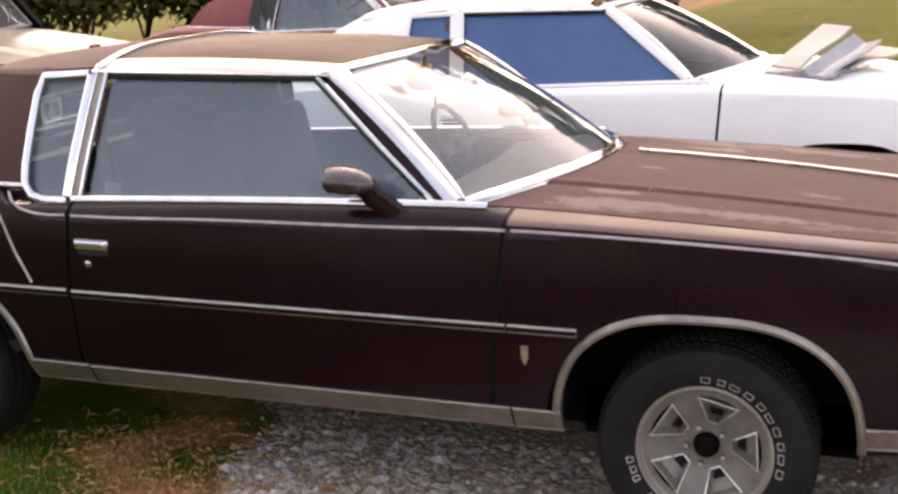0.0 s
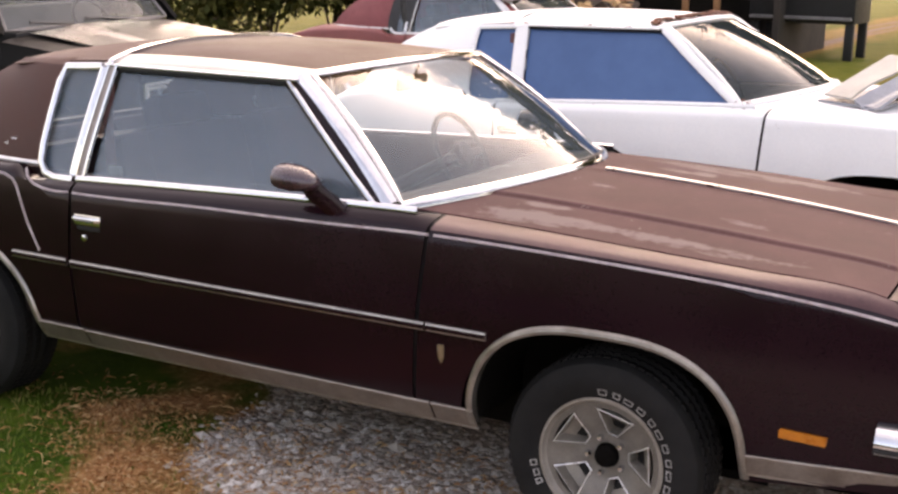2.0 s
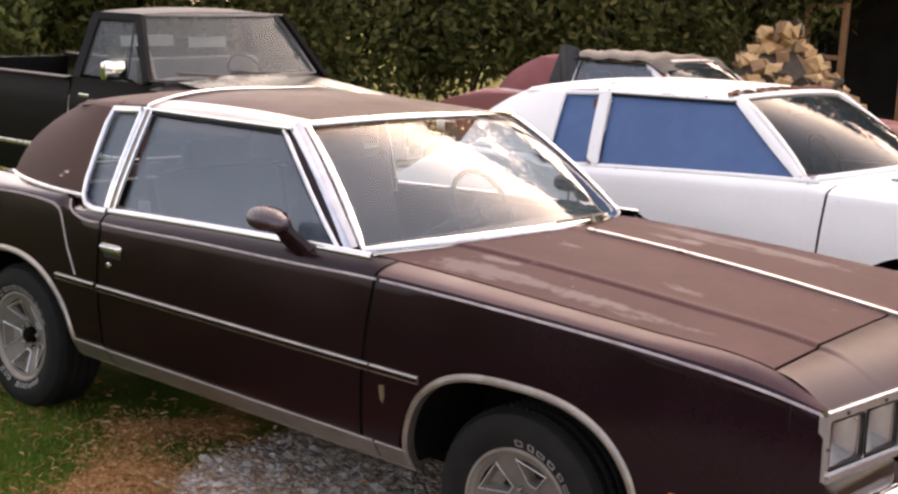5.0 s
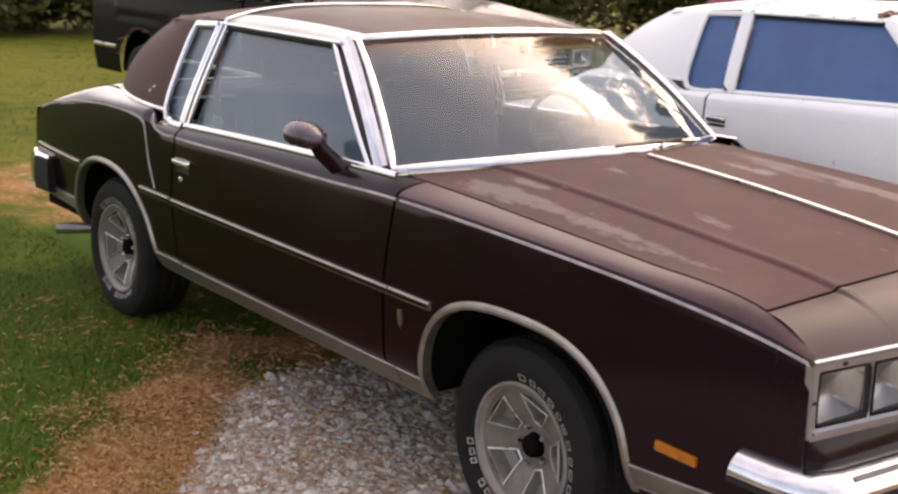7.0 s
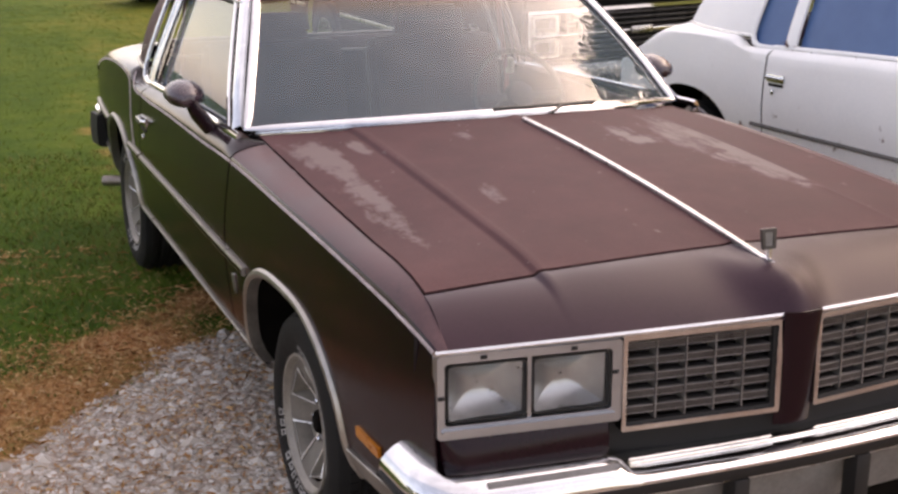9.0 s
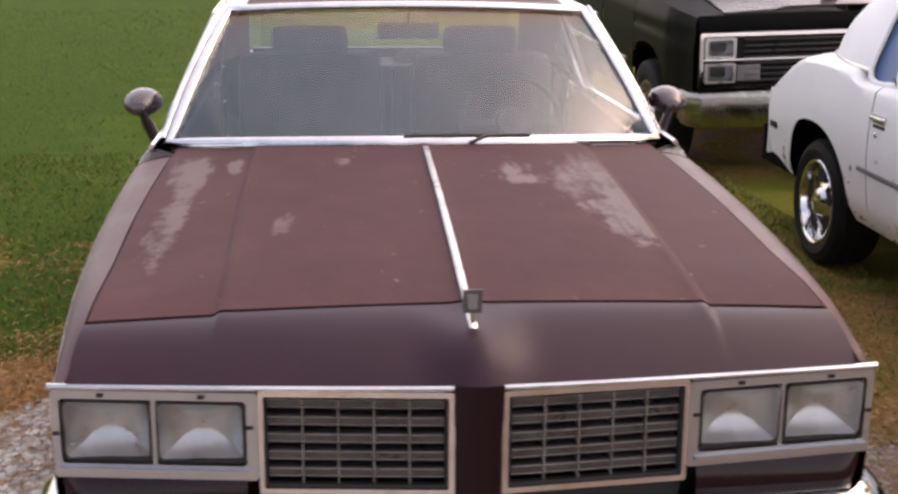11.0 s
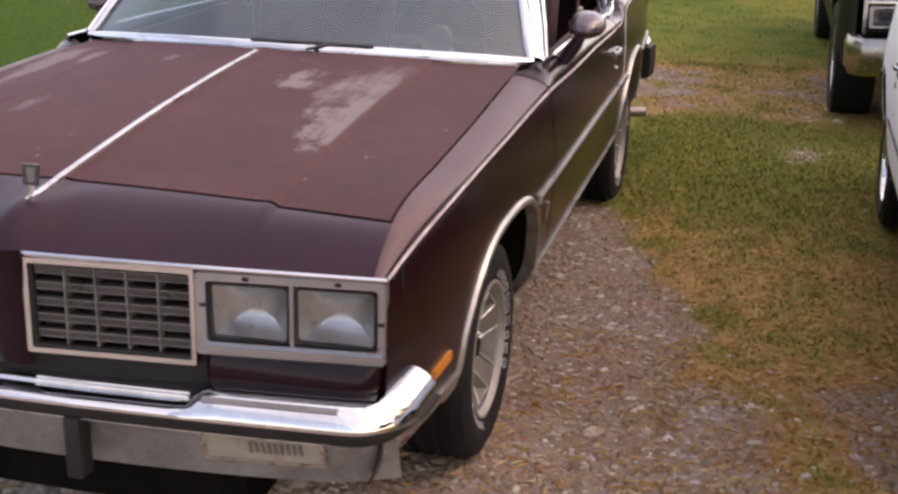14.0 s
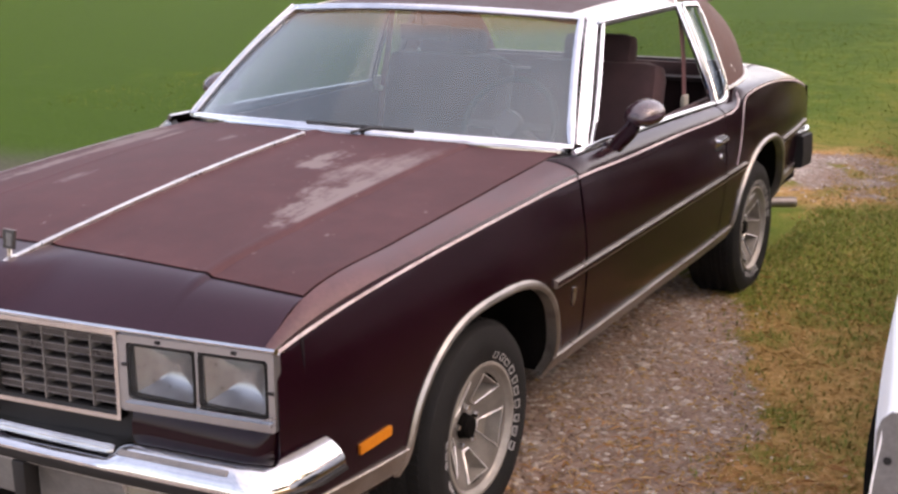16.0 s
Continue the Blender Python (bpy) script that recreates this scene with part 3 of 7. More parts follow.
def coupe(name, x, y, z, label, group, style, turn=0.0, pitch=0.0):
    """One two-door coupe; style gives its materials and what it has."""
    car = thing(name, x, y, z, label, "car", group, turn)
    car.matrix_world = pose(x, y, z, 0, pitch, turn)
    side, top, trim = style["side"], style["top"], style["trim"]
    squeeze = style.get("squeeze", lambda g: g)
    full = style.get("full", False)

    # body panels, right and left
    for s in (-1, 1):
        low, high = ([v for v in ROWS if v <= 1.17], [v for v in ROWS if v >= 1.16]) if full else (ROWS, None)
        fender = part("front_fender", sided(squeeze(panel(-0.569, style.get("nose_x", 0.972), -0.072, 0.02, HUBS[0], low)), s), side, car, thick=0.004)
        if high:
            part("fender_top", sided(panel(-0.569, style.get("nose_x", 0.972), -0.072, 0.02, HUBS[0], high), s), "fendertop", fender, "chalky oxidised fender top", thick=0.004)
        quarter = part("rear_quarter_panel", sided(squeeze(panel(-3.73, -2.094, 0.0, 0.012, HUBS[1])), s), side, car, thick=0.004)
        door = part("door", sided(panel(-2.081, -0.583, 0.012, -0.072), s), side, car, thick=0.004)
        back = grid(lambda a, v: (a, flank(a, v)[1] - 0.018, flank(a, v)[2]), [-2.13, -2.09, -2.05], ROWS)
        back2 = grid(lambda a, v: (a, flank(a, v)[1] - 0.018, flank(a, v)[2]), [-0.66, -0.60, -0.54, -0.49], ROWS)
        part("door_jamb", sided(back, s), "gap", car)
        part("door_jamb", sided(back2, s), "gap", car)
        # wheel housings
        for hub, owner in ((HUBS[0], fender), (HUBS[1], quarter)):
            al, ar = (0.433, 0.433) if hub > -1 else (0.42, 0.455)
            xs = [hub - (al if i < 24 else ar) * math.cos(math.pi * i / 48) * 0.9999 for i in range(49)]
            rim = [(a, max(arch_z(a, hub), 0.332)) for a in xs]
            liner = grid(lambda i, w: (rim[i][0], lerp(side_y(*rim[i]) - 0.004, 0.50, w), rim[i][1] + 0.012), range(49), [0, 0.3, 1])
            wall = grid(lambda i, w: (rim[i][0], 0.50, lerp(rim[i][1] + 0.012, 0.2, w)), range(49), [0, 1])
            part("wheel_housing", sided(join(liner, wall), s), "under", owner)
            if style.get("arch_trim", True):
                v, f = [], []
                for i in range(49):
                    a = max(i - 1, 0), min(i + 1, 48)
                    tx, tz = rim[a[1]][0] - rim[a[0]][0], rim[a[1]][1] - rim[a[0]][1]
                    h = math.hypot(tx, tz) or 1
                    nx, nz = -tz / h, tx / h
                    px, pz = rim[i]
                    yy = side_y(px, pz)
                    for c, o in ((-0.003, -0.03), (-0.004, 0.006), (0.006, 0.012), (0.015, 0.010), (0.021, 0.0)):
                        v.append((px + nx * c, yy + o, pz + nz * c))
                f = [(i * 5 + j, i * 5 + j + 1, i * 5 + j + 6, i * 5 + j + 5) for i in range(48) for j in range(4)]
                part("wheel_arch_moulding", sided((v, f), s), "archtrim" if trim == "chrome" else trim, owner, "dull bright wheel arch moulding")
        # bright mouldings along the side
        if style.get("mould", True):
            for a, b, zz, owner in ((-0.560, -0.350, 0.668, fender), (-2.078, -0.568, 0.668, door), (-2.375, -2.098, 0.670, quarter), (-3.66, -3.06, 0.663, quarter)):
                pts = [on_side(lerp(a, b, i / 16), zz) for i in range(17)]
                part("side_moulding", sided(sweep(pts, strip(0.012, 0.026), (0, 1, 0)), s), "archtrim", owner)
                pts = [on_side(lerp(a, b, i / 16), zz, 0.0095) for i in range(17)]
                part("moulding_insert", sided(sweep(pts, strip(0.004, 0.014), (0, 1, 0)), s), side, owner)
        if style.get("sill", True):
            for a, b, z0, z1, owner in ((-0.556, -0.405, 0.332, 0.403, fender), (-2.05, -0.563, 0.332, 0.403, door), (-2.30, -2.058, 0.334, 0.406, quarter), (0.468, 0.955, 0.372, 0.437, fender), (-3.56, -3.17, 0.42, 0.47, quarter)):
                up = 0.02 if a > 0 else 0.0
                g = grid(lambda q, w: (q, side_y(q, lerp(z0, z1, w)) + (0.006 if 0 < w < 1 else 0.0) - (0.012 if w == 0 else 0), lerp(z0, z1, w) + up * (q - a) / (b - a)), [lerp(a, b, i / 14) for i in range(15)], [0, 0.06, 0.5, 0.92, 1])
                part("rocker_moulding", sided(g, s), "rocker", owner, "scuffed bright rocker moulding", thick=0.003)
                pts = [(q, side_y(q, z1) + 0.004, z1 + up * (q - a) / (b - a)) for q in [lerp(a, b, i / 14) for i in range(15)]]
                part("rocker_lip", sided(sweep(pts, strip(0.006, 0.008), (0, 1, 0)), s), "archtrim", owner)
                pts = [(q, side_y(q, z0) - 0.004, z0 + up * (q - a) / (b - a)) for q in [lerp(a, b, i / 14) for i in range(15)]]
                part("rocker_lip", sided(sweep(pts, strip(0.008, 0.010), (0, 1, 0)), s), "archtrim", owner)
        # pinstripes on the crease, and the line that drops down the quarter
        if style.get("stripes", True):
            for a, b, owner, off in ((-0.555, 0.975, fender, 0.0), (-2.075, -0.572, door, 0.0)):
                pts = [(q, side_y(q, CREASE(q)) + 0.0012, CREASE(q) - 0.005) for q in [lerp(a, b, i / 30) for i in range(31)]]
                part("pinstripe", sided(sweep(pts, strip(0.002, 0.008), (0, 1, 0.3)), s), "stripe", owner)
            pts = [(q, side_y(q, CREASE(q)) + 0.001, CREASE(q) - 0.008) for q in [lerp(-3.62, -2.43, i / 24) for i in range(25)]]
            pts += [on_side(-2.385, 0.952, 0.001), on_side(-2.365, 0.93, 0.001), on_side(-2.30, 0.80, 0.001), on_side(-2.238, 0.695, 0.001)]
            part("pinstripe", sided(sweep(pts, strip(0.002, 0.009), (0, 1, 0.2)), s), "stripe", quarter)
            loop = [(-2.098, 0.932), (-2.16, 0.928), (-2.22, 0.932), (-2.275, 0.945), (-2.315, 0.968), (-2.332, 0.995)]
            pts = [(q, flank(q, 1.0)[1] - 0.6 * max(0, w - CREASE(q)) + 0.002, w) for q, w in loop]
            part("pinstripe", sided(sweep(pts, strip(0.002, 0.008), (0, 1, 0.4)), s), "stripe", quarter)
        # door furniture
        hx, hz = -1.993, 0.838
        plate = sweep([on_side(hx - 0.062, hz + 0.001), on_side(hx + 0.062, hz + 0.001)], strip(0.006, 0.036), (0, 1, 0))
        pull = sweep([on_side(hx - 0.058, hz + 0.006, 0.004), on_side(hx - 0.05, hz + 0.006, 0.018), on_side(hx + 0.05, hz + 0.006, 0.018), on_side(hx + 0.058, hz + 0.006, 0.004)], strip(0.008, 0.018), (0, 1, 0))
        handle = part("door_handle", sided(plate, s), "chrome", door, "chrome door handle")
        part("handle_pull", sided(pull, s), "chrome", handle)
        part("handle_slot", sided(sweep([on_side(hx - 0.042, hz + 0.005, 0.026), on_side(hx + 0.042, hz + 0.005, 0.026)], strip(0.0015, 0.009), (0, 1, 0)), s), "grey", handle)
        part("handle_recess", sided(sweep([on_side(hx - 0.05, hz - 0.030), on_side(hx + 0.06, hz - 0.030)], strip(0.003, 0.014), (0, 1, 0)), s), "black", handle)
        lock = moved(lathe([(0.0001, 0.006), (0.008, 0.006), (0.012, 0.004), (0.013, 0.0)], 16), Matrix.Translation(on_side(-2.008, 0.772)))
        part("door_lock", sided(lock, s), "chrome", door)
        # window belt, glass and frames
        belt = [(q, 0.846, BELT_Z(q) + 0.006) for q in [lerp(-2.10, -0.64, i / 20) for i in range(21)]]
        part("belt_moulding", sided(sweep(belt, strip(0.010, 0.022), (0, 1, 0.5)), s), trim, door, "bright window belt moulding")
        low_r, top_r, top_f = style.get("door_glass", (-2.055, -2.02, -1.255))
        tr, tf, foot = (top_r, 1.372), (top_f, 1.378), style.get("glass_foot", -0.785)

        def pane(a, w):
            zz = lerp(BELT_Z(-1.4) - 0.015, 1.375, w)
            q = lerp(lerp(low_r, tr[0], w), lerp(foot, tf[0], w), a)
            return (q, glass_y(zz) - 0.016, zz + (BELT_Z(q) - BELT_Z(-1.4)) * (1 - w))
        shut = style.get("right_shut", True) if s < 0 else style.get("left_shut", False)
        if shut:
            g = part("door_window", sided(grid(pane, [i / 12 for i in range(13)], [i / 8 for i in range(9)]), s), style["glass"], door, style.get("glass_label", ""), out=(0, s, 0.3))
            g.visible_shadow = False
        edge = [pane(0.0, w) for w in (0, 0.25, 0.5, 0.75, 1)] + [pane(a, 1.0) for a in (0.25, 0.5, 0.75, 1)] + [pane(1.0, w) for w in (0.75, 0.5, 0.25, 0)]
        run = [(p[0], p[1] + 0.012, p[2]) for p in edge[:4]], [(p[0], p[1] + 0.012, p[2]) for p in edge[4:9]], [(p[0], p[1] + 0.012, p[2]) for p in edge[8:]]
        part("window_channel", sided(sweep(run[1], strip(0.012, 0.022), (0, 1, 0.4)), s), "black", car)
        part("front_window_moulding", sided(sweep(run[2], strip(0.014, 0.018 if full else 0.030), (0.2, 1, 0.4)), s), trim, car)
        if full:
            seal = [(p[0] - 0.016, p[1] - 0.004, p[2]) for p in run[2]]
            part("window_seal", sided(sweep(seal, strip(0.010, 0.016), (0.2, 1, 0.4)), s), "black", car, "black rubber window seal")
        # the pillar between door and quarter glass, with three bright strips
        for off, w, mat in style.get("posts", ((0.012, 0.010, trim), (0.030, 0.028, "rocker"), (0.050, 0.010, trim))):
            pts = [(lerp(low_r, top_r, v) - off, glass_y(lerp(0.985, 1.385, v)) + 0.002, lerp(0.982, 1.388, v)) for v in [i / 8 for i in range(9)]]
            part("centre_pillar", sided(sweep(pts, strip(0.012 if mat == trim else 0.006, w), (0, 1, 0.4)), s), mat, car)
        qf, back_by = style.get("quarter_front", -2.12), style.get("quarter_shift", 0.0)
        q0 = [(qf, 0.966)] + [(a + back_by, b) for a, b in ((-2.215, 0.966), (-2.262, 0.982), (-2.288, 1.02), (-2.294, 1.08), (-2.294, 1.20), (-2.292, 1.31), (-2.278, 1.368))] + [(qf + 0.02, 1.378)]
        pts = [(a, glass_y(w) + 0.004, w) for a, w in q0]
        part("quarter_window_moulding", sided(sweep(pts, strip(0.012, 0.026), (0, 1, 0.4)), s), trim, car, "bright quarter window surround")
        qg = [(qf + 0.01, 0.968)] + q0[1:8] + [(qf + 0.03, 1.376)]
        cen = (-2.20 + back_by, 1.17)
        v = [(cen[0], glass_y(cen[1]) - 0.014, cen[1])] + [(a, glass_y(w) - 0.014, w) for a, w in qg]
        f = [(0, i, i + 1) for i in range(1, len(qg))] + [(0, len(qg), 1)]
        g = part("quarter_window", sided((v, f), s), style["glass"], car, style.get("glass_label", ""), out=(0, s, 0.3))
        g.visible_shadow = False
        # windscreen pillar
        def apost(a, w):
            p = Vector(screen(1.0, w))
            q = Vector((lerp(foot - 0.015, top_f - 0.012, w), glass_y(lerp(1.0, 1.39, w)) - 0.004, lerp(1.012, 1.388, w)))
            m = (p + q) / 2 + Vector((0.006, 0.012, 0.006))
            return tuple(p.lerp(m, a * 2) if a < 0.5 else m.lerp(q, a * 2 - 1))
        pts = [tuple(Vector(apost(0.72, w)) + Vector((0, 0.006, 0.002))) for w in [i / 10 for i in range(11)]]
        if not full:
            part("pillar_moulding", sided(sweep(pts, strip(0.010, 0.034), (0.2, 1, 0.5)), s), trim, car)
        part("windscreen_pillar", sided(grid(apost, [0, 0.25, 0.5, 0.75, 1], [i / 10 for i in range(11)]), s), side, car, thick=0.004)
        if full:
            pts = [tuple(Vector(apost(0.37, w)) + Vector((0, 0.004, 0.002))) for w in [i / 10 for i in range(11)]]
            part("pillar_moulding", sided(sweep(pts, strip(0.012, 0.046), (0.4, 1, 0.6)), s), trim, car, "bright windscreen pillar moulding")
        # roof edge over the doors
        def rail(q, w):
            yy = lerp(0.572, 0.664, w)
            zz = roof_z(q, min(yy, 0.66)) + 0.003
            if w > 0.8:
                t = (w - 0.8) / 0.2
                return (q, 0.6456 + 0.030 * t, lerp(roof_z(q, 0.6456) + 0.003, 1.378 + 0.004, t))
            return (q, yy, zz)
        part("roof_side_band", sided(grid(rail, [lerp(-2.08, -1.212, i / 16) for i in range(17)], [0, 0.2, 0.4, 0.6, 0.8, 0.87, 0.94, 1.0]), s), style["band"], car, style.get("band_label", ""), thick=0.003)
        pts = [(q, 0.684, 1.383) for q in [lerp(-2.09, -1.215, i / 10) for i in range(11)]]
        part("drip_moulding", sided(sweep(pts, strip(0.010, 0.012), (0, 1, 0.6)), s), trim, car)
        # rear pillar
        RS = curve([1.0, 1.05, 1.162, 1.279, 1.354, 1.40], [-3.08, -3.045, -2.945, -2.78, -2.63, -2.52])
        FS = curve([1.0, 1.1, 1.25, 1.366, 1.40], [-2.296, -2.304, -2.304, -2.296, -2.29])

        def cpost(a, w):
            zz = lerp(1.006, 1.372, w)
            q = lerp(FS(zz) + back_by, RS(zz) + 0.6 * back_by, a)
            return (q, glass_y(zz) - 0.004 - (0.16 - 0.10 * w) * a**2.0 + 0.012 * math.sin(math.pi * w), zz)
        part("rear_pillar", sided(grid(cpost, [i / 14 for i in range(15)], [i / 12 for i in range(13)]), s), style["rear_roof"], car, style.get("rear_label", ""), thick=0.004)
        pts = [tuple(Vector(cpost(a, 0.0)) + Vector((0, 0.003, 0.004))) for a in [i / 12 for i in range(13)]]
        part("pillar_foot_moulding", sided(sweep(pts, strip(0.010, 0.016), (0, 1, 0.4)), s), "dull", car)
        cap = grid(lambda a, w: (lerp(cpost(a, 1.0)[0], cpost(a, 1.0)[0], w), lerp(cpost(a, 1.0)[1], 0.60, w), lerp(1.372, roof_z(max(cpost(a, 1.0)[0], -2.65), 0.60), w) + 0.012 * math.sin(math.pi * w)), [i / 10 for i in range(11)], [0, 0.25, 0.5, 0.75, 1.0])
        part("roof_corner", sided(cap, s), style["rear_roof"], car, thick=0.004)
        if full:
            lamp = round_rect(0.560, 0.690, 0.511, 0.539, 0.003, 2)
            mk = slab(lamp, lambda q, w, h: (q + (w - 0.53) * 0.1, side_y(q, w) + h - 0.002, w - 0.045 * (q - 0.62)), 0.010)
            part("side_marker_lamp", sided(mk, s), "amber", fender, "amber side marker lamp")
            em = slab([(-0.520, 0.615), (-0.499, 0.615), (-0.499, 0.575), (-0.509, 0.552), (-0.520, 0.575)], lambda q, w, h: (q, side_y(q, w) + h - 0.001, w), 0.006)
            part("fender_emblem", sided(em, s), "dull", fender)
            # a small looping script emblem, drawn as plain strokes
            for k, (dx, dz, wd, hg) in enumerate(((0.0, 0.0, 0.012, 0.026), (0.016, 0.012, 0.016, 0.014), (0.034, 0.006, 0.012, 0.009), (0.048, 0.004, 0.010, 0.007))):
                pts = [(-2.505 + dx + wd * math.cos(t), 0, 1.088 + dz + hg * math.sin(t)) for t in [0.6 + 5.2 * j / 9 for j in range(10)]]
                pts = [(p[0], glass_y(p[2]) + 0.001 - 0.16 * ((-2.30 - p[0]) / 0.65) ** 2, p[2]) for p in pts]
                part("script_emblem", sided(sweep(pts, strip(0.006, 0.0055), (0, 1, 0.4)), s), "dull", car)
        # mirror
        if style.get("mirrors", False):
            prof = [(0.0, 0.0), (0.012, 0.026), (0.045, 0.047), (0.09, 0.057), (0.135, 0.057), (0.152, 0.050), (0.155, 0.044)]
            gm = grid(lambda i, t: (-0.965 - prof[i][0], 0.926 + 1.15 * prof[i][1] * math.cos(t), 1.083 + (0.88 if math.sin(t) > 0 else 0.68) * prof[i][1] * math.sin(t) + 0.012 * (i / 6)), range(7), [2 * math.pi * j / 20 for j in range(21)])
            mir = part("door_mirror", sided(gm, s), "mirrorcap", car, "maroon bullet-shaped door mirror")
            gl = [(-1.118, 0.926 + 0.050 * math.cos(t), 1.094 + 0.034 * math.sin(t)) for t in [2 * math.pi * j / 20 for j in range(20)]]
            part("mirror_glass", sided((gl, [tuple(range(20))]), s), "lamp_bowl", mir)
            arm = sweep([(-0.925, 0.868, 0.985), (-0.945, 0.882, 1.010), (-0.985, 0.908, 1.045), (-1.005, 0.918, 1.075)], [(0.035 * math.cos(t) * 0.45, 0.035 * math.sin(t)) for t in [2 * math.pi * j / 10 for j in range(10)]], (0, 1, 0.3))
            part("mirror_arm", sided(arm, s), side, mir)
            foot = sweep([(-0.975, 0.856, 0.983), (-0.885, 0.856, 0.986)], strip(0.020, 0.030), (0, 1, 0.2))
            part("mirror_foot", sided(foot, s), side, mir)

    # hood, header, deck
    hy = sorted({round(lerp(-1, 1, i / 64), 5) for i in range(65)} | {g * (0.652 + 0.0045 * (i - 7)) for g in (-1, 1) for i in range(15)})
    def hood(a, u):
        x1 = style.get("hood_x", 0.800)
        x = lerp(cowl_x(0.79 * u) + 0.0, x1, a)
        yy = u * (HOOD_Y(x) - 0.006)
        return (x, yy, hood_z(x, yy))
    part("hood", squeeze(grid(hood, [i / 40 for i in range(41)], hy)), top, car, style.get("hood_label", ""), thick=0.004)
    lip = grid(lambda a, u: (0.79 + 0.03 * a, u * 0.80, hood_z(0.80, u * 0.80) - 0.03), [0, 1], hy)
    lip2 = join(*[grid(lambda a, w: (a, sgn * (HOOD_Y(a) + 0.004 - 0.01 * w), HOOD_RIM(a) - 0.02 - 0.05 * w), [lerp(-0.72, style.get("hood_x", 0.83) - 0.01, i / 12) for i in range(13)], [0, 1]) for sgn in (-1, 1)])
    part("hood_gutter", squeeze(lip2 if style.get("cut_nose", False) else join(lip, lip2)), "gap", car)
    if not style.get("cut_nose", False):
        part("header_panel", grid(lambda u, t: nose(u * HOOD_Y(lerp(0.808, 0.98, t)), t), hy, [i / 12 for i in range(13)]), style.get("header", top), car, thick=0.004)
    cowl = grid(lambda u, w: tuple(screen_low(u * 0.80).lerp(Vector((cowl_x(0.79 * u) - 0.006, u * 0.80, hood_z(max(cowl_x(0.79 * u), -0.72), 0.78 * u) - 0.004)), w)), [lerp(-1, 1, i / 30) for i in range(31)], [0, 0.5, 1])
    part("cowl", cowl, trim, car, thick=0.003)
    tail = -3.73
    part("deck_lid", squeeze(grid(lambda u, w: (lerp(-3.02, tail - 0.005, u), lerp(-0.705, 0.705, w), 1.016 - 0.17 * step(-3.1, -3.80, lerp(-3.02, tail - 0.005, u)) + 0.012 * (1 - (2 * w - 1)**2)), [i / 14 for i in range(15)], [i / 14 for i in range(15)])), side, car, thick=0.004)
    part("tail_panel", squeeze(grid(lambda w, t: (tail + 0.03 - 0.03 * math.cos(w * 1.4), lerp(-0.845, 0.845, (w + 1) / 2), lerp(0.42, 0.845, t)), [lerp(-1, 1, i / 10) for i in range(11)], [0, 0.5, 1])), side, car, thick=0.01)
    if style.get("rear_bumper", True):
        rear_bumper(car, full, trim)
    # roof
    def roof(q, w):
        x0 = screen_high(0.63 * w).x - 0.004
        x = lerp(-2.07, x0, q)
        return (x, 0.60 * w, roof_z(x, 0.60 * w))
    part("roof", grid(roof, [i / 18 for i in range(19)], [lerp(-1, 1, i / 24) for i in range(25)]), style["roof"], car, style.get("roof_label", ""), thick=0.004)
    part("rear_roof", grid(lambda q, w: (lerp(-2.60, -2.08, q), 0.66 * w, roof_z(lerp(-2.60, -2.08, q), 0.655 * w) + 0.006), [i / 12 for i in range(13)], [lerp(-1, 1, i / 28) for i in range(29)]), style["rear_roof"], car, style.get("rear_label", ""), thick=0.004)
    if style.get("landau", True):
        pts = [(-2.078, 0.682, 1.36)] + [(-2.078, 0.662 * w, roof_z(-2.078, 0.655 * w) + 0.005) for w in [lerp(1, -1, i / 30) for i in range(31)]] + [(-2.078, -0.682, 1.36)]
        part("roof_band", sweep(pts, strip(0.010, 0.026), lambda i: (0, pts[i][1], 0.8)), trim, car, "bright band across the roof")
        for s in (-1, 1):
            pts2 = [(lerp(-2.118, -2.088, v), glass_y(lerp(0.985, 1.37, v)) + 0.008, lerp(0.985, 1.375, v)) for v in [i / 8 for i in range(9)]]
            part("landau_pillar_trim", sided(sweep(pts2, strip(0.010, 0.024), (0, 1, 0.4)), s), trim, car)
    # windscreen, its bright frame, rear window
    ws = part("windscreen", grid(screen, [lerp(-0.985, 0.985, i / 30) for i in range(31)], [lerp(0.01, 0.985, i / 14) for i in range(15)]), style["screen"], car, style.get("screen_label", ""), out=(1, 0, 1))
    ws.visible_shadow = False
    loop = [screen(u, 0.0) for u in [lerp(-1, 1, i / 30) for i in range(31)]] + [screen(1, v) for v in [i / 12 for i in range(1, 13)]] + [screen(u, 1.0) for u in [lerp(1, -1, i / 30) for i in range(1, 31)]] + [screen(-1, v) for v in [1 - i / 12 for i in range(1, 12)]]
    part("windscreen_moulding", sweep([Vector(p) + Vector((0.004, 0, 0.005)) for p in loop], strip(0.012, 0.027), (0.62, 0, 0.78), True), trim, car, "bright windscreen surround")
    rg = part("rear_window", grid(lambda u, w: (curve([0, 0.5, 1], [-3.02, -2.85, -2.60])(w) - 0.05 * (1 - u * u), 0.62 * u * (1 - 0.06 * w), lerp(1.03, 1.385, w)), [lerp(-1, 1, i / 10) for i in range(11)], [i / 8 for i in range(9)]), "rearglass", car, out=(-1, 0, 1))
    rg.visible_shadow = False
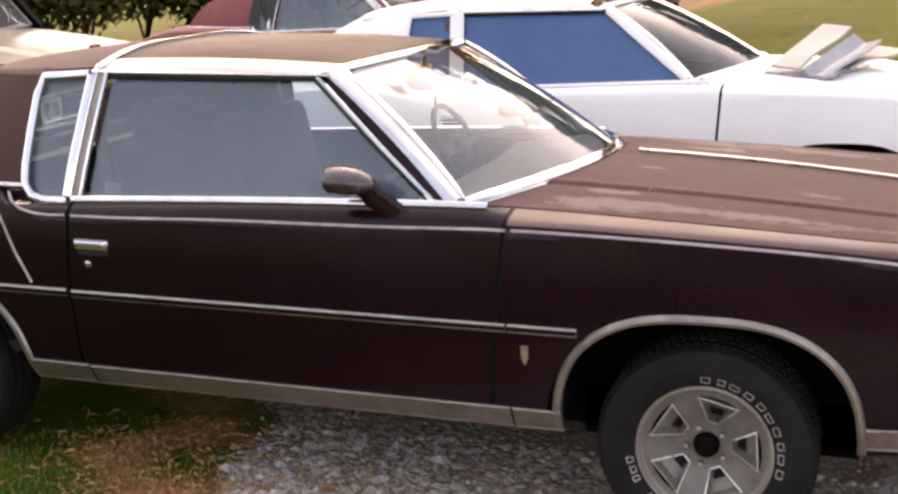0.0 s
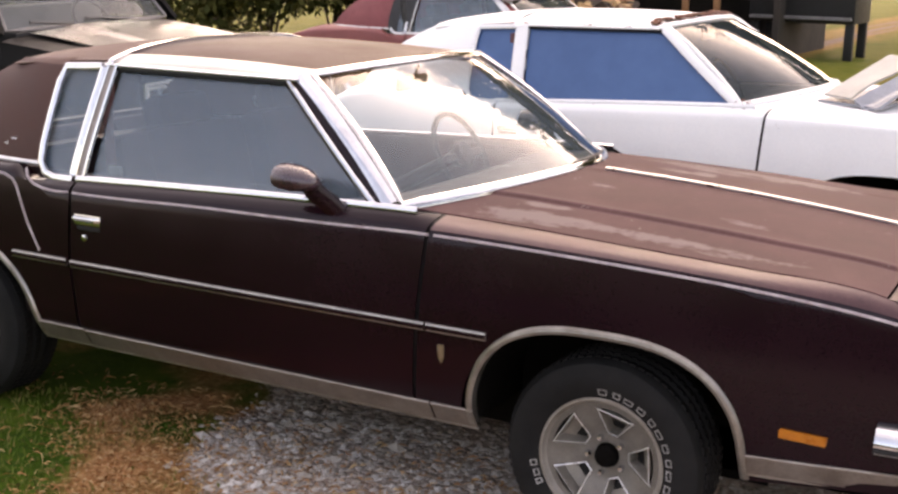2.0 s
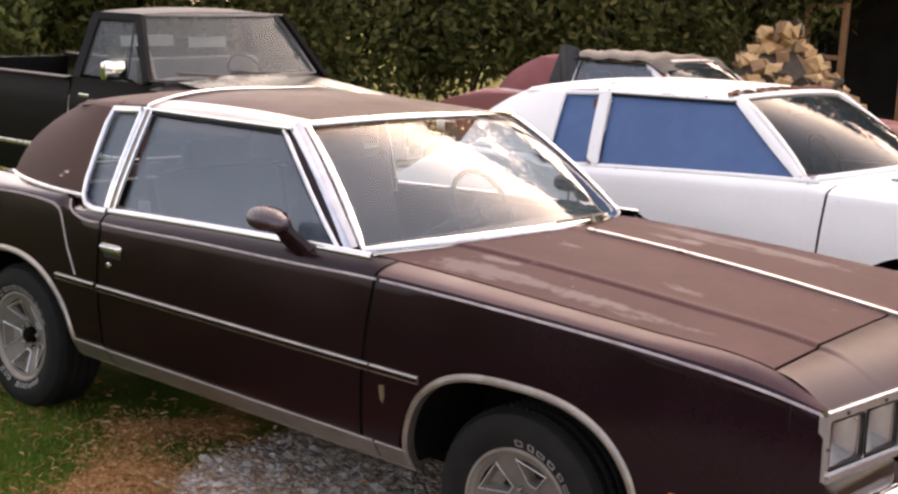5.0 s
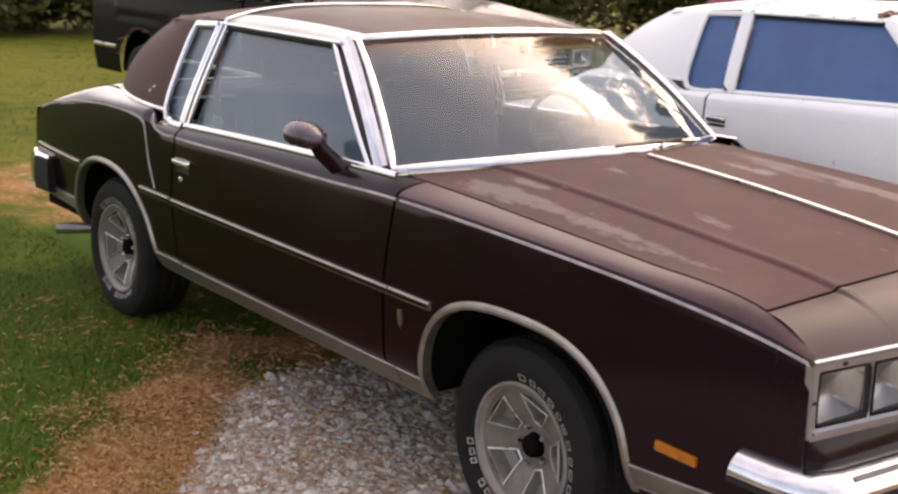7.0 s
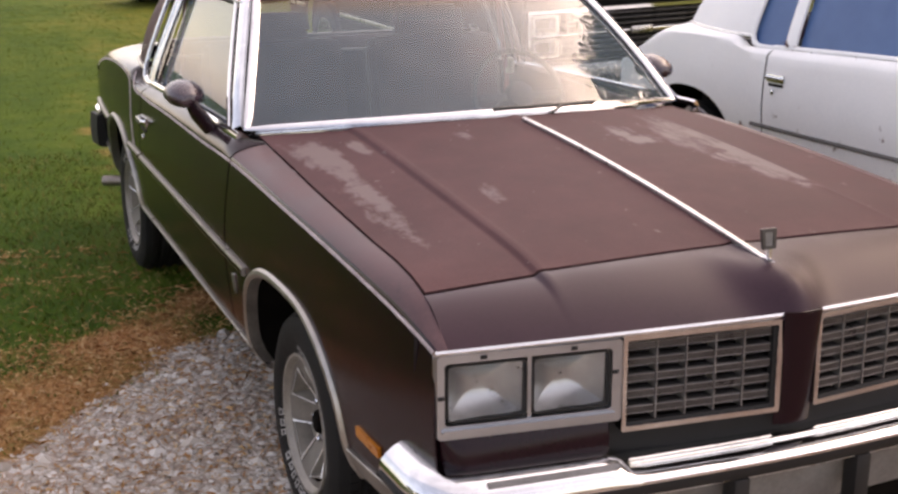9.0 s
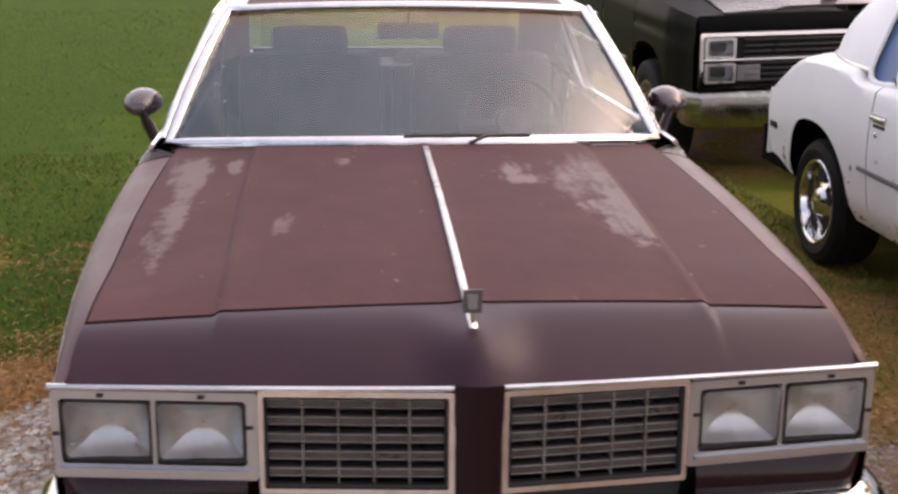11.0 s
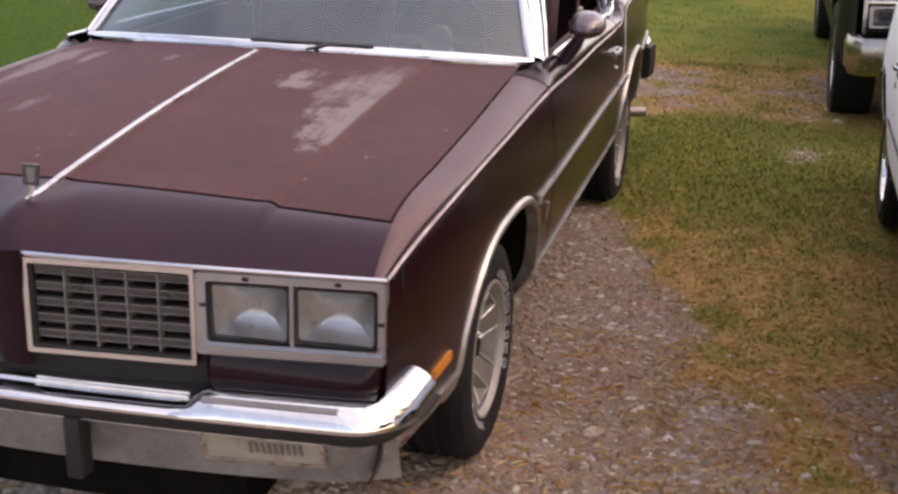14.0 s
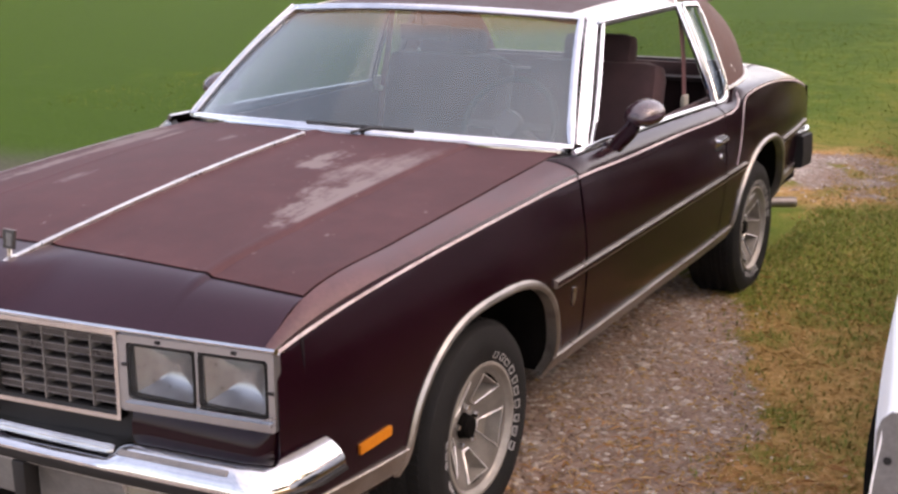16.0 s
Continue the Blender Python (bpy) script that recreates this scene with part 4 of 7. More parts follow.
    part("underbody", join(box(-1.35 if full else -1.55, 0, 0.30, 4.6 if full else 4.2, 1.0, 0.14), box(-1.36, 0, 0.36, 1.8, 1.66, 0.06), box(-3.45, 0, 0.45, 0.5, 1.6, 0.2)), "under", car)

    if not style.get("cut_nose", False):
        front_end(car, style)
    cabin(car, style)
    for hub in HUBS:
        for s in (-1, 1):
            w = wheel_parts(car, style)
            drop = style.get("droop", 0.0) if hub < -1 and s > 0 else 0.0
            w.matrix_local = pose(hub, s * 0.742, style.get("wheel_z", 0.316) - drop, 0, style["spin"] + (40 if hub < -1 else 0) - (22 if s > 0 else 0), 0 if s > 0 else 180)
    if full:
        trims(car)
    return car


def rear_bumper(car, full, trim):
    rb = [(-3.47, 0.885), (-3.60, 0.885), (-3.72, 0.86), (-3.775, 0.76), (-3.79, 0.4), (-3.79, 0.0)]
    rb = [(a, b, 0.535) for a, b in rb] + [(a, -b, 0.535) for a, b in rb[-2::-1]]
    bprof = [(-0.02, -0.095), (0.0, -0.095), (0.018, -0.06), (0.022, 0.0), (0.018, 0.07), (0.0, 0.092), (-0.05, 0.095)]
    bump_r = part("rear_bumper", sweep(rb, bprof, lambda i: (Vector(rb[i]) - Vector((-3.2, 0, 0.535))) * Vector((1, 0.6, 0))), "chrome" if full else trim, car, "chrome rear bumper")
    for s in (-1, 1):
        part("bumper_end_cap", sided(sweep([(-3.45, 0.878, 0.53), (-3.585, 0.892, 0.53)], [(-0.02, -0.09), (0.022, -0.085), (0.028, 0), (0.022, 0.075), (-0.02, 0.08)], (0, 1, 0)), s), "black", bump_r)


def front_end(car, style):
    full, side, trim = style.get("full", False), style["side"], style["trim"]
    # the nose spine, the dark space behind the face and the panel above the bumper
    sp = [(0.03, 0.885), (0.02, 0.80), (0.012, 0.70), (0.0, 0.61)]
    spine = grid(lambda i, u: (1.080 + sp[i][0] * 0.3 - 0.010 * abs(u) ** 3 - 0.003 * i, 0.050 * u, sp[i][1]), range(4), [lerp(-1, 1, j / 8) for j in range(9)])
    part("nose_spine", spine, side, car, thick=0.004)
    part("grille_backing", grid(lambda u, w: (front_x(u) - 0.09, u, lerp(0.56, 0.872, w)), [lerp(-0.86, 0.86, i / 12) for i in range(13)], [0, 1]), "gap", car)
    for s in (-1, 1):
        rim = [p for p in bumper_path() if p.y > 0.43]
        up = [(face_x(p.y, 0.68) - 0.006, p.y) if p.y < 0.80 else (min(face_x(0.80, 0.68) - 0.006, p.x + 0.01), min(p.y + 0.004, side_y(0.9, 0.68) - 0.006)) for p in rim]
        low = grid(lambda i, w: (lerp(up[i][0], rim[i].x - 0.012, w) + 0.012 * math.sin(math.pi * w), lerp(up[i][1], min(rim[i].y, 0.846), w), lerp(0.690, 0.590, w)), range(len(rim)), [0, 0.25, 0.5, 0.75, 1])
        part("lower_front_panel", sided(low, s), side, car, thick=0.004)
        fl = grid(lambda u, w: (front_x(u) - 0.028, u, lerp(0.652, 0.56, w)), [lerp(0.0, 0.44, i / 6) for i in range(7)], [0, 1])
        part("bumper_filler", sided(fl, s), "black", car, thick=0.004)
        face = lambda a, b, h: (face_x(a, b) + h - 0.01, a, b)
        # grille
        gr = part("grille_frame", sided(ring(round_rect(0.048, 0.438, 0.648, 0.868, 0.004, 1), round_rect(0.060, 0.428, 0.660, 0.856, 0.003, 1), face, 0.026), s), "chrome" if full else trim, car, "bright rectangular grille surround")
        part("grille_moulding", sided(ring(round_rect(0.060, 0.428, 0.660, 0.856, 0.003, 1), round_rect(0.066, 0.422, 0.666, 0.850, 0.003, 1), face, 0.016), s), "black", gr)
        cw, ch = (0.422 - 0.066) / 5, (0.850 - 0.666) / 5
        for i in range(5):
            y0, y1 = 0.066 + i * cw + 0.0025, 0.066 + (i + 1) * cw - 0.0025
            for j in range(5):
                z0 = 0.666 + j * ch
                prof = [(-0.030, z0 + 0.012), (-0.004, z0 + 0.0145), (0.001, z0 + 0.018), (0.001, z0 + 0.0315), (-0.003, z0 + 0.0345), (-0.030, z0 + 0.0345)]
                v = [(face_x(q, w) + o, q, w) for q in (y0, y1) for o, w in prof]
                f = [(k, (k + 1) % 6, 6 + (k + 1) % 6, 6 + k) for k in range(6)] + [tuple(reversed(range(6))), tuple(range(6, 12))]
                bar = part("grille_bar", sided((v, f), s), "grille", gr, sharp=20)
                for zz in (z0 + 0.0165, z0 + 0.0325):
                    part("bar_edge", sided(sweep([(face_x(q, zz) + 0.001, q, zz) for q in (y0 + 0.001, y1 - 0.001)], strip(0.0014, 0.0014), (1, 0, 0)), s), "grillelip", bar)
            if i:
                yd = 0.066 + i * cw
                part("grille_divider", sided(slab(round_rect(yd - 0.0012, yd + 0.0012, 0.667, 0.849, 0.0004, 1), lambda a, b, h: (face_x(a, b) + h - 0.03, a, b), 0.034), s), "grillelip", gr)
        # headlamp bezel with two rectangular lamps
        bz = part("headlamp_bezel", sided(ring(round_rect(0.439, 0.850, 0.676, 0.862, 0.006, 1), round_rect(0.462, 0.834, 0.706, 0.844, 0.006, 1), face, 0.024), s), style.get("face_trim", trim), car, "bright double headlamp bezel")
        part("bezel_post", sided(slab(round_rect(0.6425, 0.6515, 0.704, 0.846, 0.002, 1), face, 0.018), s), "satin", bz)
        part("bezel_ledge", sided(slab(round_rect(0.455, 0.842, 0.690, 0.700, 0.002, 1), face, 0.034), s), style.get("face_trim", trim), bz)
        for y0 in (0.466, 0.653):
            y1, z0, z1 = y0 + 0.176, 0.712, 0.840
            gk = part("headlamp", sided(ring(round_rect(y0, y1, z0, z1, 0.014), round_rect(y0 + 0.004, y1 - 0.004, z0 + 0.004, z1 - 0.004, 0.010), lambda a, b, h: (face_x(a, b) + h - 0.002, a, b), 0.014), s), "black", bz, "sealed rectangular headlamp with dark gasket")
            yc, zc = (y0 + y1) / 2, (z0 + z1) / 2
            bowl = grid(lambda u, t: (face_x(yc, zc) + 0.002 - 0.045 * (1 - u**2.6), yc + 0.085 * u * max(-1, min(1, 1.40 * math.cos(t))), zc + 0.061 * u * max(-1, min(1, 1.40 * math.sin(t)))), [0.02] + [i / 8 for i in range(1, 9)], [2 * math.pi * i / 32 for i in range(33)])
            part("reflector", sided(bowl, s), "lamp_bowl", gk)
            lens = grid(lambda a, b: (face_x(yc + a, zc + b) + 0.006 + 0.010 * (1 - (a / 0.086) ** 2) * (1 - (b / 0.062) ** 2), yc + a, zc + b), [lerp(-0.085, 0.085, i / 12) for i in range(13)], [lerp(-0.061, 0.061, i / 10) for i in range(11)])
            ln = part("lens", sided(lens, s), "lens", gk, "clear fluted headlamp lens", out=(1, 0, 0))
            ln.visible_shadow = False
        for yy, zz in ((0.55, 0.853), (0.75, 0.853), (0.455, 0.79), (0.842, 0.77)):
            part("adjuster_screw", sided(box(face_x(yy, zz) + 0.014, yy, zz, 0.006, 0.014, 0.008, 0.001), s), "black", bz)
        part("front_edge_moulding", sided(sweep([(face_x(u, 0.866) + 0.004, u, 0.871 - 0.010 * u) for u in [lerp(0.05, 0.853, i / 16) for i in range(17)]], strip(0.016, 0.012), (0.8, 0, 0.6)), s), trim, bz)
    # bumper
    path = bumper_path()
    prof0 = [(-0.03, 0.606), (0.010, 0.612), (0.030, 0.609), (0.047, 0.603), (0.060, 0.595), (0.071, 0.586), (0.080, 0.575), (0.086, 0.562), (0.086, 0.551), (0.082, 0.540), (0.076, 0.531), (0.066, 0.524), (0.030, 0.519), (-0.03, 0.519)]
    prof1 = [(-0.03, 0.580), (0.010, 0.586), (0.020, 0.585), (0.028, 0.582), (0.034, 0.576), (0.060, 0.575), (0.077, 0.569)] + prof0[7:]
    k = len(prof0)
    v = []
    for i, p in enumerate(path):
        t = (path[min(i + 1, len(path) - 1)] - path[max(i - 1, 0)]).normalized()
        o = Vector((t.y, -t.x, 0))
        w = step(0.425, 0.455, abs(p.y))
        for (a0, z0), (a1, z1) in zip(prof0, prof1):
            q = p + o * (lerp(a1, a0, w) - 0.012)
            v.append((q.x, q.y, lerp(z1, z0, w)))
    f = [(i * k + j, i * k + j + 1, (i + 1) * k + j + 1, (i + 1) * k + j) for i in range(len(path) - 1) for j in range(k - 1)]
    f += [tuple(range(k)), tuple(reversed(range((len(path) - 1) * k, len(path) * k)))]
    bp = part("front_bumper", (v, f), style.get("bumper", "chrome"), car, "front bumper with raised ends", sharp=40)
    if full:
        run = []
        for i, p in enumerate(path):
            t = (path[min(i + 1, len(path) - 1)] - path[max(i - 1, 0)]).normalized()
            run.append(tuple(p + Vector((t.y, -t.x, 0)) * 0.0665 + Vector((0, 0, 0.5415))))
        part("rubber_strip", sweep(run, strip(0.006, 0.030), (1, 0, -0.25)), "black", bp, "black rubber strip along the bumper's lower face")
    def apron(u, z, h=0.0):
        e = abs(u) / 0.84
        return (1.082 - 0.075 * e**2 - 0.09 * max(0.0, e - 0.86) ** 1.2 * 4 + 0.30 * (z - 0.52) + h, u, z)
    val = grid(lambda u, w: apron(u, lerp(0.530, 0.375, w)), [lerp(-0.865, 0.865, i / 30) for i in range(31)], [0, 0.3, 0.6, 1])
    part("front_valance", val, "valance", car, "scuffed grey front valance", thick=0.006)
    part("bumper_lip", sweep([p + Vector((0.055 if abs(p.y) < 0.78 else 0.02, 0.0, 0.521)) for p in path if p.x > 0.95], strip(0.004, 0.006), (1, 0, 0.2)), "dull", bp)
    if full:
        for s in (-1, 1):
            lamp = part("turn_signal", sided(slab(round_rect(0.455, 0.715, 0.432, 0.500, 0.006, 2), lambda a, c, h: apron(a, c, h), 0.010), s), "cream", car, "cream turn signal lens under the bumper")
            part("lens_rim", sided(ring(round_rect(0.447, 0.723, 0.425, 0.507, 0.006, 2), round_rect(0.456, 0.714, 0.433, 0.499, 0.006, 2), lambda a, c, h: apron(a, c, h), 0.013), s), "dull", lamp)
            for k in range(9):
                yy = 0.555 + 0.014 * k
                part("lens_flute", sided(slab(round_rect(yy, yy + 0.006, 0.455, 0.485, 0.001, 1), lambda a, c, h: apron(a, c, h + 0.009), 0.004), s), "grey", lamp)
            part("bumper_guard", sided(box(1.105, 0.170, 0.450, 0.05, 0.042, 0.15, 0.008), s), "black", bp)
            for a, b, off, zz in ((0.06, 0.425, 0.022, 0.586), (0.06, 0.425, 0.031, 0.581)):
                pts = []
                for i in range(13):
                    yy = lerp(a, b, i / 12)
                    xx = 1.062 - 0.055 * (yy / 0.915) ** 1.6
                    pts.append((xx + off - 0.012, yy, zz))
                part("bumper_rib", sided(sweep(pts, strip(0.004, 0.005), (0.5, 0, 0.8)), s), "chrome", bp)
            pts = [(1.062 - 0.055 * (yy / 0.915) ** 1.6 + 0.0485, yy, 0.5955) for yy in [lerp(0.47, 0.77, i / 10) for i in range(11)]]
            part("bumper_insert", sided(sweep(pts, strip(0.003, 0.014), (0.62, 0, 0.78)), s), "grey", bp)


def cabin(car, style):
    full = style.get("full", False)
    cl, ds = style.get("cloth", "cloth"), style.get("dash", "dash")
    part("cabin_floor", join(box(-1.75, 0, 0.42, 2.3, 1.6, 0.04), box(-2.95, 0, 0.75, 0.05, 1.3, 0.6), box(-0.62, 0, 0.65, 0.05, 1.5, 0.5)), ds, car)
    dash = grid(lambda u, w: (curve([0, 0.3, 0.6, 0.8, 1.0], [-0.50, -0.72, -0.92, -0.97, -0.90])(w) - 0.20 * abs(u) ** 2 * (1 - w), 0.76 * u, curve([0, 0.3, 0.6, 0.8, 1.0], [1.035, 1.01, 0.985, 0.93, 0.70])(w) - 0.02 * u * u), [lerp(-1, 1, i / 12) for i in range(13)], [i / 12 for i in range(13)])
    part("dashboard", dash, ds, car, thick=0.006)
    shelf = grid(lambda u, w: (lerp(-2.62, -2.99, w), 0.62 * u, 1.005), [-1, 0, 1], [0, 1])
    part("parcel_shelf", shelf, ds, car, thick=0.02)
    lining = grid(lambda q, u: (lerp(-2.58, -1.2, q), 0.60 * u, roof_z(lerp(-2.58, -1.2, q), 0.60 * u) - 0.03), [i / 8 for i in range(9)], [lerp(-1, 1, i / 8) for i in range(9)])
    part("headlining", lining, ds, car)
    for s in (-1, 1):
        card = grid(lambda q, w: (lerp(-2.55, -0.75, q), lerp(0.76, 0.80, w), lerp(0.45, 0.985, w)), [0, 0.5, 1], [0, 0.5, 1])
        part("door_card", sided(card, s), cl, car, thick=0.02)
        # front seats
        base = box(-1.62, 0.36, 0.60, 0.56, 0.60, 0.22, 0.06)
        part("seat_cushion", sided(base, s), cl, car)
        bk = moved(box(0, 0, 0.27, 0.17, 0.60, 0.54, 0.065), pose(-1.88, 0.36, 0.62, 0, -14, 0))
        back = part("seat_back", sided(bk, s), cl, car)
        hr = moved(box(0, 0, 0.600, 0.11, 0.32, 0.15, 0.045), pose(-1.88, 0.36, 0.60, 0, -14, 0))
        part("headrest", sided(hr, s), cl, back)
        post = moved(join(*[tube([(0, o, 0.48), (0, o, 0.58)], 0.007, 8) for o in (-0.08, 0.08)]), pose(-1.88, 0.36, 0.60, 0, -14, 0))
        part("headrest_post", sided(post, s), "chrome", back)
        rear = moved(box(0, 0, 0.26, 0.16, 0.60, 0.54, 0.06), pose(-2.62, 0.32, 0.55, 0, -20, 0))
        part("rear_seat_back", sided(rear, s), cl, car)
        part("rear_seat_cushion", sided(box(-2.42, 0.32, 0.55, 0.45, 0.60, 0.18, 0.05), s), cl, car)
        belt = [(-2.06, 0.70, 1.34), (-2.05, 0.725, 1.15), (-2.02, 0.745, 0.95), (-1.95, 0.72, 0.70), (-1.85, 0.69, 0.52)]
        part("seat_belt", sided(sweep(belt, [(-0.001, -0.024), (0.001, -0.024), (0.001, 0.024), (-0.001, 0.024)], (0, 1, 0)), s), "belt", car)
        part("belt_buckle", sided(box(-2.0, 0.752, 0.985, 0.06, 0.02, 0.07, 0.008), s), "cream", car)
    # steering wheel, on the car's left
    m = pose(-1.13, 0.37, 1.00, 0, 62, 0)
    rimw = moved(tube([(0.185 * math.cos(t), 0.185 * math.sin(t), 0) for t in [2 * math.pi * i / 36 for i in range(36)]], 0.012, 8, True), m)
    sw = part("steering_wheel", rimw, "black", car)
    part("wheel_hub", join(moved(lathe([(0.0001, 0.03), (0.05, 0.028), (0.06, 0.0), (0.03, -0.04)], 20, "z"), m), moved(box(0, 0, 0.0, 0.03, 0.34, 0.018, 0.006), m)), ds, sw)
    part("steering_column", tube([m @ Vector((0, 0, -0.02)), m @ Vector((0, 0, -0.35))], 0.03, 12), ds, sw)
    part("inside_mirror", join(box(-1.16, 0.0, 1.33, 0.02, 0.22, 0.06, 0.008), tube([(-1.15, 0, 1.35), (-1.13, 0, 1.40)], 0.006)), "black", car)


def trims(car):
    """The hood's centre strip and ornament, and the wipers."""
    pts = [(x, 0, hood_z(x, 0) + 0.001) for x in [lerp(-0.34, 0.955, i / 20) for i in range(21)]]
    part("hood_strip", sweep(pts, strip(0.008, 0.016), (0, 0, 1)), "dull", car, "bright strip down the middle of the hood")
    base = sweep([(0.90, 0, 0.952), (0.935, 0, 0.958), (0.965, 0, 0.945), (0.985, 0, 0.925)], [(-0.01, -0.010), (0.010, -0.008), (0.014, 0.0), (0.010, 0.008), (-0.01, 0.010)], (0.2, 0, 1))
    orn = part("hood_ornament", base, "chrome", car, "chrome hood ornament with square upright emblem")
    m = pose(0.937, 0, 0.968, 0, -8, 0)
    part("ornament_stem", moved(tube([(0, 0, -0.01), (0, 0, 0.02)], 0.006), m), "chrome", orn)
    part("ornament_plate", moved(ring([(-0.018, 0.02), (0.018, 0.02), (0.021, 0.068), (-0.021, 0.068)], [(-0.010, 0.028), (0.010, 0.028), (0.012, 0.060), (-0.012, 0.060)], lambda a, b, h: (h - 0.004, a, b), 0.008), m), "grille", orn)
    part("ornament_face", moved(slab([(-0.012, 0.026), (0.012, 0.026), (0.014, 0.062), (-0.014, 0.062)], lambda a, b, h: (h - 0.002, a, b), 0.004), m), "grey", orn)
    for y0, y1 in ((0.14, 0.33),):
        a, b = Vector(screen(y0 / 0.80, 0.005)), Vector(screen(y1 / 0.80, 0.012))
        lift = Vector((0.62, 0, 0.78)) * 0.024
        w = part("wiper", tube([tuple(a + lift + Vector((0.03, 0, -0.015))), tuple(a.lerp(b, 0.3) + lift), tuple(b + lift)], 0.005), "wipe", car, "black windscreen wiper")
        part("wiper_blade", sweep([tuple(Vector(screen(y / 0.80, 0.014)) + lift * 0.8) for y in (-0.06, 0.07, 0.20, 0.34)], [(-0.008, -0.004), (0.007, -0.003), (0.007, 0.003), (-0.008, 0.004)], (0.62, 0, 0.78)), "wipe", w)


def wheel_parts(car, style):
    """A wheel with its tyre round the y axis, face towards +y; set by its matrix."""
    R, W = style.get("tyre", 0.322), 0.118
    w = new("wheel", None)
    w.parent = car
    w.empty_display_size = 0.05
    key = style["wheel"]
    if key in WHEEL_MESH:
        for nm, me, lab, sub in WHEEL_MESH[key]:
            o = new(nm, me)
            o.parent = w
            if lab:
                tagged(o, lab)
            if nm == "tread":
                tagged(o, kind="stuff")
        return w
    made = []

    def sub(nm, geo, mat, lab="", **k):
        o = part(nm, geo, mat, w, lab, **k)
        made.append((nm, o.data, lab, None))
        return o
    prof = [(0.192, -W * 0.9), (0.22, -W), (R - 0.05, -W * 1.06), (R - 0.015, -W * 0.93), (R, -W * 0.72)]
    for g in (-0.045, 0.0, 0.045):
        prof += [(R, g - 0.012), (R - 0.008, g - 0.008), (R - 0.008, g + 0.008), (R, g + 0.012)]
    prof += [(R, W * 0.72), (R - 0.015, W * 0.93), (R - 0.05, W * 1.06), (0.235, W * 1.03), (0.218, W * 0.98), (0.200, W * 0.93), (0.192, W * 0.80)]
    sub("tyre", lathe(prof, 72), "rubber", style.get("tyre_label", "black rubber tyre"))
    blocks = []
    for i in range(72):
        for h0, h1, off in ((-0.085, -0.06, 0), (0.06, 0.085, 0.5), (-0.03, -0.018, 0.5), (0.018, 0.03, 0)):
            t0, t1 = 2 * math.pi * (i + off) / 72, 2 * math.pi * (i + off + 0.62) / 72
            v = [(rr * math.cos(t), h, rr * math.sin(t)) for rr in (R - 0.003, R + 0.004) for t in (t0, t1) for h in (h0, h1)]
            blocks.append((v, [(4, 5, 7, 6), (0, 1, 5, 4), (2, 6, 7, 3), (0, 4, 6, 2), (1, 3, 7, 5)]))
    sub("tread", join(*blocks), "rubber", kind="stuff")
    if style.get("letters", False):
        # raised white lettering, drawn as plain hollow blocks
        for start, count, size in ((195, 10, 11.3), (-10, 3, 8.0), (-44, 6, 8.6)):
            for i in range(count):
                a0 = radians(start - i * size)
                a1 = radians(start - i * size - size * (0.62 + 0.10 * math.sin(i * 2.1)))
                r0, r1, inner = 0.213, 0.2335 - 0.003 * (i % 3 == 1), 0.0030
                da = inner / ((r0 + r1) / 2)
                outer = [(r0, a0), (r1, a0), (r1, a1), (r0, a1)]
                inn = [(r0 + inner, a0 - da), (r1 - inner, a0 - da), (r1 - inner, a1 + da), (r0 + inner, a1 + da)]
                sub("white_letter", ring(outer, inn, lambda rr, t, h: (rr * math.cos(t), lerp(W * 0.93, W * 1.03, (rr - 0.2) / 0.035) + h - 0.001, rr * math.sin(t)), 0.003), "letter")
    if style["wheel"] == "five_window":
        lip = [(0.196, W * 0.80), (0.203, W * 0.95), (0.202, W * 0.985), (0.194, W * 0.985), (0.190, W * 0.90), (0.187, W * 0.86), (0.184, W * 0.83), (0.180, W * 0.80)]
        sub("rim", lathe(lip, 60), "rim", "dusty silver wheel rim")
        disc_r = [0.040, 0.058, 0.074, 0.092, 0.118, 0.145, 0.166, 0.183]
        half = [5.0, 5.0, 3.2, 4.0, 4.8, 5.3, 5.6, 5.2]
        disc_h = curve([0.04, 0.075, 0.10, 0.166, 0.183], [0.050, 0.054, 0.066, 0.096, 0.098])
        n = 90

        def turned(i, j):
            # the grid's spokes drawn in so that each window widens outwards
            d = (i - 8) % 18
            d = d - 18 if d > 9 else d
            e = abs(d)
            e = e * half[j] / 5 if e <= 5 else half[j] + (e - 5) * (9 - half[j]) / 4
            return 2 * math.pi * (i - d + math.copysign(e, d)) / n
        v = [(r * math.cos(turned(i, j)), disc_h(r), r * math.sin(turned(i, j))) for i in range(n) for j, r in enumerate(disc_r)]
        f, k = [], len(disc_r)
        for i in range(n):
            for j in range(k - 1):
                near = min(abs((i + 0.5 - 8 - 18 * q + n / 2) % n - n / 2) for q in range(5))
                if 2 <= j <= 5 and near < 5.0:
                    continue
                a, b = i * k, ((i + 1) % n) * k
                f.append((a + j, a + j + 1, b + j + 1, b + j))
        sub("wheel_disc", (v, f), "rimdisc", "five-window steel wheel", thick=0.003)
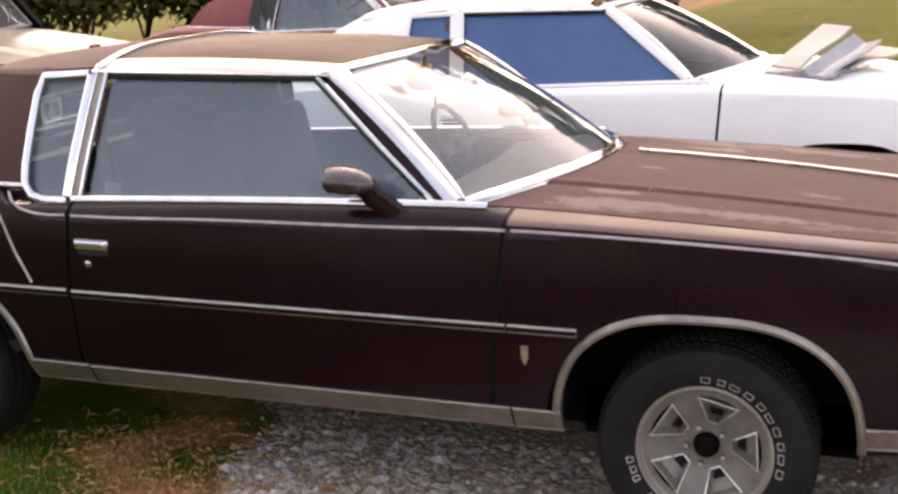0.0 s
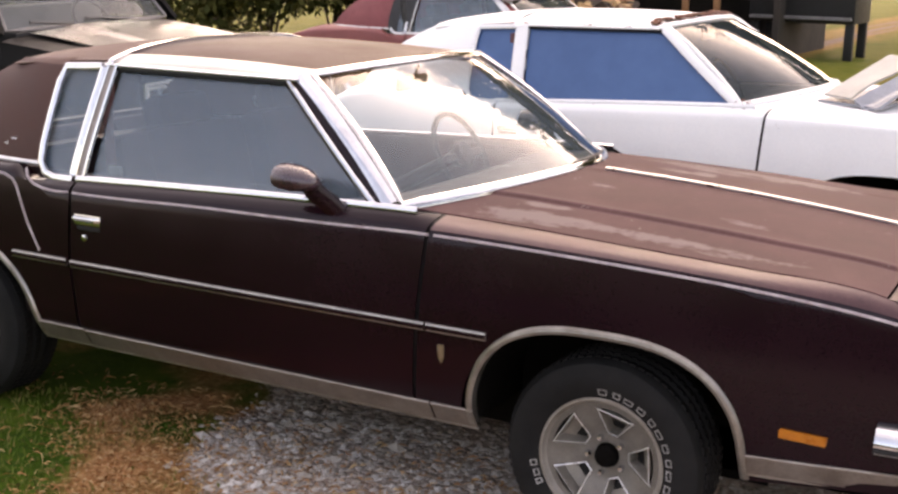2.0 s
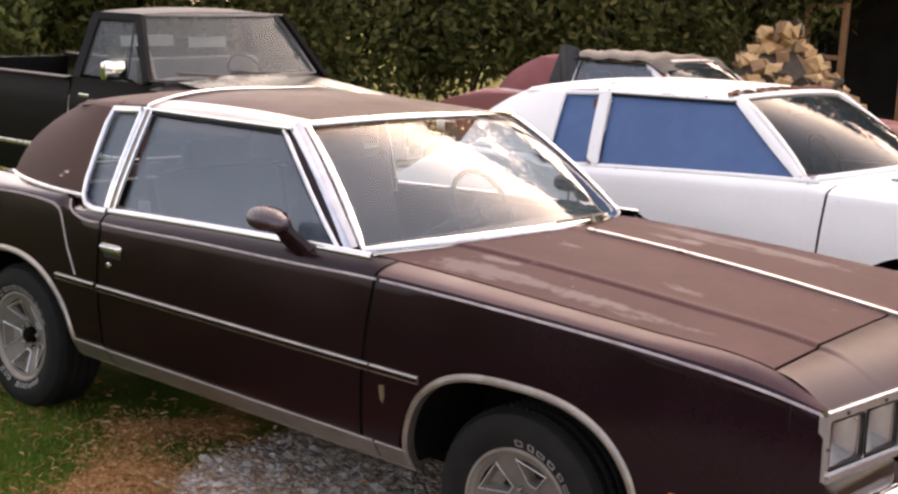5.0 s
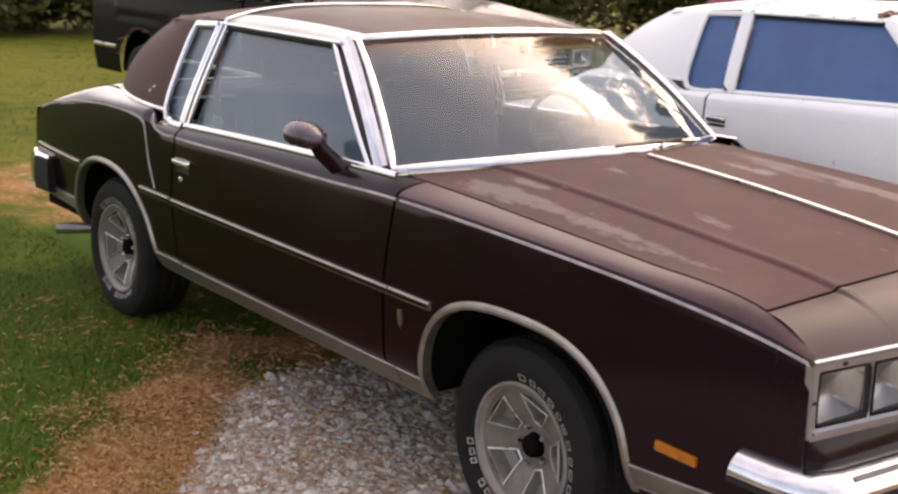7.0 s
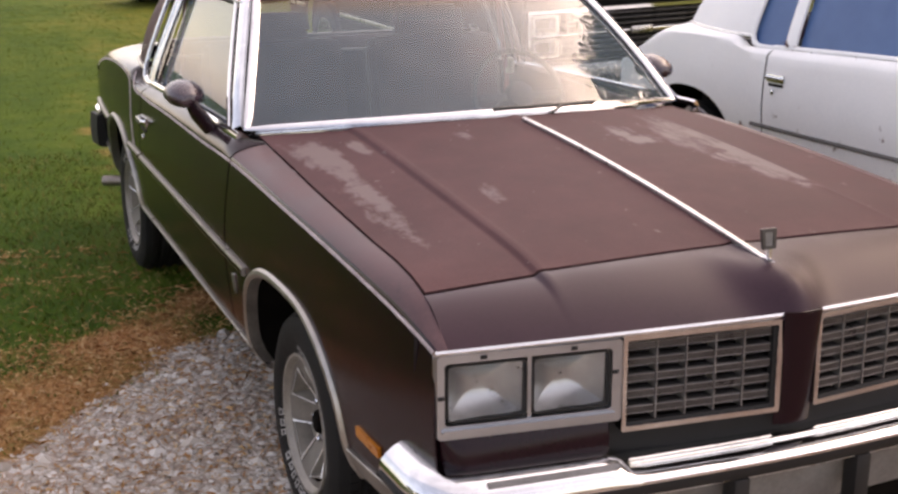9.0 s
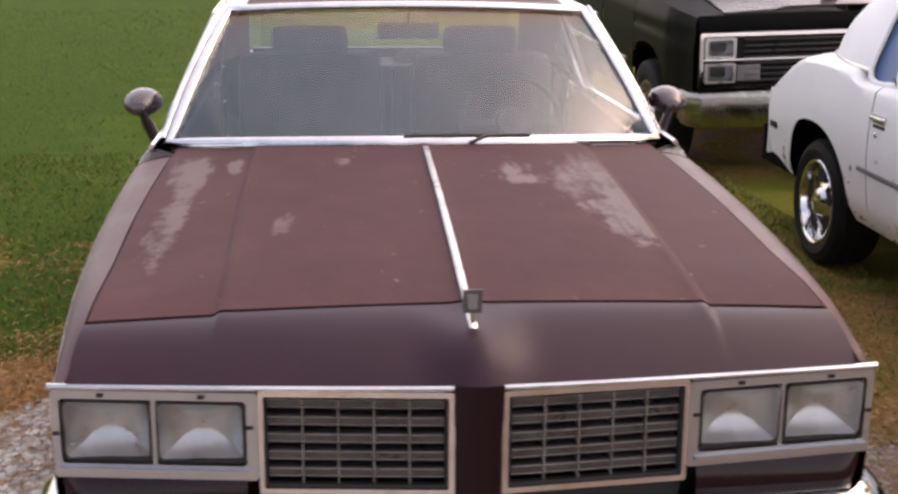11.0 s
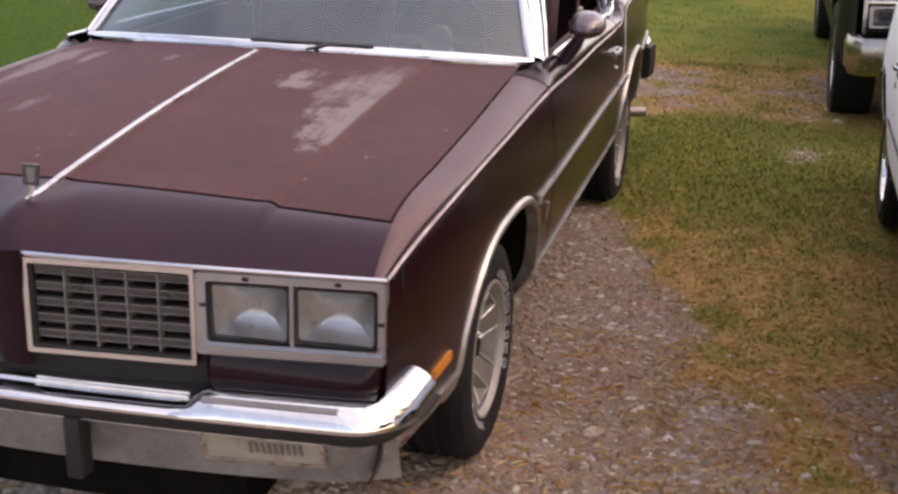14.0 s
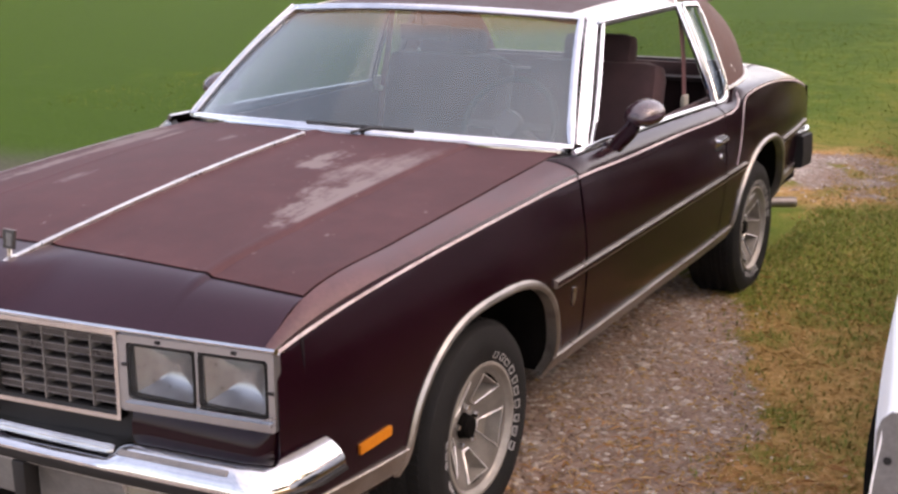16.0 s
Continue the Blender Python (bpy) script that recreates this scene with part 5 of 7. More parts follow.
        for q in range(5):
            c = 2 * math.pi * (8 + 18 * q) / n
            outl = [(disc_r[j], c - 2 * math.pi * half[j] / n) for j in range(2, 7)] + [(disc_r[j], c + 2 * math.pi * half[j] / n) for j in range(6, 1, -1)]
            lipw = [(r * (1.04 if r < 0.10 else 0.972 if r > 0.16 else 1.0), c + (t - c) * 0.93) for r, t in outl]
            deep = [(r * (1.12 if r < 0.10 else 0.94 if r > 0.16 else 1.0), c + (t - c) * 0.76) for r, t in outl]
            P = lambda r, t, h: (r * math.cos(t), disc_h(r) + h, r * math.sin(t))
            o8 = len(outl)
            vv = [P(r, t, 0.004) for r, t in outl] + [P(r, t, 0.006) for r, t in lipw]
            sub("window_edge", (vv, [(i, (i + 1) % o8, o8 + (i + 1) % o8, o8 + i) for i in range(o8)]), "rimbright", thick=0.002)
            vv = [P(r, t, 0.004) for r, t in lipw] + [P(r, t, -0.042) for r, t in deep]
            sub("window_wall", (vv, [(i, (i + 1) % o8, o8 + (i + 1) % o8, o8 + i) for i in range(o8)]), "rim")
            vv = [P(r, t, -0.042) for r, t in deep]
            sub("window_floor", (vv, [tuple(range(o8))]), "rim")
            slot = [(0.090, c - 0.17), (0.118, c - 0.20), (0.118, c + 0.20), (0.090, c + 0.17)]
            sub("vent_slot", ([P(r, t, -0.038) for r, t in slot], [(0, 1, 2, 3)]), "gap")
        sub("hub_cap", lathe([(0.0001, 0.082), (0.026, 0.081), (0.034, 0.074), (0.036, 0.045)], 24), "under", "dark open hub centre")
        for q in range(5):
            t = 2 * math.pi * (q + 0.5 + 8 / 18) / 5
            sub("lug_nut", moved(lathe([(0.0001, 0.022), (0.007, 0.021), (0.0105, 0.014), (0.0105, 0.0)], 6), Matrix.Translation((0.060 * math.cos(t), 0.051, 0.060 * math.sin(t)))), "chrome")
    else:
        sub("rim", lathe([(0.196, W * 0.80), (0.208, W * 0.95), (0.204, W * 0.99), (0.192, W * 0.95), (0.180, W * 0.60), (0.150, W * 0.52), (0.120, W * 0.60), (0.075, W * 0.72), (0.060, W * 0.9), (0.03, W * 0.98), (0.0001, W * 1.0)], 48), style.get("rim_mat", "chrome"), "bright steel wheel")
        for q in range(5):
            t = 2 * math.pi * q / 5
            P = lambda r, a: (r * math.cos(t + a), lerp(W * 0.60, W * 0.72, (0.12 - r) / 0.045 if r < 0.12 else 0) + 0.012 if r < 0.12 else W * 0.58 + 0.010, r * math.sin(t + a))
            sub("vent_slot", ([P(0.100, -0.34), P(0.135, -0.42), P(0.170, -0.36), P(0.170, 0.36), P(0.135, 0.42), P(0.100, 0.34)], [(0, 1, 2, 3, 4, 5)]), "gap", thick=0.004)
    back = lathe([(0.0001, -0.04), (0.19, -0.04), (0.19, -0.07), (0.0001, -0.07)], 32)
    sub("brake_drum", back, "under")
    WHEEL_MESH[key] = made
    return w


WHEEL_MESH = {}
M["satin"] = plain("satin_silver_bezel", (0.33, 0.345, 0.37), (0.39, 0.405, 0.43), 0.27, 0.9, 3, 30, 0.29)
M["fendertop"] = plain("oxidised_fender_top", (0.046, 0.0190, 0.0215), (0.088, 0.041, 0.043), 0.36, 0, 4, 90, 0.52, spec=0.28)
M["valance"] = plain("scuffed_grey_valance", (0.11, 0.106, 0.10), (0.21, 0.205, 0.195), 0.5, 0.2, 9, 90, 0.7)
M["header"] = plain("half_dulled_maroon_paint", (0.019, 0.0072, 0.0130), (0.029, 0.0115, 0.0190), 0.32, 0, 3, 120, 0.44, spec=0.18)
M["grille"] = plain("grille_plastic", (0.034, 0.031, 0.031), (0.062, 0.057, 0.056), 0.25, 0.4, 12, 150, 0.4)
M["grillelip"] = plain("worn_grille_edge", (0.16, 0.152, 0.148), (0.27, 0.26, 0.25), 0.3, 0.6, 20, 150, 0.5)
M["mirrorcap"] = plain("mirror_cap_paint", (0.024, 0.008, 0.013), (0.036, 0.013, 0.020), 0.18, 0, 8, 90, 0.34, spec=0.9)

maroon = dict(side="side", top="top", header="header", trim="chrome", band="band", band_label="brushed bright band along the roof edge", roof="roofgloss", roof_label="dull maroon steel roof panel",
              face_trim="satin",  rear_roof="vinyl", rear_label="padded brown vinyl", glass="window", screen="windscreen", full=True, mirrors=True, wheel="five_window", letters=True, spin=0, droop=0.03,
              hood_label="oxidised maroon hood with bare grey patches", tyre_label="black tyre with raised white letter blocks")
car = coupe("maroon_coupe", 0, 0, 0, "faded maroon two-door coupe with brown vinyl rear roof on gravel", "parked old cars", maroon)
# exhaust stubs under the quarters
for s in (-1, 1):
    part("exhaust_tip", sided(tube([(-3.15, 0.60, 0.30), (-3.27, 0.76, 0.295), (-3.36, 0.90, 0.29)], 0.028, 12), s), "rocker", car, "short dull metal exhaust tip")
def shortened(geo):
    """The tail drawn in and let down behind the rear wheels, the nose narrowed and lowered."""
    def put(p):
        k = max(0.0, -2.95 - p[0])
        n = step(0.12, 0.70, p[0])
        return (p[0] + 0.26 * k, p[1] * (1 - 0.06 * n), p[2] - 0.07 * n * step(0.5, 0.9, p[2]) - 0.075 * step(0.0, 0.75, k) * step(0.45, 0.85, p[2]))
    return [put(p) for p in geo[0]], geo[1]


white = dict(side="whitelow", top="white", header="white", trim="white", band="white", roof="white", rear_roof="white", glass="film", glass_label="window covered with blue film",
             screen="dirtyscreen", screen_label="dusty cracked windscreen", landau=False, arch_trim=False, mould=False, sill=False, stripes=False, right_shut=True, left_shut=True,
             wheel="bright_steel", spin=20, rim_mat="chrome", tyre=0.305, wheel_z=0.315, bumper="dull", cut_nose=True, nose_x=0.70, hood_x=0.69, cloth="grey", dash="black", door_glass=(-1.94, -1.975, -1.19), glass_foot=-0.72, posts=((0.040, 0.075, "white"),), quarter_front=-2.03, quarter_shift=0.0, squeeze=shortened, rear_bumper=False)
# dark teal film paints the treeline's reflection into the dusty glass
M["dirtyscreen"] = glass("dusty_windscreen", (0.42, 0.48, 0.49), 0.45, (0.045, 0.060, 0.066), 0.0, 1.13, 0.03)
WHITE_AT = (0.283, 2.943, 0.092)
white_car = coupe("white_coupe", *WHITE_AT, "chalky white rusting coupe with blue filmed windows", "parked old cars", white, 0.2, -1.1)
part("radiator_support", join(box(0.55, 0, 0.60, 0.06, 1.56, 0.50), box(0.60, 0, 0.82, 0.08, 1.50, 0.04)), "under", white_car)
for s in (-1, 1):
    pocket = part("lamp_pocket", sided(ring(round_rect(0.44, 0.822, 0.50, 0.868, 0.045, 3), round_rect(0.50, 0.775, 0.60, 0.815, 0.008, 3), lambda a, b, h: (0.690 + h, a, b), 0.012), s), "grey", white_car, "bare grey lamp pocket with an open hole")
    part("bolt_hole", sided(slab(round_rect(0.793, 0.807, 0.768, 0.782, 0.006, 3), lambda a, b, h: (0.700 + h, a, b), 0.004), s), "gap", pocket)
    part("pocket_back", sided(slab(round_rect(0.47, 0.80, 0.56, 0.84, 0.01, 1), lambda a, b, h: (0.64 + h, a, b), 0.01), s), "gap", pocket)
    part("pocket_rail", sided(box(0.688, 0.74, 0.66, 0.02, 0.035, 0.12, 0.004), s), "grey", pocket)
# rust flaking along the roof's front edge and by the pillars
rng = random.Random(5)


def crust(pts, r, seed):
    """A rough crust of rust along pts."""
    q = random.Random(seed)
    v, f = [], []
    for p in pts:
        for k in range(2):
            c = Vector(p) + Vector((q.uniform(-1, 1), q.uniform(-1, 1), q.uniform(-0.2, 0.3))) * r
            o = len(v)
            s = r * q.uniform(0.5, 1.3)
            a0 = q.uniform(0, 6)
            v += [tuple(c + Vector((s * math.cos(a0 + i * 1.05) * q.uniform(0.6, 1.2), s * math.sin(a0 + i * 1.05) * q.uniform(0.6, 1.2), q.uniform(-0.1, 0.2) * s))) for i in range(6)]
            v.append(tuple(c + Vector((0, 0, 0.45 * s))))
            f += [(o + i, o + (i + 1) % 6, o + 6) for i in range(6)] + [tuple(o + i for i in reversed(range(6)))]
    return v, f


part("roof_rust", crust([(screen_high(u).x - 0.03 - 0.05 * rng.random(), u, roof_z(-1.22, u) + 0.008) for u in [lerp(-0.62, 0.45, i / 70) for i in range(71)]], 0.026, 3), "rust", white_car, "flaking brown rust along the windscreen header", kind="stuff")
part("rail_rust", crust([(lerp(-2.1, -1.3, rng.random() ** 2), -0.668, 1.392) for i in range(12)], 0.012, 4), "rust", white_car, kind="stuff")
for a, b in ((-1.99, 0.985), (-0.72, 1.03)):
    part("pillar_rust", crust([(a + rng.uniform(-0.04, 0.05), -glass_y(b) - 0.004, b + rng.uniform(-0.01, 0.02)) for i in range(10)], 0.012, 7), "rust", white_car, kind="stuff")
arch = [(-2.306 + 0.02 * math.sin(i * 2.1), 0.36 + 0.022 * i) for i in range(9)] + [(-2.30 + 0.03 * i, 0.375 + 0.01 * math.sin(i * 1.7)) for i in range(8)]
part("arch_rust", crust([(a + rng.uniform(-0.015, 0.03), -side_y(a, b) - 0.002, b + rng.uniform(-0.02, 0.02)) for a, b in arch], 0.010, 9), "rust", white_car, "brown rust flaking at the wheel arch", kind="stuff")
part("belt_rust", crust([(lerp(-1.95, -0.55, i / 26) + rng.uniform(-0.04, 0.04), -0.853, BELT_Z(lerp(-1.95, -0.64, i / 26)) - 0.004) for i in range(27) if rng.random() < 0.6], 0.008, 13), "rust", white_car, "brown rust bleeding along the window belt", kind="stuff")
part("side_marker", flip(slab(round_rect(-3.40, -3.30, 0.585, 0.615, 0.004, 1), lambda q, w, h: (q, side_y(q, w) + h - 0.004, w), 0.010)), "black", white_car, "dark side marker lamp")
part("door_seam_moulding", flip(sweep([on_side(lerp(-2.17, -0.6, i / 20), 0.60) for i in range(21)], strip(0.006, 0.02), (0, 1, 0))), "grey", white_car)


# ---- the faded red coupe under black sheeting ----
red = dict(side="red", top="red", header="red", trim="dull", band="sheet", roof="sheet", roof_label="roof under black plastic sheeting", rear_roof="redvinyl", rear_label="faded red vinyl rear roof",
           glass="window", screen="dirtyscreen", arch_trim=False, mould=False, sill=False, stripes=False, left_shut=True, wheel="bright_steel", spin=10, cloth="grey", dash="black")
RED_AT = (-3.05, 7.6, 0.06)
coupe("red_coupe", *RED_AT, "faded red coupe with black plastic sheeting taped over the roof", "parked old cars", red, 0)
cover = grid(lambda q, w: (lerp(-2.16, -1.02, q), 0.735 * w, (roof_z(lerp(-2.16, -1.25, q), 0.66 * min(1, abs(w))) + 0.02 + 0.012 * math.sin(q * 23 + w * 9) - 0.05 * max(0, abs(w) - 0.9) * 10 * 0.35 - 0.10 * step(0.82, 1.0, q))), [i / 22 for i in range(23)], [lerp(-1, 1, i / 22) for i in range(23)])
sheet = part("plastic_sheeting", moved(cover, Matrix.Translation(RED_AT)), "sheet", None, thick=0.006)
tagged(sheet, "crumpled black plastic sheeting draped over a car roof", "tarpaulin")
flap = grid(lambda q, w: (-2.33 + 0.26 * q + 0.05 * w, -0.72 - 0.10 * (1 - w) - 0.03 * math.sin(q * 8 + w * 5), lerp(0.96, 1.50, w) + 0.02 * math.sin(q * 5)), [i / 8 for i in range(9)], [i / 10 for i in range(11)])
fl = part("plastic_flap", moved(flap, Matrix.Translation(RED_AT)), "sheet", None, thick=0.008)
tagged(fl, "folded black plastic flap hanging over a car pillar", "tarpaulin")


# ---- loose sheets on the white car's hood ----
M["panel_a"] = plain("pale_grey_plastic_sheet", (0.27, 0.27, 0.245), (0.36, 0.36, 0.33), 0.5, 0, 5, 80, 0.7)
M["panel_b"] = plain("blue_grey_plastic_sheet", (0.17, 0.185, 0.21), (0.28, 0.295, 0.32), 0.3, 0, 5, 80, 0.4)


def loose_sheet(m, sx, sy, mat, label, crease=0.0):
    g = grid(lambda u, v: (sx * u, sy * v, crease * abs(u - 0.45) - 0.5 * crease + 0.012 * math.sin(6 * v) * u), [i / 10 for i in range(11)], [i / 8 for i in range(9)])
    ob = part("loose_sheet", g, mat, None, label, thick=0.012)
    tagged(ob, category="panel", group="sheets on the hood")
    ob.matrix_world = m
    return ob




def laid(corner, along, across):
    """A sheet's frame: its corner, the way its length runs, and roughly the way its width runs."""
    y = Vector(along).normalized()
    z = Vector(across).cross(y).normalized()
    x = y.cross(z)
    m = Matrix((x, y, z)).transposed().to_4x4()
    m.translation = Vector(corner)
    return m


loose_sheet(laid((-0.13, 2.40, 1.115), (0.30, 0.85, 0.05), (1, -0.3, -0.02)), 0.36, 0.52, "panel_b", "flat grey plastic sheet lying on a white hood")
loose_sheet(laid((-0.10, 2.40, 1.150), (0.27, 0.5, 0.22), (0.95, -0.5, -0.04)), 0.17, 0.52, "panel_a", "tilted pale grey plastic panel on a white hood")
loose_sheet(laid((0.06, 2.32, 1.145), (0.29, 0.5, 0.20), (0.95, -0.45, -0.20)), 0.17, 0.48, "panel_b", "shiny blue-grey folded plastic panel on a white hood", 0.09)
loose_sheet(laid((0.16, 2.60, 1.140), (0.45, 0.4, 0.14), (0.9, -0.6, 0.05)), 0.20, 0.36, "panel_a", "pale grey panel end resting on a white hood")


# ---- the black pickup ----
def pickup(x, y, z):
    t = thing("pickup_truck", x, y, z, "black square-bodied pickup truck with rusted wheel arch", "truck", "parked old cars")
    t.matrix_world = pose(x, y, z, 1.6, 0, 1.5)
    HW, AX = 0.985, -2.95
    arch = lambda a, hub: 0.40 + 0.44 * (max(0.0, 1 - abs((a - hub) / 0.47) ** 2.6)) ** (1 / 2.6) if abs(a - hub) < 0.47 else 0.0

    def side(z_, x_):
        return HW - 0.05 * step(0.95, 1.25, z_) - 0.03 * step(0.62, 0.36, z_) - 0.012 * math.exp(-((z_ - 0.96) / 0.03) ** 2) - 0.085 * step(0.42, 0.85, x_)

    def body(x0, x1, ztop, hub=None, low=0.42):
        xs = sorted({round(lerp(x0, x1, i / 20), 4) for i in range(21)} | ({round(hub - 0.47 * math.cos(math.pi * i / 28), 4) for i in range(29)} if hub is not None else set()))
        xs = [q for q in xs if x0 <= q <= x1]
        return grid(lambda q, w: (q, side(lerp(max(low, arch(q, hub) if hub is not None else 0), ztop(q), w), q), lerp(max(low, arch(q, hub) if hub is not None else 0), ztop(q), w)), xs, [i / 14 for i in range(15)])
    ft = curve([-0.35, 0.3, 0.80], [1.20, 1.14, 1.075])
    for s in (-1, 1):
        fender = part("front_fender", sided(body(-0.33, 0.80, ft, 0.0), s), "truck", t, thick=0.006)
        part("cab_side", sided(body(-1.25, -0.34, lambda q: 1.235), s), "truck", t, thick=0.006)
        part("bed_side", sided(body(-3.92, -1.28, lambda q: 1.205, AX), s), "truck", t, "black bed side, rusted at the wheel arch", thick=0.006)
        part("bed_rail", sided(sweep([(-3.92, HW - 0.07, 1.21), (-1.29, HW - 0.07, 1.21)], strip(0.02, 0.10), (0, 0, 1)), s), "truck", t)
        part("fender_top", sided(grid(lambda q, w: (q, lerp(side(ft(q), q), 0.70, w), ft(q) + 0.045 * w - 0.02 * w * w), [lerp(-0.33, 0.80, i / 12) for i in range(13)], [0, 0.3, 0.6, 1]), s), "truck", t, thick=0.006)
        for hub in (0.0, AX):
            lin = grid(lambda i, w: (hub - 0.47 * math.cos(math.pi * i / 24), lerp(HW - 0.05, 0.5, w), max(arch(hub - 0.4699 * math.cos(math.pi * i / 24), hub), 0.42) + 0.01), range(25), [0, 1])
            part("wheel_housing", sided(lin, s), "under", t)
            part("arch_rust", sided(crust([(hub + 0.47 * math.cos(a), HW - 0.012, 0.40 + 0.46 * math.sin(a) ** 0.8) for a in [lerp(0.35, 2.8, i / 26) for i in range(27)]], 0.03 if hub < -1 else 0.014, 11), s), "rust", t, "ragged brown rust round the wheel arch", kind="stuff")
            w = new("wheel")
            w.parent = t
            w.matrix_local = pose(hub, s * 0.855, 0.358, 0, 0, 0 if s > 0 else 180)
            prof = [(0.21, -0.11), (0.25, -0.125), (0.32, -0.13), (0.350, -0.115), (0.360, -0.09), (0.360, 0.09), (0.350, 0.115), (0.32, 0.13), (0.25, 0.125), (0.21, 0.11)]
            part("tyre", lathe(prof, 44), "rubber", w)
            part("rim", lathe([(0.21, 0.10), (0.222, 0.115), (0.205, 0.112), (0.18, 0.05), (0.13, 0.03), (0.09, 0.05), (0.065, 0.10), (0.03, 0.115), (0.0001, 0.116)], 32), "dull", w, "bright steel wheel")
            for q in range(6):
                a = math.pi * q / 3
                part("vent_slot", ([((r) * math.cos(a + d), 0.058, r * math.sin(a + d)) for r, d in ((0.125, -0.2), (0.165, -0.18), (0.165, 0.18), (0.125, 0.2))], [(0, 1, 2, 3)]), "gap", w)
        # doors and glass
        win = [(-1.14, 1.255), (-0.50, 1.255), (-0.66, 1.66), (-1.12, 1.66)]
        gy = lambda zz: 0.925 - 0.20 * (zz - 1.24) / 0.52
        g = part("side_window", sided(([(a, gy(b), b) for a, b in win], [(0, 1, 2, 3)]), s), "truckglass", t, out=(0, s, 0))
        g.visible_shadow = False
        for a, b, wd in (((-1.20, 1.235), (-1.17, 1.72), 0.10), ((-0.36, 1.235), (-0.66, 1.70), 0.07), ((-1.18, 1.70), (-0.66, 1.70), 0.06)):
            pts = [(lerp(a[0], b[0], i / 6), gy(lerp(a[1], b[1], i / 6)) + 0.004, lerp(a[1], b[1], i / 6)) for i in range(7)]
            part("cab_pillar", sided(sweep(pts, [(-0.03, -wd / 2), (0.012, -wd / 2), (0.012, wd / 2), (-0.03, wd / 2)], (0, 1, 0.3)), s), "truck", t)
        part("vent_post", sided(tube([(-0.60, gy(1.26), 1.255), (-0.70, gy(1.66), 1.66)], 0.008), s), "black", t)
        part("door_handle", sided(box(-1.08, HW - 0.035, 1.10, 0.13, 0.03, 0.03, 0.008), s), "chrome", t)
        part("side_moulding", sided(sweep([(-3.9, HW, 0.66), (-3.45, HW, 0.66)], strip(0.01, 0.035), (0, 1, 0)), s), "dull", t)
        part("side_moulding", sided(sweep([(-2.45, HW, 0.66), (-0.5, HW, 0.66)], strip(0.01, 0.035), (0, 1, 0)), s), "dull", t)
        if s > 0:
            continue
        m = part("door_mirror", sided(box(-0.52, 1.10, 1.33, 0.07, 0.20, 0.14, 0.03), s), "chrome", t, "chrome door mirror")
        part("mirror_arm", sided(tube([(-0.50, 0.93, 1.24), (-0.50, 1.06, 1.28)], 0.010), s), "chrome", m)
    part("hood", grid(lambda q, w: (lerp(-0.28, 0.80, q), 0.715 * w, lerp(1.245, 1.105, q**1.3) + 0.02 * (1 - w * w) + 0.014 * step(0.55, 0.45, abs(w))), [i / 14 for i in range(15)], [lerp(-1, 1, i / 30) for i in range(31)]), "truckhood", t, "black truck hood, paint worn thin", thick=0.008)
    part("hood_ornament", join(box(0.70, 0, 1.14, 0.05, 0.03, 0.03, 0.006), box(0.69, 0, 1.18, 0.03, 0.10, 0.05, 0.01)), "rust", t)
    ws0, ws1 = lambda u: (-0.30 - 0.08 * u * u, 0.84 * u, 1.255), lambda u: (-0.66 - 0.06 * u * u, 0.72 * u, 1.715)
    g = part("windscreen", grid(lambda u, w: tuple(Vector(ws0(u)).lerp(Vector(ws1(u)), w)), [lerp(-1, 1, i / 12) for i in range(13)], [0, 0.5, 1]), "truckglass", t, out=(1, 0, 1))
    g.visible_shadow = False
    lp = [ws0(lerp(-1, 1, i / 12)) for i in range(13)] + [ws1(lerp(1, -1, i / 12)) for i in range(13)]
    part("windscreen_moulding", sweep([Vector(p) + Vector((0.006, 0, 0.006)) for p in lp], strip(0.008, 0.03), (0.8, 0, 0.6), True), "grey", t)
    for y0 in (-0.25, 0.3):
        part("wiper", tube([(-0.285, y0, 1.275), (-0.32, y0 - 0.42, 1.31)], 0.008), "wipe", t)
    part("cab_roof", grid(lambda q, w: (lerp(-1.22, -0.66, q) - 0.05 * w * w * q, 0.755 * w, 1.72 + 0.05 * (1 - abs(w) ** 3) * math.sin(math.pi * (0.25 + 0.6 * q))), [i / 8 for i in range(9)], [lerp(-1, 1, i / 14) for i in range(15)]), "truck", t, thick=0.01)
    part("cab_back", grid(lambda u, w: (-1.23, lerp(0.92, 0.76, w) * u, lerp(1.20, 1.30, w)), [-1, 1], [0, 1]), "truck", t, thick=0.01)
    g = part("back_window", grid(lambda u, w: (-1.22, 0.62 * u, lerp(1.30, 1.66, w)), [-1, 1], [0, 1]), "truckglass", t, out=(-1, 0, 0))
    g.visible_shadow = False
    # two white boxes added to imitate brightness seen through the back window
    part("rear_window_bar", box(-1.17, -0.27, 1.50, 0.02, 0.52, 0.085, 0.006), "white", t, "pale bar behind the seat")
    part("rear_window_bar", box(-1.17, 0.36, 1.48, 0.02, 0.40, 0.085, 0.006), "white", t, "pale bar behind the seat")
    part("seat", join(box(-1.02, 0, 1.10, 0.16, 1.5, 0.55, 0.05), box(-0.80, 0, 0.86, 0.5, 1.5, 0.16, 0.05)), "grey", t)
    part("dashboard", box(-0.44, 0, 1.19, 0.24, 1.6, 0.12, 0.03), "black", t)
    sw = pose(-0.70, 0.38, 1.24, 0, 55, 0)
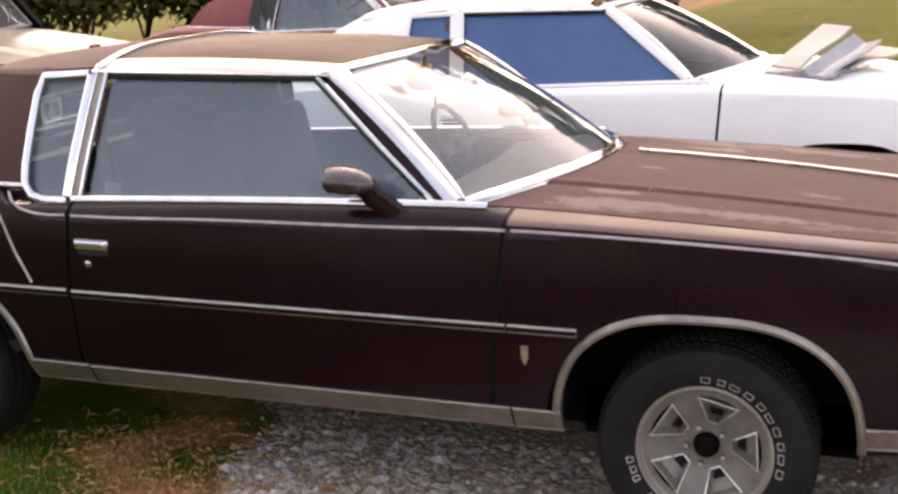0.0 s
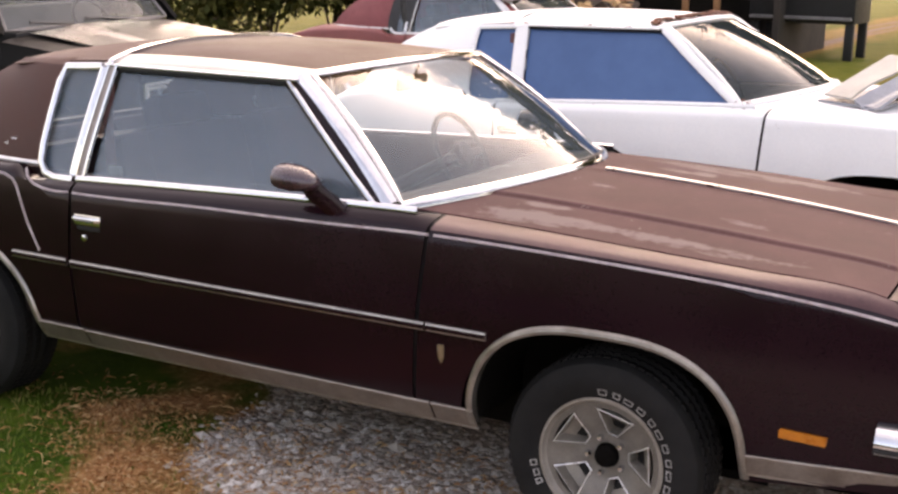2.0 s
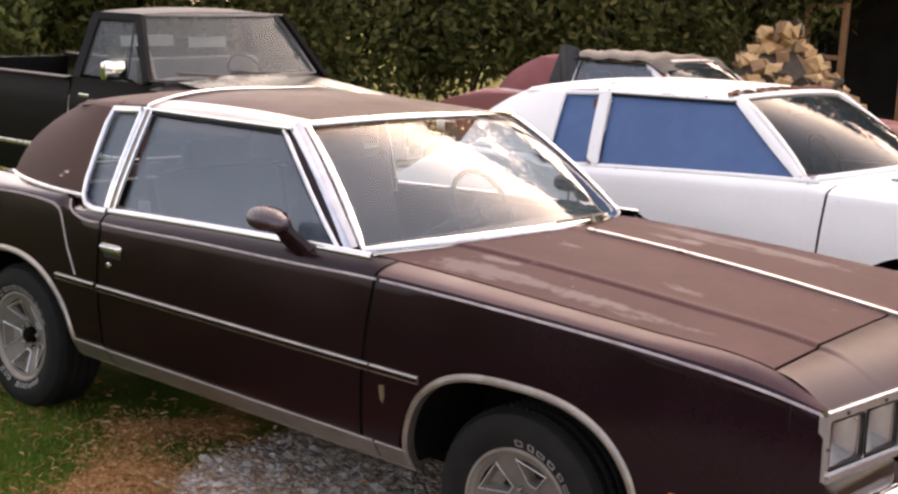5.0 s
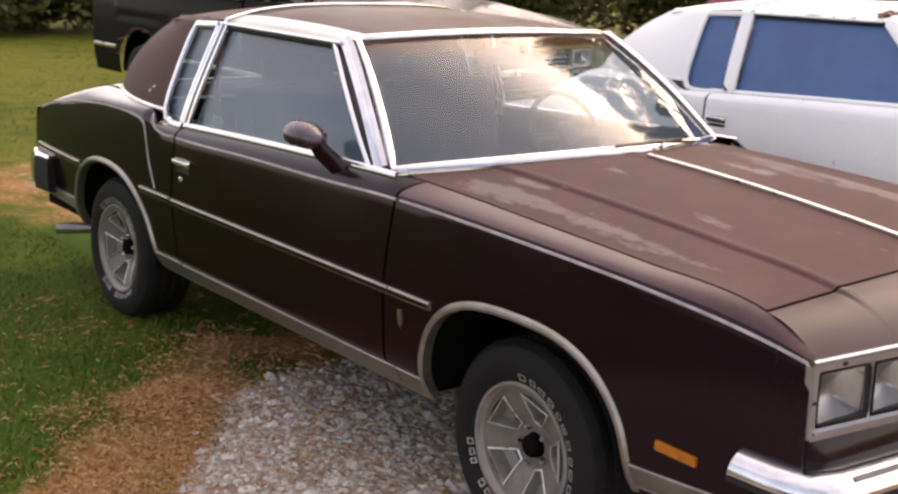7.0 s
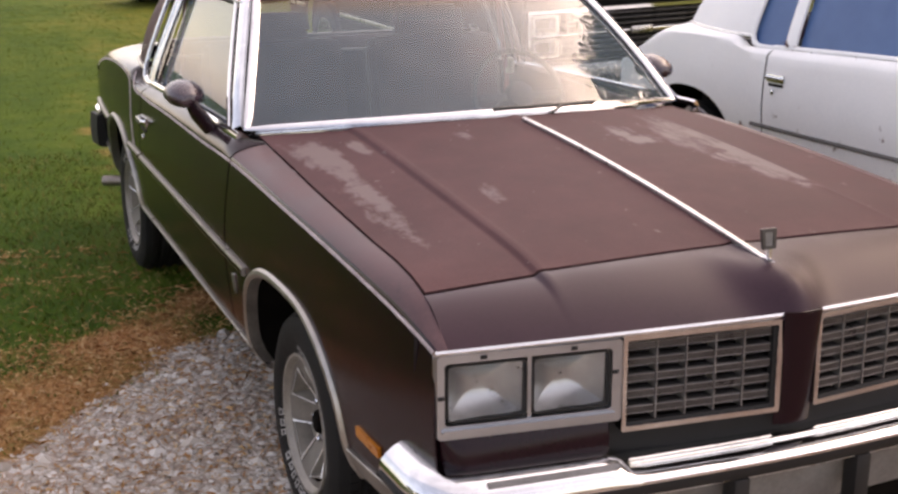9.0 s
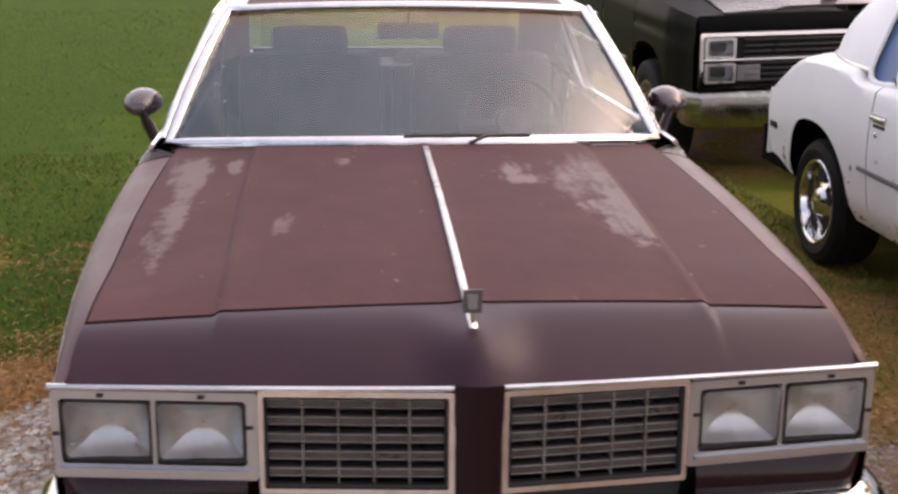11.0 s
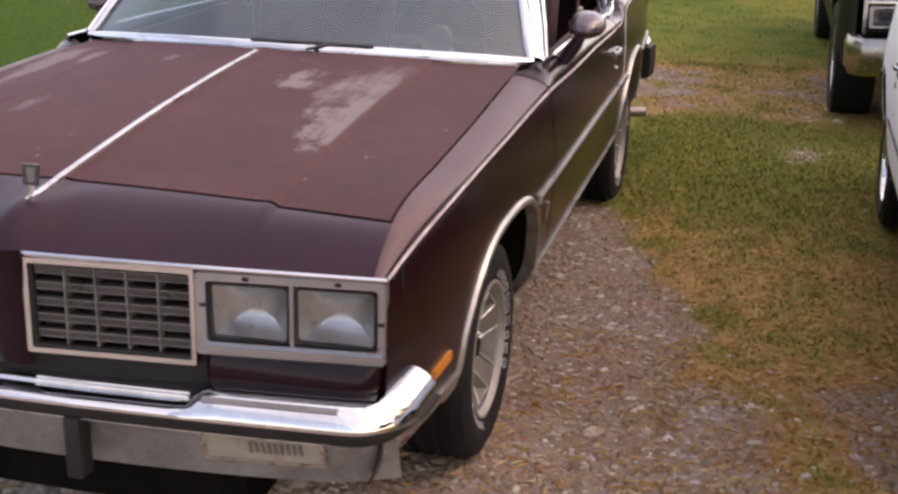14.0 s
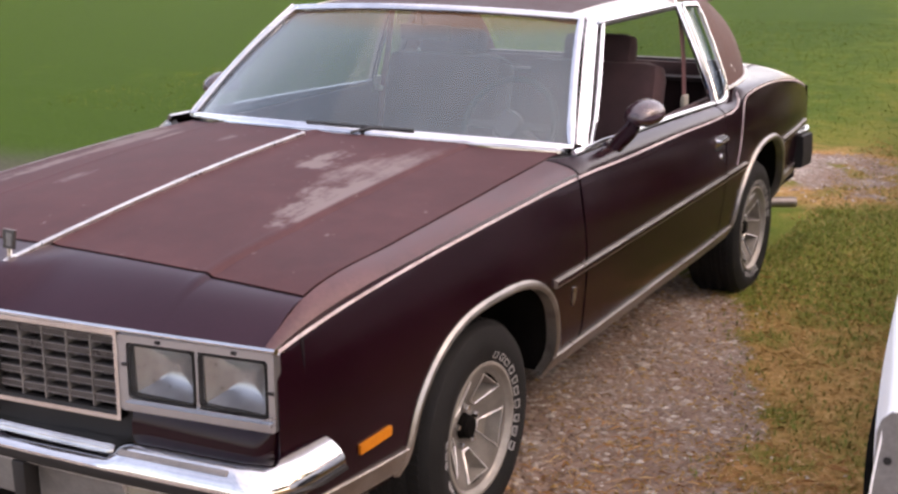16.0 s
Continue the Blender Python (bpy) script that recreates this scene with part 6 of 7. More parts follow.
    part("steering_wheel", moved(tube([(0.19 * math.cos(a), 0.19 * math.sin(a), 0) for a in [2 * math.pi * i / 28 for i in range(28)]], 0.012, 6, True), sw), "black", t)
    part("bed_floor", join(box(-2.60, 0, 0.78, 2.6, 1.7, 0.05), box(-1.31, 0, 0.98, 0.04, 1.8, 0.42), box(-3.90, 0, 0.98, 0.05, 1.75, 0.44)), "truck", t)
    part("chassis", join(box(-1.55, 0.42, 0.50, 4.6, 0.10, 0.16), box(-1.55, -0.42, 0.50, 4.6, 0.10, 0.16), box(-0.8, 0, 0.60, 2.4, 1.5, 0.2)), "under", t)
    # grille with stacked lamps
    gx = 0.815
    part("grille_backing", box(gx - 0.05, 0, 0.83, 0.02, 1.72, 0.42), "gap", t)
    part("nose_panel", box(gx - 0.02, 0, 1.04, 0.06, 1.76, 0.11, 0.02), "truck", t)
    face = lambda a, b, h: (gx + h - 0.02, a, b)
    part("grille_frame", ring(round_rect(-0.87, 0.87, 0.64, 0.985, 0.01, 1), round_rect(-0.848, 0.848, 0.662, 0.962, 0.01, 1), face, 0.04), "chrome", t, "bright grille surround")
    part("grille_divider", box(gx + 0.005, 0, 0.815, 0.03, 1.70, 0.022, 0.004), "chrome", t)
    for j in range(8):
        zz = 0.685 + j * 0.036
        if abs(zz - 0.815) > 0.014:
            part("grille_bar", box(gx - 0.005, 0, zz, 0.03, 1.16, 0.011, 0.003), "grille", t)
    part("grille_badge", box(gx + 0.03, 0, 0.82, 0.014, 0.17, 0.05, 0.012), "dull", t, "plain bright bow-shaped badge")
    for s in (-1, 1):
        for zz in (0.735, 0.89):
            lamp = part("headlamp", sided(ring(round_rect(0.635, 0.835, zz - 0.062, zz + 0.062, 0.01, 2), round_rect(0.655, 0.815, zz - 0.048, zz + 0.048, 0.012, 2), face, 0.03), s), "dull", t, "rectangular headlamp with bright rim")
            bowl = grid(lambda u, a: (gx - 0.01 - 0.05 * (1 - u * u), 0.735 + 0.08 * u * max(-1, min(1, 1.25 * math.cos(a))), zz + 0.048 * u * max(-1, min(1, 1.25 * math.sin(a)))), [0.02, 0.3, 0.6, 0.85, 1.0], [2 * math.pi * i / 20 for i in range(21)])
            part("reflector", sided(bowl, s), "lamp_bowl", lamp)
            ln = part("lens", sided(([(gx + 0.002, a, b) for a, b in ((0.655, zz - 0.048), (0.815, zz - 0.048), (0.815, zz + 0.048), (0.655, zz + 0.048))], [(0, 1, 2, 3)]), s), "lens", lamp, out=(1, 0, 0))
            ln.visible_shadow = False
        part("turn_lamp", sided(box(gx - 0.005, 0.55, 0.735, 0.03, 0.15, 0.10, 0.006), s), "grey", t)
    bp = [(0.66, 0.93), (0.79, 0.925), (0.88, 0.86), (0.915, 0.6), (0.925, 0.0)]
    bp = [(a, b, 0.52) for a, b in bp] + [(a, -b, 0.52) for a, b in bp[-2::-1]]
    part("front_bumper", sweep(bp, [(-0.05, -0.11), (0.0, -0.115), (0.02, -0.08), (0.022, 0.0), (0.022, 0.06), (0.004, 0.10), (-0.05, 0.105)], lambda i: (Vector(bp[i]) - Vector((0.3, 0, 0.52))) * Vector((1, 0.55, 0))), "truckbumper", t, "dull chrome front bumper")
    return t


M["truckbumper"] = plain("tarnished_bumper_chrome", (0.24, 0.23, 0.21), (0.36, 0.345, 0.32), 0.16, 1.0, 6, 90, 0.32)
M["truckhood"] = plain("worn_black_hood_paint", (0.02, 0.019, 0.018), (0.075, 0.07, 0.062), 0.2, 0, 2.2, 60, 0.45, coat=0.2)
pickup(-5.16, 2.87, 0.0)


# ---- ground ----
def fuzz(x, y, s, k=0.0):
    return noise.noise(Vector((x * s, y * s, k)))


def rise(x, y):
    return lerp(0.038, 0.092, step(-3.0, 0.6, x)) * step(1.0, 1.9, y) * step(-4.3, -3.3, x) * (1 - step(5, 12, y)) + 0.06 * step(5.5, 6.4, y) * (1 - step(9, 14, y))


EDGE = curve([-3.2, -1.9, -1.5, -1.26, -0.94, -0.64, -0.3, 0.1, 0.6], [1.1, -0.2, -0.86, -1.15, -1.50, -1.66, -1.70, -2.1, -3.2])


def zones(x, y):
    """How much gravel, how much dry, brown cover and how much added dark ground lies at a place."""
    n1, n2 = fuzz(x, y, 1.1), fuzz(x, y, 3.7, 5.0)
    w = 0.35 * n1 + 0.14 * n2
    right = step(-0.20, 0.20, x - EDGE(y) + 0.55 * w) * step(-2.6, -2.2, y + 0.6 * w)
    left = step(-2.95, -2.15, x + w - 0.9 * (y - 0.8)) * (1 - step(1.10, 1.55, y + 0.9 * w - 0.19 * x - 0.18))
    gravel = right * left
    front = max(step(1.6, 2.4, x + w) * (1 - step(3.6, 4.4, y + w)), step(-0.9, -0.3, x + w) * (1 - step(-1.6, -1.2, y + w))) * step(-9.0, -8.0, y + w)
    near = step(-0.80, -0.35, x + w) * step(0.7, 1.0, y) * (1 - step(2.5, 3.2, y + w))
    gravel = max(gravel, front, near * (0.50 + 0.55 * n2 + 0.3 * n1))
    track = step(-6.5, -5.9, x + w) * (1 - step(-5.0, -4.4, x + w)) * step(-0.8, 0.0, y + w) * (0.45 + 0.55 * step(-0.2, 0.3, n2 + n1))
    spot = math.exp(-((x + 3.75) ** 2 / 0.10 + (y - 1.75) ** 2 / 0.03)) * 0.75
    gravel = min(1.0, max(gravel, 0.75 * track, spot))
    dry_r = step(-0.28, 0.16, x - EDGE(y) + 0.58 + 0.38 * step(-1.0, -1.6, y) + 0.8 * w) * step(-2.9, -2.4, y + w)
    dry_r *= 1 - 0.40 * step(-0.12, 0.42, 0.9 * fuzz(x, y, 2.3, 14.0) + 0.5 * n2)
    dry_l = step(-3.7, -1.7, x + 1.6 * w) * step(0.1, 0.4, y) * (0.95 - 0.5 * step(0.15, 0.5, n2 - 0.4 * n1)) * (1 - step(5, 7, y))
    dry_t = step(-7.2, -6.2, x + w) * (1 - step(-4.9, -4.0, x + w)) * step(-1.2, 0, y)
    dry = max(dry_r if y < 0.3 else 0.0, dry_l, dry_t * 0.9, (0.05 + 0.37 * step(-4.5, -3.5, x) * step(-3.0, -2.4, y)) * step(-0.1, 0.5, n1 + 0.5 * n2))
    # out-of-view dark ground, added so the right flank mirrors less lawn
    drive = (1 - step(-4.2, -3.6, y + 0.5 * w)) * step(-4.0, -3.0, x + w)
    return gravel * (1 - drive), min(1.0, dry * (0.75 + 0.5 * n2)), drive


def axis(a, b, fine, far):
    v = [a]
    while v[-1] < b:
        v.append(v[-1] + fine)
    d = fine
    while v[-1] < far:
        d *= 1.22
        v.append(v[-1] + d)
    d = fine
    while v[0] > -far:
        d *= 1.22
        v.insert(0, v[0] - d)
    return v


def ground_z(x, y):
    near = 1 - step(12, 30, math.hypot(x, y))
    return rise(x, y) + near * (0.010 * fuzz(x, y, 2.0, 9.0) + 0.004 * fuzz(x, y, 9.0, 3.0))


def ground_material():
    m, n, l, p = nodes_of("gravel_and_lawn")
    co = n.new("ShaderNodeTexCoord").outputs["Object"]
    at = {}
    for key in ("gravel", "dry", "drive"):
        t = n.new("ShaderNodeAttribute")
        t.attribute_name = key
        at[key] = t.outputs["Fac"]
    big, mid, fin, tiny = tex_noise(n, l, 0.35, 4, src=co), tex_noise(n, l, 3.0, 6, src=co), tex_noise(n, l, 28.0, 4, src=co), tex_noise(n, l, 120.0, 3, src=co)
    sy0 = n.new("ShaderNodeSeparateXYZ")
    l.new(co, sy0.inputs[0])
    gmix = calc(n, l, "ADD", calc(n, l, "MULTIPLY", big, 0.5), calc(n, l, "MULTIPLY", mid, 0.5))
    gmix = calc(n, l, "ADD", gmix, calc(n, l, "MULTIPLY", calc(n, l, "SUBTRACT", smooth(n, l, sy0.outputs[1], -4.0, 2.5), 0.62), 0.36))
    green = ramp(n, l, gmix, [(0.36, (0.021, 0.050, 0.006)), (0.5, (0.054, 0.084, 0.010)), (0.64, (0.136, 0.128, 0.024))])
    green = blend(n, l, calc(n, l, "MULTIPLY", smooth(n, l, fin, 0.35, 0.7), 0.5), green, (0.052, 0.096, 0.006))
    sy = n.new("ShaderNodeSeparateXYZ")
    l.new(co, sy.inputs[0])
    left_of = smooth(n, l, sy.outputs[1], -0.5, 0.9)
    tanned = calc(n, l, "MULTIPLY", left_of, calc(n, l, "SUBTRACT", 1.0, smooth(n, l, sy.outputs[0], -1.0, -0.4)))
    dry = ramp(n, l, fin, [(0.34, (0.19, 0.078, 0.030)), (0.5, (0.34, 0.155, 0.065)), (0.66, (0.46, 0.26, 0.13))])
    tan = ramp(n, l, fin, [(0.34, (0.19, 0.108, 0.036)), (0.5, (0.305, 0.175, 0.064)), (0.66, (0.40, 0.25, 0.108))])
    dry = blend(n, l, tanned, dry, tan)
    vor = n.new("ShaderNodeTexVoronoi")
    vor.inputs["Scale"].default_value = 34.0
    l.new(co, vor.inputs["Vector"])
    peb = ramp(n, l, vor.outputs["Color"], [(0.1, (0.15, 0.118, 0.098)), (0.5, (0.27, 0.225, 0.192)), (0.9, (0.43, 0.385, 0.34))])
    pale = ramp(n, l, vor.outputs["Color"], [(0.1, (0.30, 0.262, 0.225)), (0.5, (0.44, 0.395, 0.35)), (0.9, (0.57, 0.525, 0.475))])
    peb = blend(n, l, left_of, pale, peb)
    crack = smooth(n, l, vor.outputs["Distance"], 0.30, 0.62)
    peb = blend(n, l, calc(n, l, "MULTIPLY", crack, 0.55), peb, (0.19, 0.125, 0.088))
    soil = smooth(n, l, calc(n, l, "ADD", mid, calc(n, l, "ADD", calc(n, l, "MULTIPLY", fin, 0.35), calc(n, l, "MULTIPLY", left_of, 0.16))), 0.66, 0.90)
    peb = blend(n, l, calc(n, l, "MULTIPLY", soil, 0.75), peb, (0.22, 0.142, 0.105))
    dm = smooth(n, l, calc(n, l, "ADD", at["dry"], calc(n, l, "MULTIPLY", calc(n, l, "SUBTRACT", mid, 0.5), 0.9)), 0.22, 0.84)
    gm = smooth(n, l, calc(n, l, "ADD", at["gravel"], calc(n, l, "MULTIPLY", calc(n, l, "SUBTRACT", fin, 0.5), 0.9)), 0.38, 0.66)
    col = blend(n, l, gm, blend(n, l, dm, green, dry), peb)
    # colour of the added out-of-view ground that darkens flank reflections
    unseen_dark_colour = ramp(n, l, fin, [(0.35, (0.050, 0.044, 0.042)), (0.65, (0.085, 0.075, 0.070))])
    col = blend(n, l, at["drive"], col, unseen_dark_colour)
    l.new(col, p.inputs["Base Color"])
    p.inputs["Roughness"].default_value = 0.9
    p.inputs["Specular IOR Level"].default_value = 0.05
    h = calc(n, l, "ADD", calc(n, l, "MULTIPLY", crack, calc(n, l, "MULTIPLY", gm, -0.6)), calc(n, l, "ADD", calc(n, l, "MULTIPLY", fin, 0.5), calc(n, l, "MULTIPLY", tiny, 0.25)))
    bump(n, l, p, h, 0.8, 0.02)
    return m


gx, gy = axis(-6.6, 3.6, 0.07, 420), axis(-3.2, 3.2, 0.07, 420)
pts = [(a, b) for a in gx for b in gy]
me = bpy.data.meshes.new("ground")
k = len(gy)
me.from_pydata([(a, b, ground_z(a, b)) for a, b in pts], [], [(i * k + j, (i + 1) * k + j, (i + 1) * k + j + 1, i * k + j + 1) for i in range(len(gx) - 1) for j in range(k - 1)])
zz = [zones(a, b) for a, b in pts]
for key, col in (("gravel", 0), ("dry", 1), ("drive", 2)):
    t = me.attributes.new(key, "FLOAT", "POINT")
    t.data.foreach_set("value", [q[col] for q in zz])
me.polygons.foreach_set("use_smooth", [True] * len(me.polygons))
me.materials.append(ground_material())
tagged(new("ground", me), "mown lawn with worn gravel and dry brown patches", "ground", kind="structure")


def island_material(name, stops, rough=0.8, bumpy=0.0):
    m, n, l, p = nodes_of(name)
    g = n.new("ShaderNodeNewGeometry")
    f = calc(n, l, "ADD", calc(n, l, "MULTIPLY", g.outputs["Random Per Island"], 0.8), calc(n, l, "MULTIPLY", tex_noise(n, l, 40.0), 0.2))
    l.new(ramp(n, l, f, stops), p.inputs["Base Color"])
    p.inputs["Roughness"].default_value = rough
    p.inputs["Specular IOR Level"].default_value = 0.12
    if bumpy:
        bump(n, l, p, tex_noise(n, l, 120.0), bumpy, 0.004)
    return m


def stuff(name, v, f, mat, label, category):
    me = bpy.data.meshes.new(name)
    me.from_pydata(v, [], f)
    me.materials.append(mat)
    return tagged(new(name, me), label, category, kind="stuff")


rng = random.Random(11)
OCT = [(1, 0, 0), (0, 1, 0), (-1, 0, 0), (0, -1, 0), (0, 0, 1), (0.7, 0.7, 0.45), (-0.7, 0.7, 0.5), (-0.7, -0.7, 0.4), (0.7, -0.7, 0.5)]
OCF = [(0, 5, 8), (0, 1, 5), (1, 6, 5), (1, 2, 6), (2, 7, 6), (2, 3, 7), (3, 8, 7), (3, 0, 8), (4, 5, 6), (4, 6, 7), (4, 7, 8), (4, 8, 5)]


def stones(n, box_, size):
    """Loose stones, half sunk, where the gravel lies."""
    v, f, count = [], [], 0
    while count < n:
        a, b = rng.uniform(box_[0], box_[1]), rng.uniform(box_[2], box_[3])
        if rng.random() > zones(a, b)[0] ** 1.3:
            continue
        s = min(0.034, size * math.exp(rng.gauss(0.0, 0.5)))
        sx, sy, sz = s * rng.uniform(0.9, 1.5), s * rng.uniform(0.7, 1.1), s * rng.uniform(0.45, 0.9)
        r = rng.uniform(0, 6.28)
        c, d, z0 = math.cos(r), math.sin(r), ground_z(a, b) - 0.25 * sz
        o = len(v)
        for px, py, pz in OCT:
            j = rng.uniform(0.75, 1.2)
            px, py, pz = px * sx * j, py * sy * j, pz * sz * j
            v.append((a + px * c - py * d, b + px * d + py * c, z0 + pz))
        f += [tuple(o + i for i in q) for q in OCF]
        count += 1
    return v, f


PALE = island_material("pale_gravel_stone", [(0.0, (0.24, 0.208, 0.176)), (0.35, (0.39, 0.345, 0.30)), (0.7, (0.46, 0.425, 0.39)), (1.0, (0.62, 0.59, 0.55))], 0.85, 0.4)
BUFF = island_material("buff_gravel_stone", [(0.0, (0.14, 0.098, 0.074)), (0.35, (0.235, 0.18, 0.142)), (0.7, (0.345, 0.285, 0.235)), (1.0, (0.50, 0.45, 0.39))], 0.85, 0.4)
stuff("gravel", *stones(9500, (-2.6, 1.6, -2.3, -0.2), 0.0085), PALE, "loose pale grey crushed gravel", "gravel")
stuff("gravel", *stones(10000, (-6.3, 1.6, -0.2, 2.2), 0.0064), BUFF, "loose buff gravel trodden into brown soil", "gravel")


def blades(n, box_, height, width, want, seed, spread=0.6, flat=False):
    """Bent blades (two triangles each) scattered where want() allows."""
    q = random.Random(seed)
    v, f = [], []
    tries = 0
    while len(v) < 5 * n and tries < 12 * n:
        tries += 1
        a, b = q.uniform(box_[0], box_[1]), q.uniform(box_[2], box_[3])
        if q.random() > want(a, b):
            continue
        r, h, w = q.uniform(0, 6.28), height * q.uniform(0.5, 1.25), width * q.uniform(0.7, 1.3)
        lx, ly = math.cos(r), math.sin(r)
        t = q.uniform(0.2, spread) * h
        z0 = ground_z(a, b) - 0.003
        o = len(v)
        if flat:
            z0 += 0.006
            v += [(a - ly * w, b + lx * w, z0), (a + ly * w, b - lx * w, z0), (a + lx * h * 0.5 - ly * w, b + ly * h * 0.5 + lx * w, z0 + q.uniform(0.002, 0.012)), (a + lx * h * 0.5 + ly * w, b + ly * h * 0.5 - lx * w, z0 + q.uniform(0.002, 0.012)), (a + lx * h, b + ly * h, z0 + q.uniform(-0.004, 0.008))]
        else:
            v += [(a - ly * w, b + lx * w, z0), (a + ly * w, b - lx * w, z0), (a + lx * t * 0.4 - ly * w * 0.7, b + ly * t * 0.4 + lx * w * 0.7, z0 + h * 0.6), (a + lx * t * 0.4 + ly * w * 0.7, b + ly * t * 0.4 - lx * w * 0.7, z0 + h * 0.6), (a + lx * t, b + ly * t, z0 + h)]
        f += [(o, o + 1, o + 3, o + 2), (o + 2, o + 3, o + 4)]
    return v, f


MIXED = island_material("weedy_grass_blade", [(0.0, (0.052, 0.080, 0.010)), (0.4, (0.078, 0.106, 0.014)), (0.7, (0.105, 0.115, 0.026)), (0.85, (0.17, 0.125, 0.045)), (1.0, (0.26, 0.15, 0.065))], 0.7)
GREEN = island_material("grass_blade", [(0.0, (0.060, 0.098, 0.010)), (0.4, (0.080, 0.118, 0.014)), (0.75, (0.120, 0.140, 0.024)), (1.0, (0.19, 0.165, 0.045))], 0.6)
FRESH = island_material("fresh_grass_blade", [(0.0, (0.070, 0.094, 0.016)), (0.4, (0.125, 0.150, 0.028)), (0.7, (0.190, 0.185, 0.048)), (0.85, (0.29, 0.215, 0.080)), (1.0, (0.36, 0.235, 0.11))], 0.7)
DRY = island_material("dry_grass_blade", [(0.0, (0.19, 0.078, 0.028)), (0.4, (0.31, 0.145, 0.056)), (0.75, (0.40, 0.235, 0.105)), (1.0, (0.52, 0.38, 0.21))], 0.7)
TAN = island_material("tan_grass_blade", [(0.0, (0.165, 0.10, 0.028)), (0.4, (0.275, 0.158, 0.052)), (0.75, (0.345, 0.205, 0.075)), (1.0, (0.42, 0.28, 0.125))], 0.7)
lush = lambda a, b: (1 - zones(a, b)[0]) * (1 - min(1.0, 1.15 * zones(a, b)[1])) ** 1.2
sere = lambda a, b: zones(a, b)[1] * (1 - 0.75 * zones(a, b)[0])
stuff("grass", *blades(26000, (-5.5, 0.4, -3.4, -0.55), 0.024, 0.0030, lush, 21, 1.4), MIXED, "short mown green grass", "grass")
stuff("grass", *blades(26000, (-6.5, 0.6, 0.75, 2.3), 0.024, 0.0030, lush, 22, 1.4), FRESH, "short patchy green grass between parked cars", "grass")
stuff("grass", *blades(30000, (-16, -5.5, -7, 5), 0.022, 0.004, lush, 23, 1.6), GREEN, "mown green lawn grass", "grass")
stuff("dry_grass", *blades(9000, (-3.4, 0.4, -2.6, -0.5), 0.030, 0.0022, sere, 24, 2.4, True), DRY, "dead brown grass at the gravel's edge", "grass")
stuff("dry_grass", *blades(11000, (-7.0, 1.0, 0.6, 2.3), 0.030, 0.0022, sere, 25, 2.4, True), TAN, "dry tan grass between parked cars", "grass")
stuff("straw_litter", *blades(4500, (-3.2, 1.2, -2.4, -0.3), 0.05, 0.0016, lambda a, b: 0.2 + 0.8 * max(sere(a, b), 0), 26, 1.0, True), DRY, "scattered brown straw and dead leaves", "litter")
stuff("straw_litter", *blades(2600, (-0.9, 1.6, 0.8, 2.3), 0.06, 0.0018, lambda a, b: 0.7, 28, 1.0, True), DRY, "reddish straw strewn over gravel", "litter")
stuff("straw_litter", *blades(3000, (-3.2, 1.2, 0.5, 2.2), 0.05, 0.0016, lambda a, b: 0.2 + 0.8 * max(sere(a, b), 0), 27, 1.0, True), TAN, "scattered tan straw", "litter")


# ---- bushes, trees, shed and wood pile at the back ----
LEAF = island_material("bush_leaf", [(0.0, (0.022, 0.026, 0.008)), (0.4, (0.045, 0.050, 0.014)), (0.8, (0.080, 0.074, 0.022)), (1.0, (0.13, 0.088, 0.032))], 0.9)
PALE_LEAF = island_material("pale_bush_leaf", [(0.0, (0.034, 0.044, 0.014)), (0.4, (0.070, 0.082, 0.027)), (0.8, (0.115, 0.120, 0.042)), (1.0, (0.17, 0.15, 0.06))], 0.9)
BARK = plain("bark", (0.05, 0.038, 0.028), (0.11, 0.085, 0.06), 0.9, 0, 5, 40, bumpy=0.8, dist=0.02)


def leaf_cloud(n, place, size, seed):
    """Many small leaf quads; place(q) gives a centre."""
    q = random.Random(seed)
    v, f = [], []
    for i in range(n):
        c = place(q)
        s = size * q.uniform(0.6, 1.4)
        a = Vector((q.gauss(0, 1), q.gauss(0, 1), q.gauss(0, 1))).normalized()
        b = a.orthogonal().normalized()
        b.rotate(Matrix.Rotation(q.uniform(0, 6.28), 3, a))
        w = a.cross(b)
        o = len(v)
        v += [tuple(c - b * s), tuple(c + w * s * 0.45), tuple(c + b * s), tuple(c - w * s * 0.45)]
        f.append((o, o + 1, o + 2, o + 3))
    return v, f


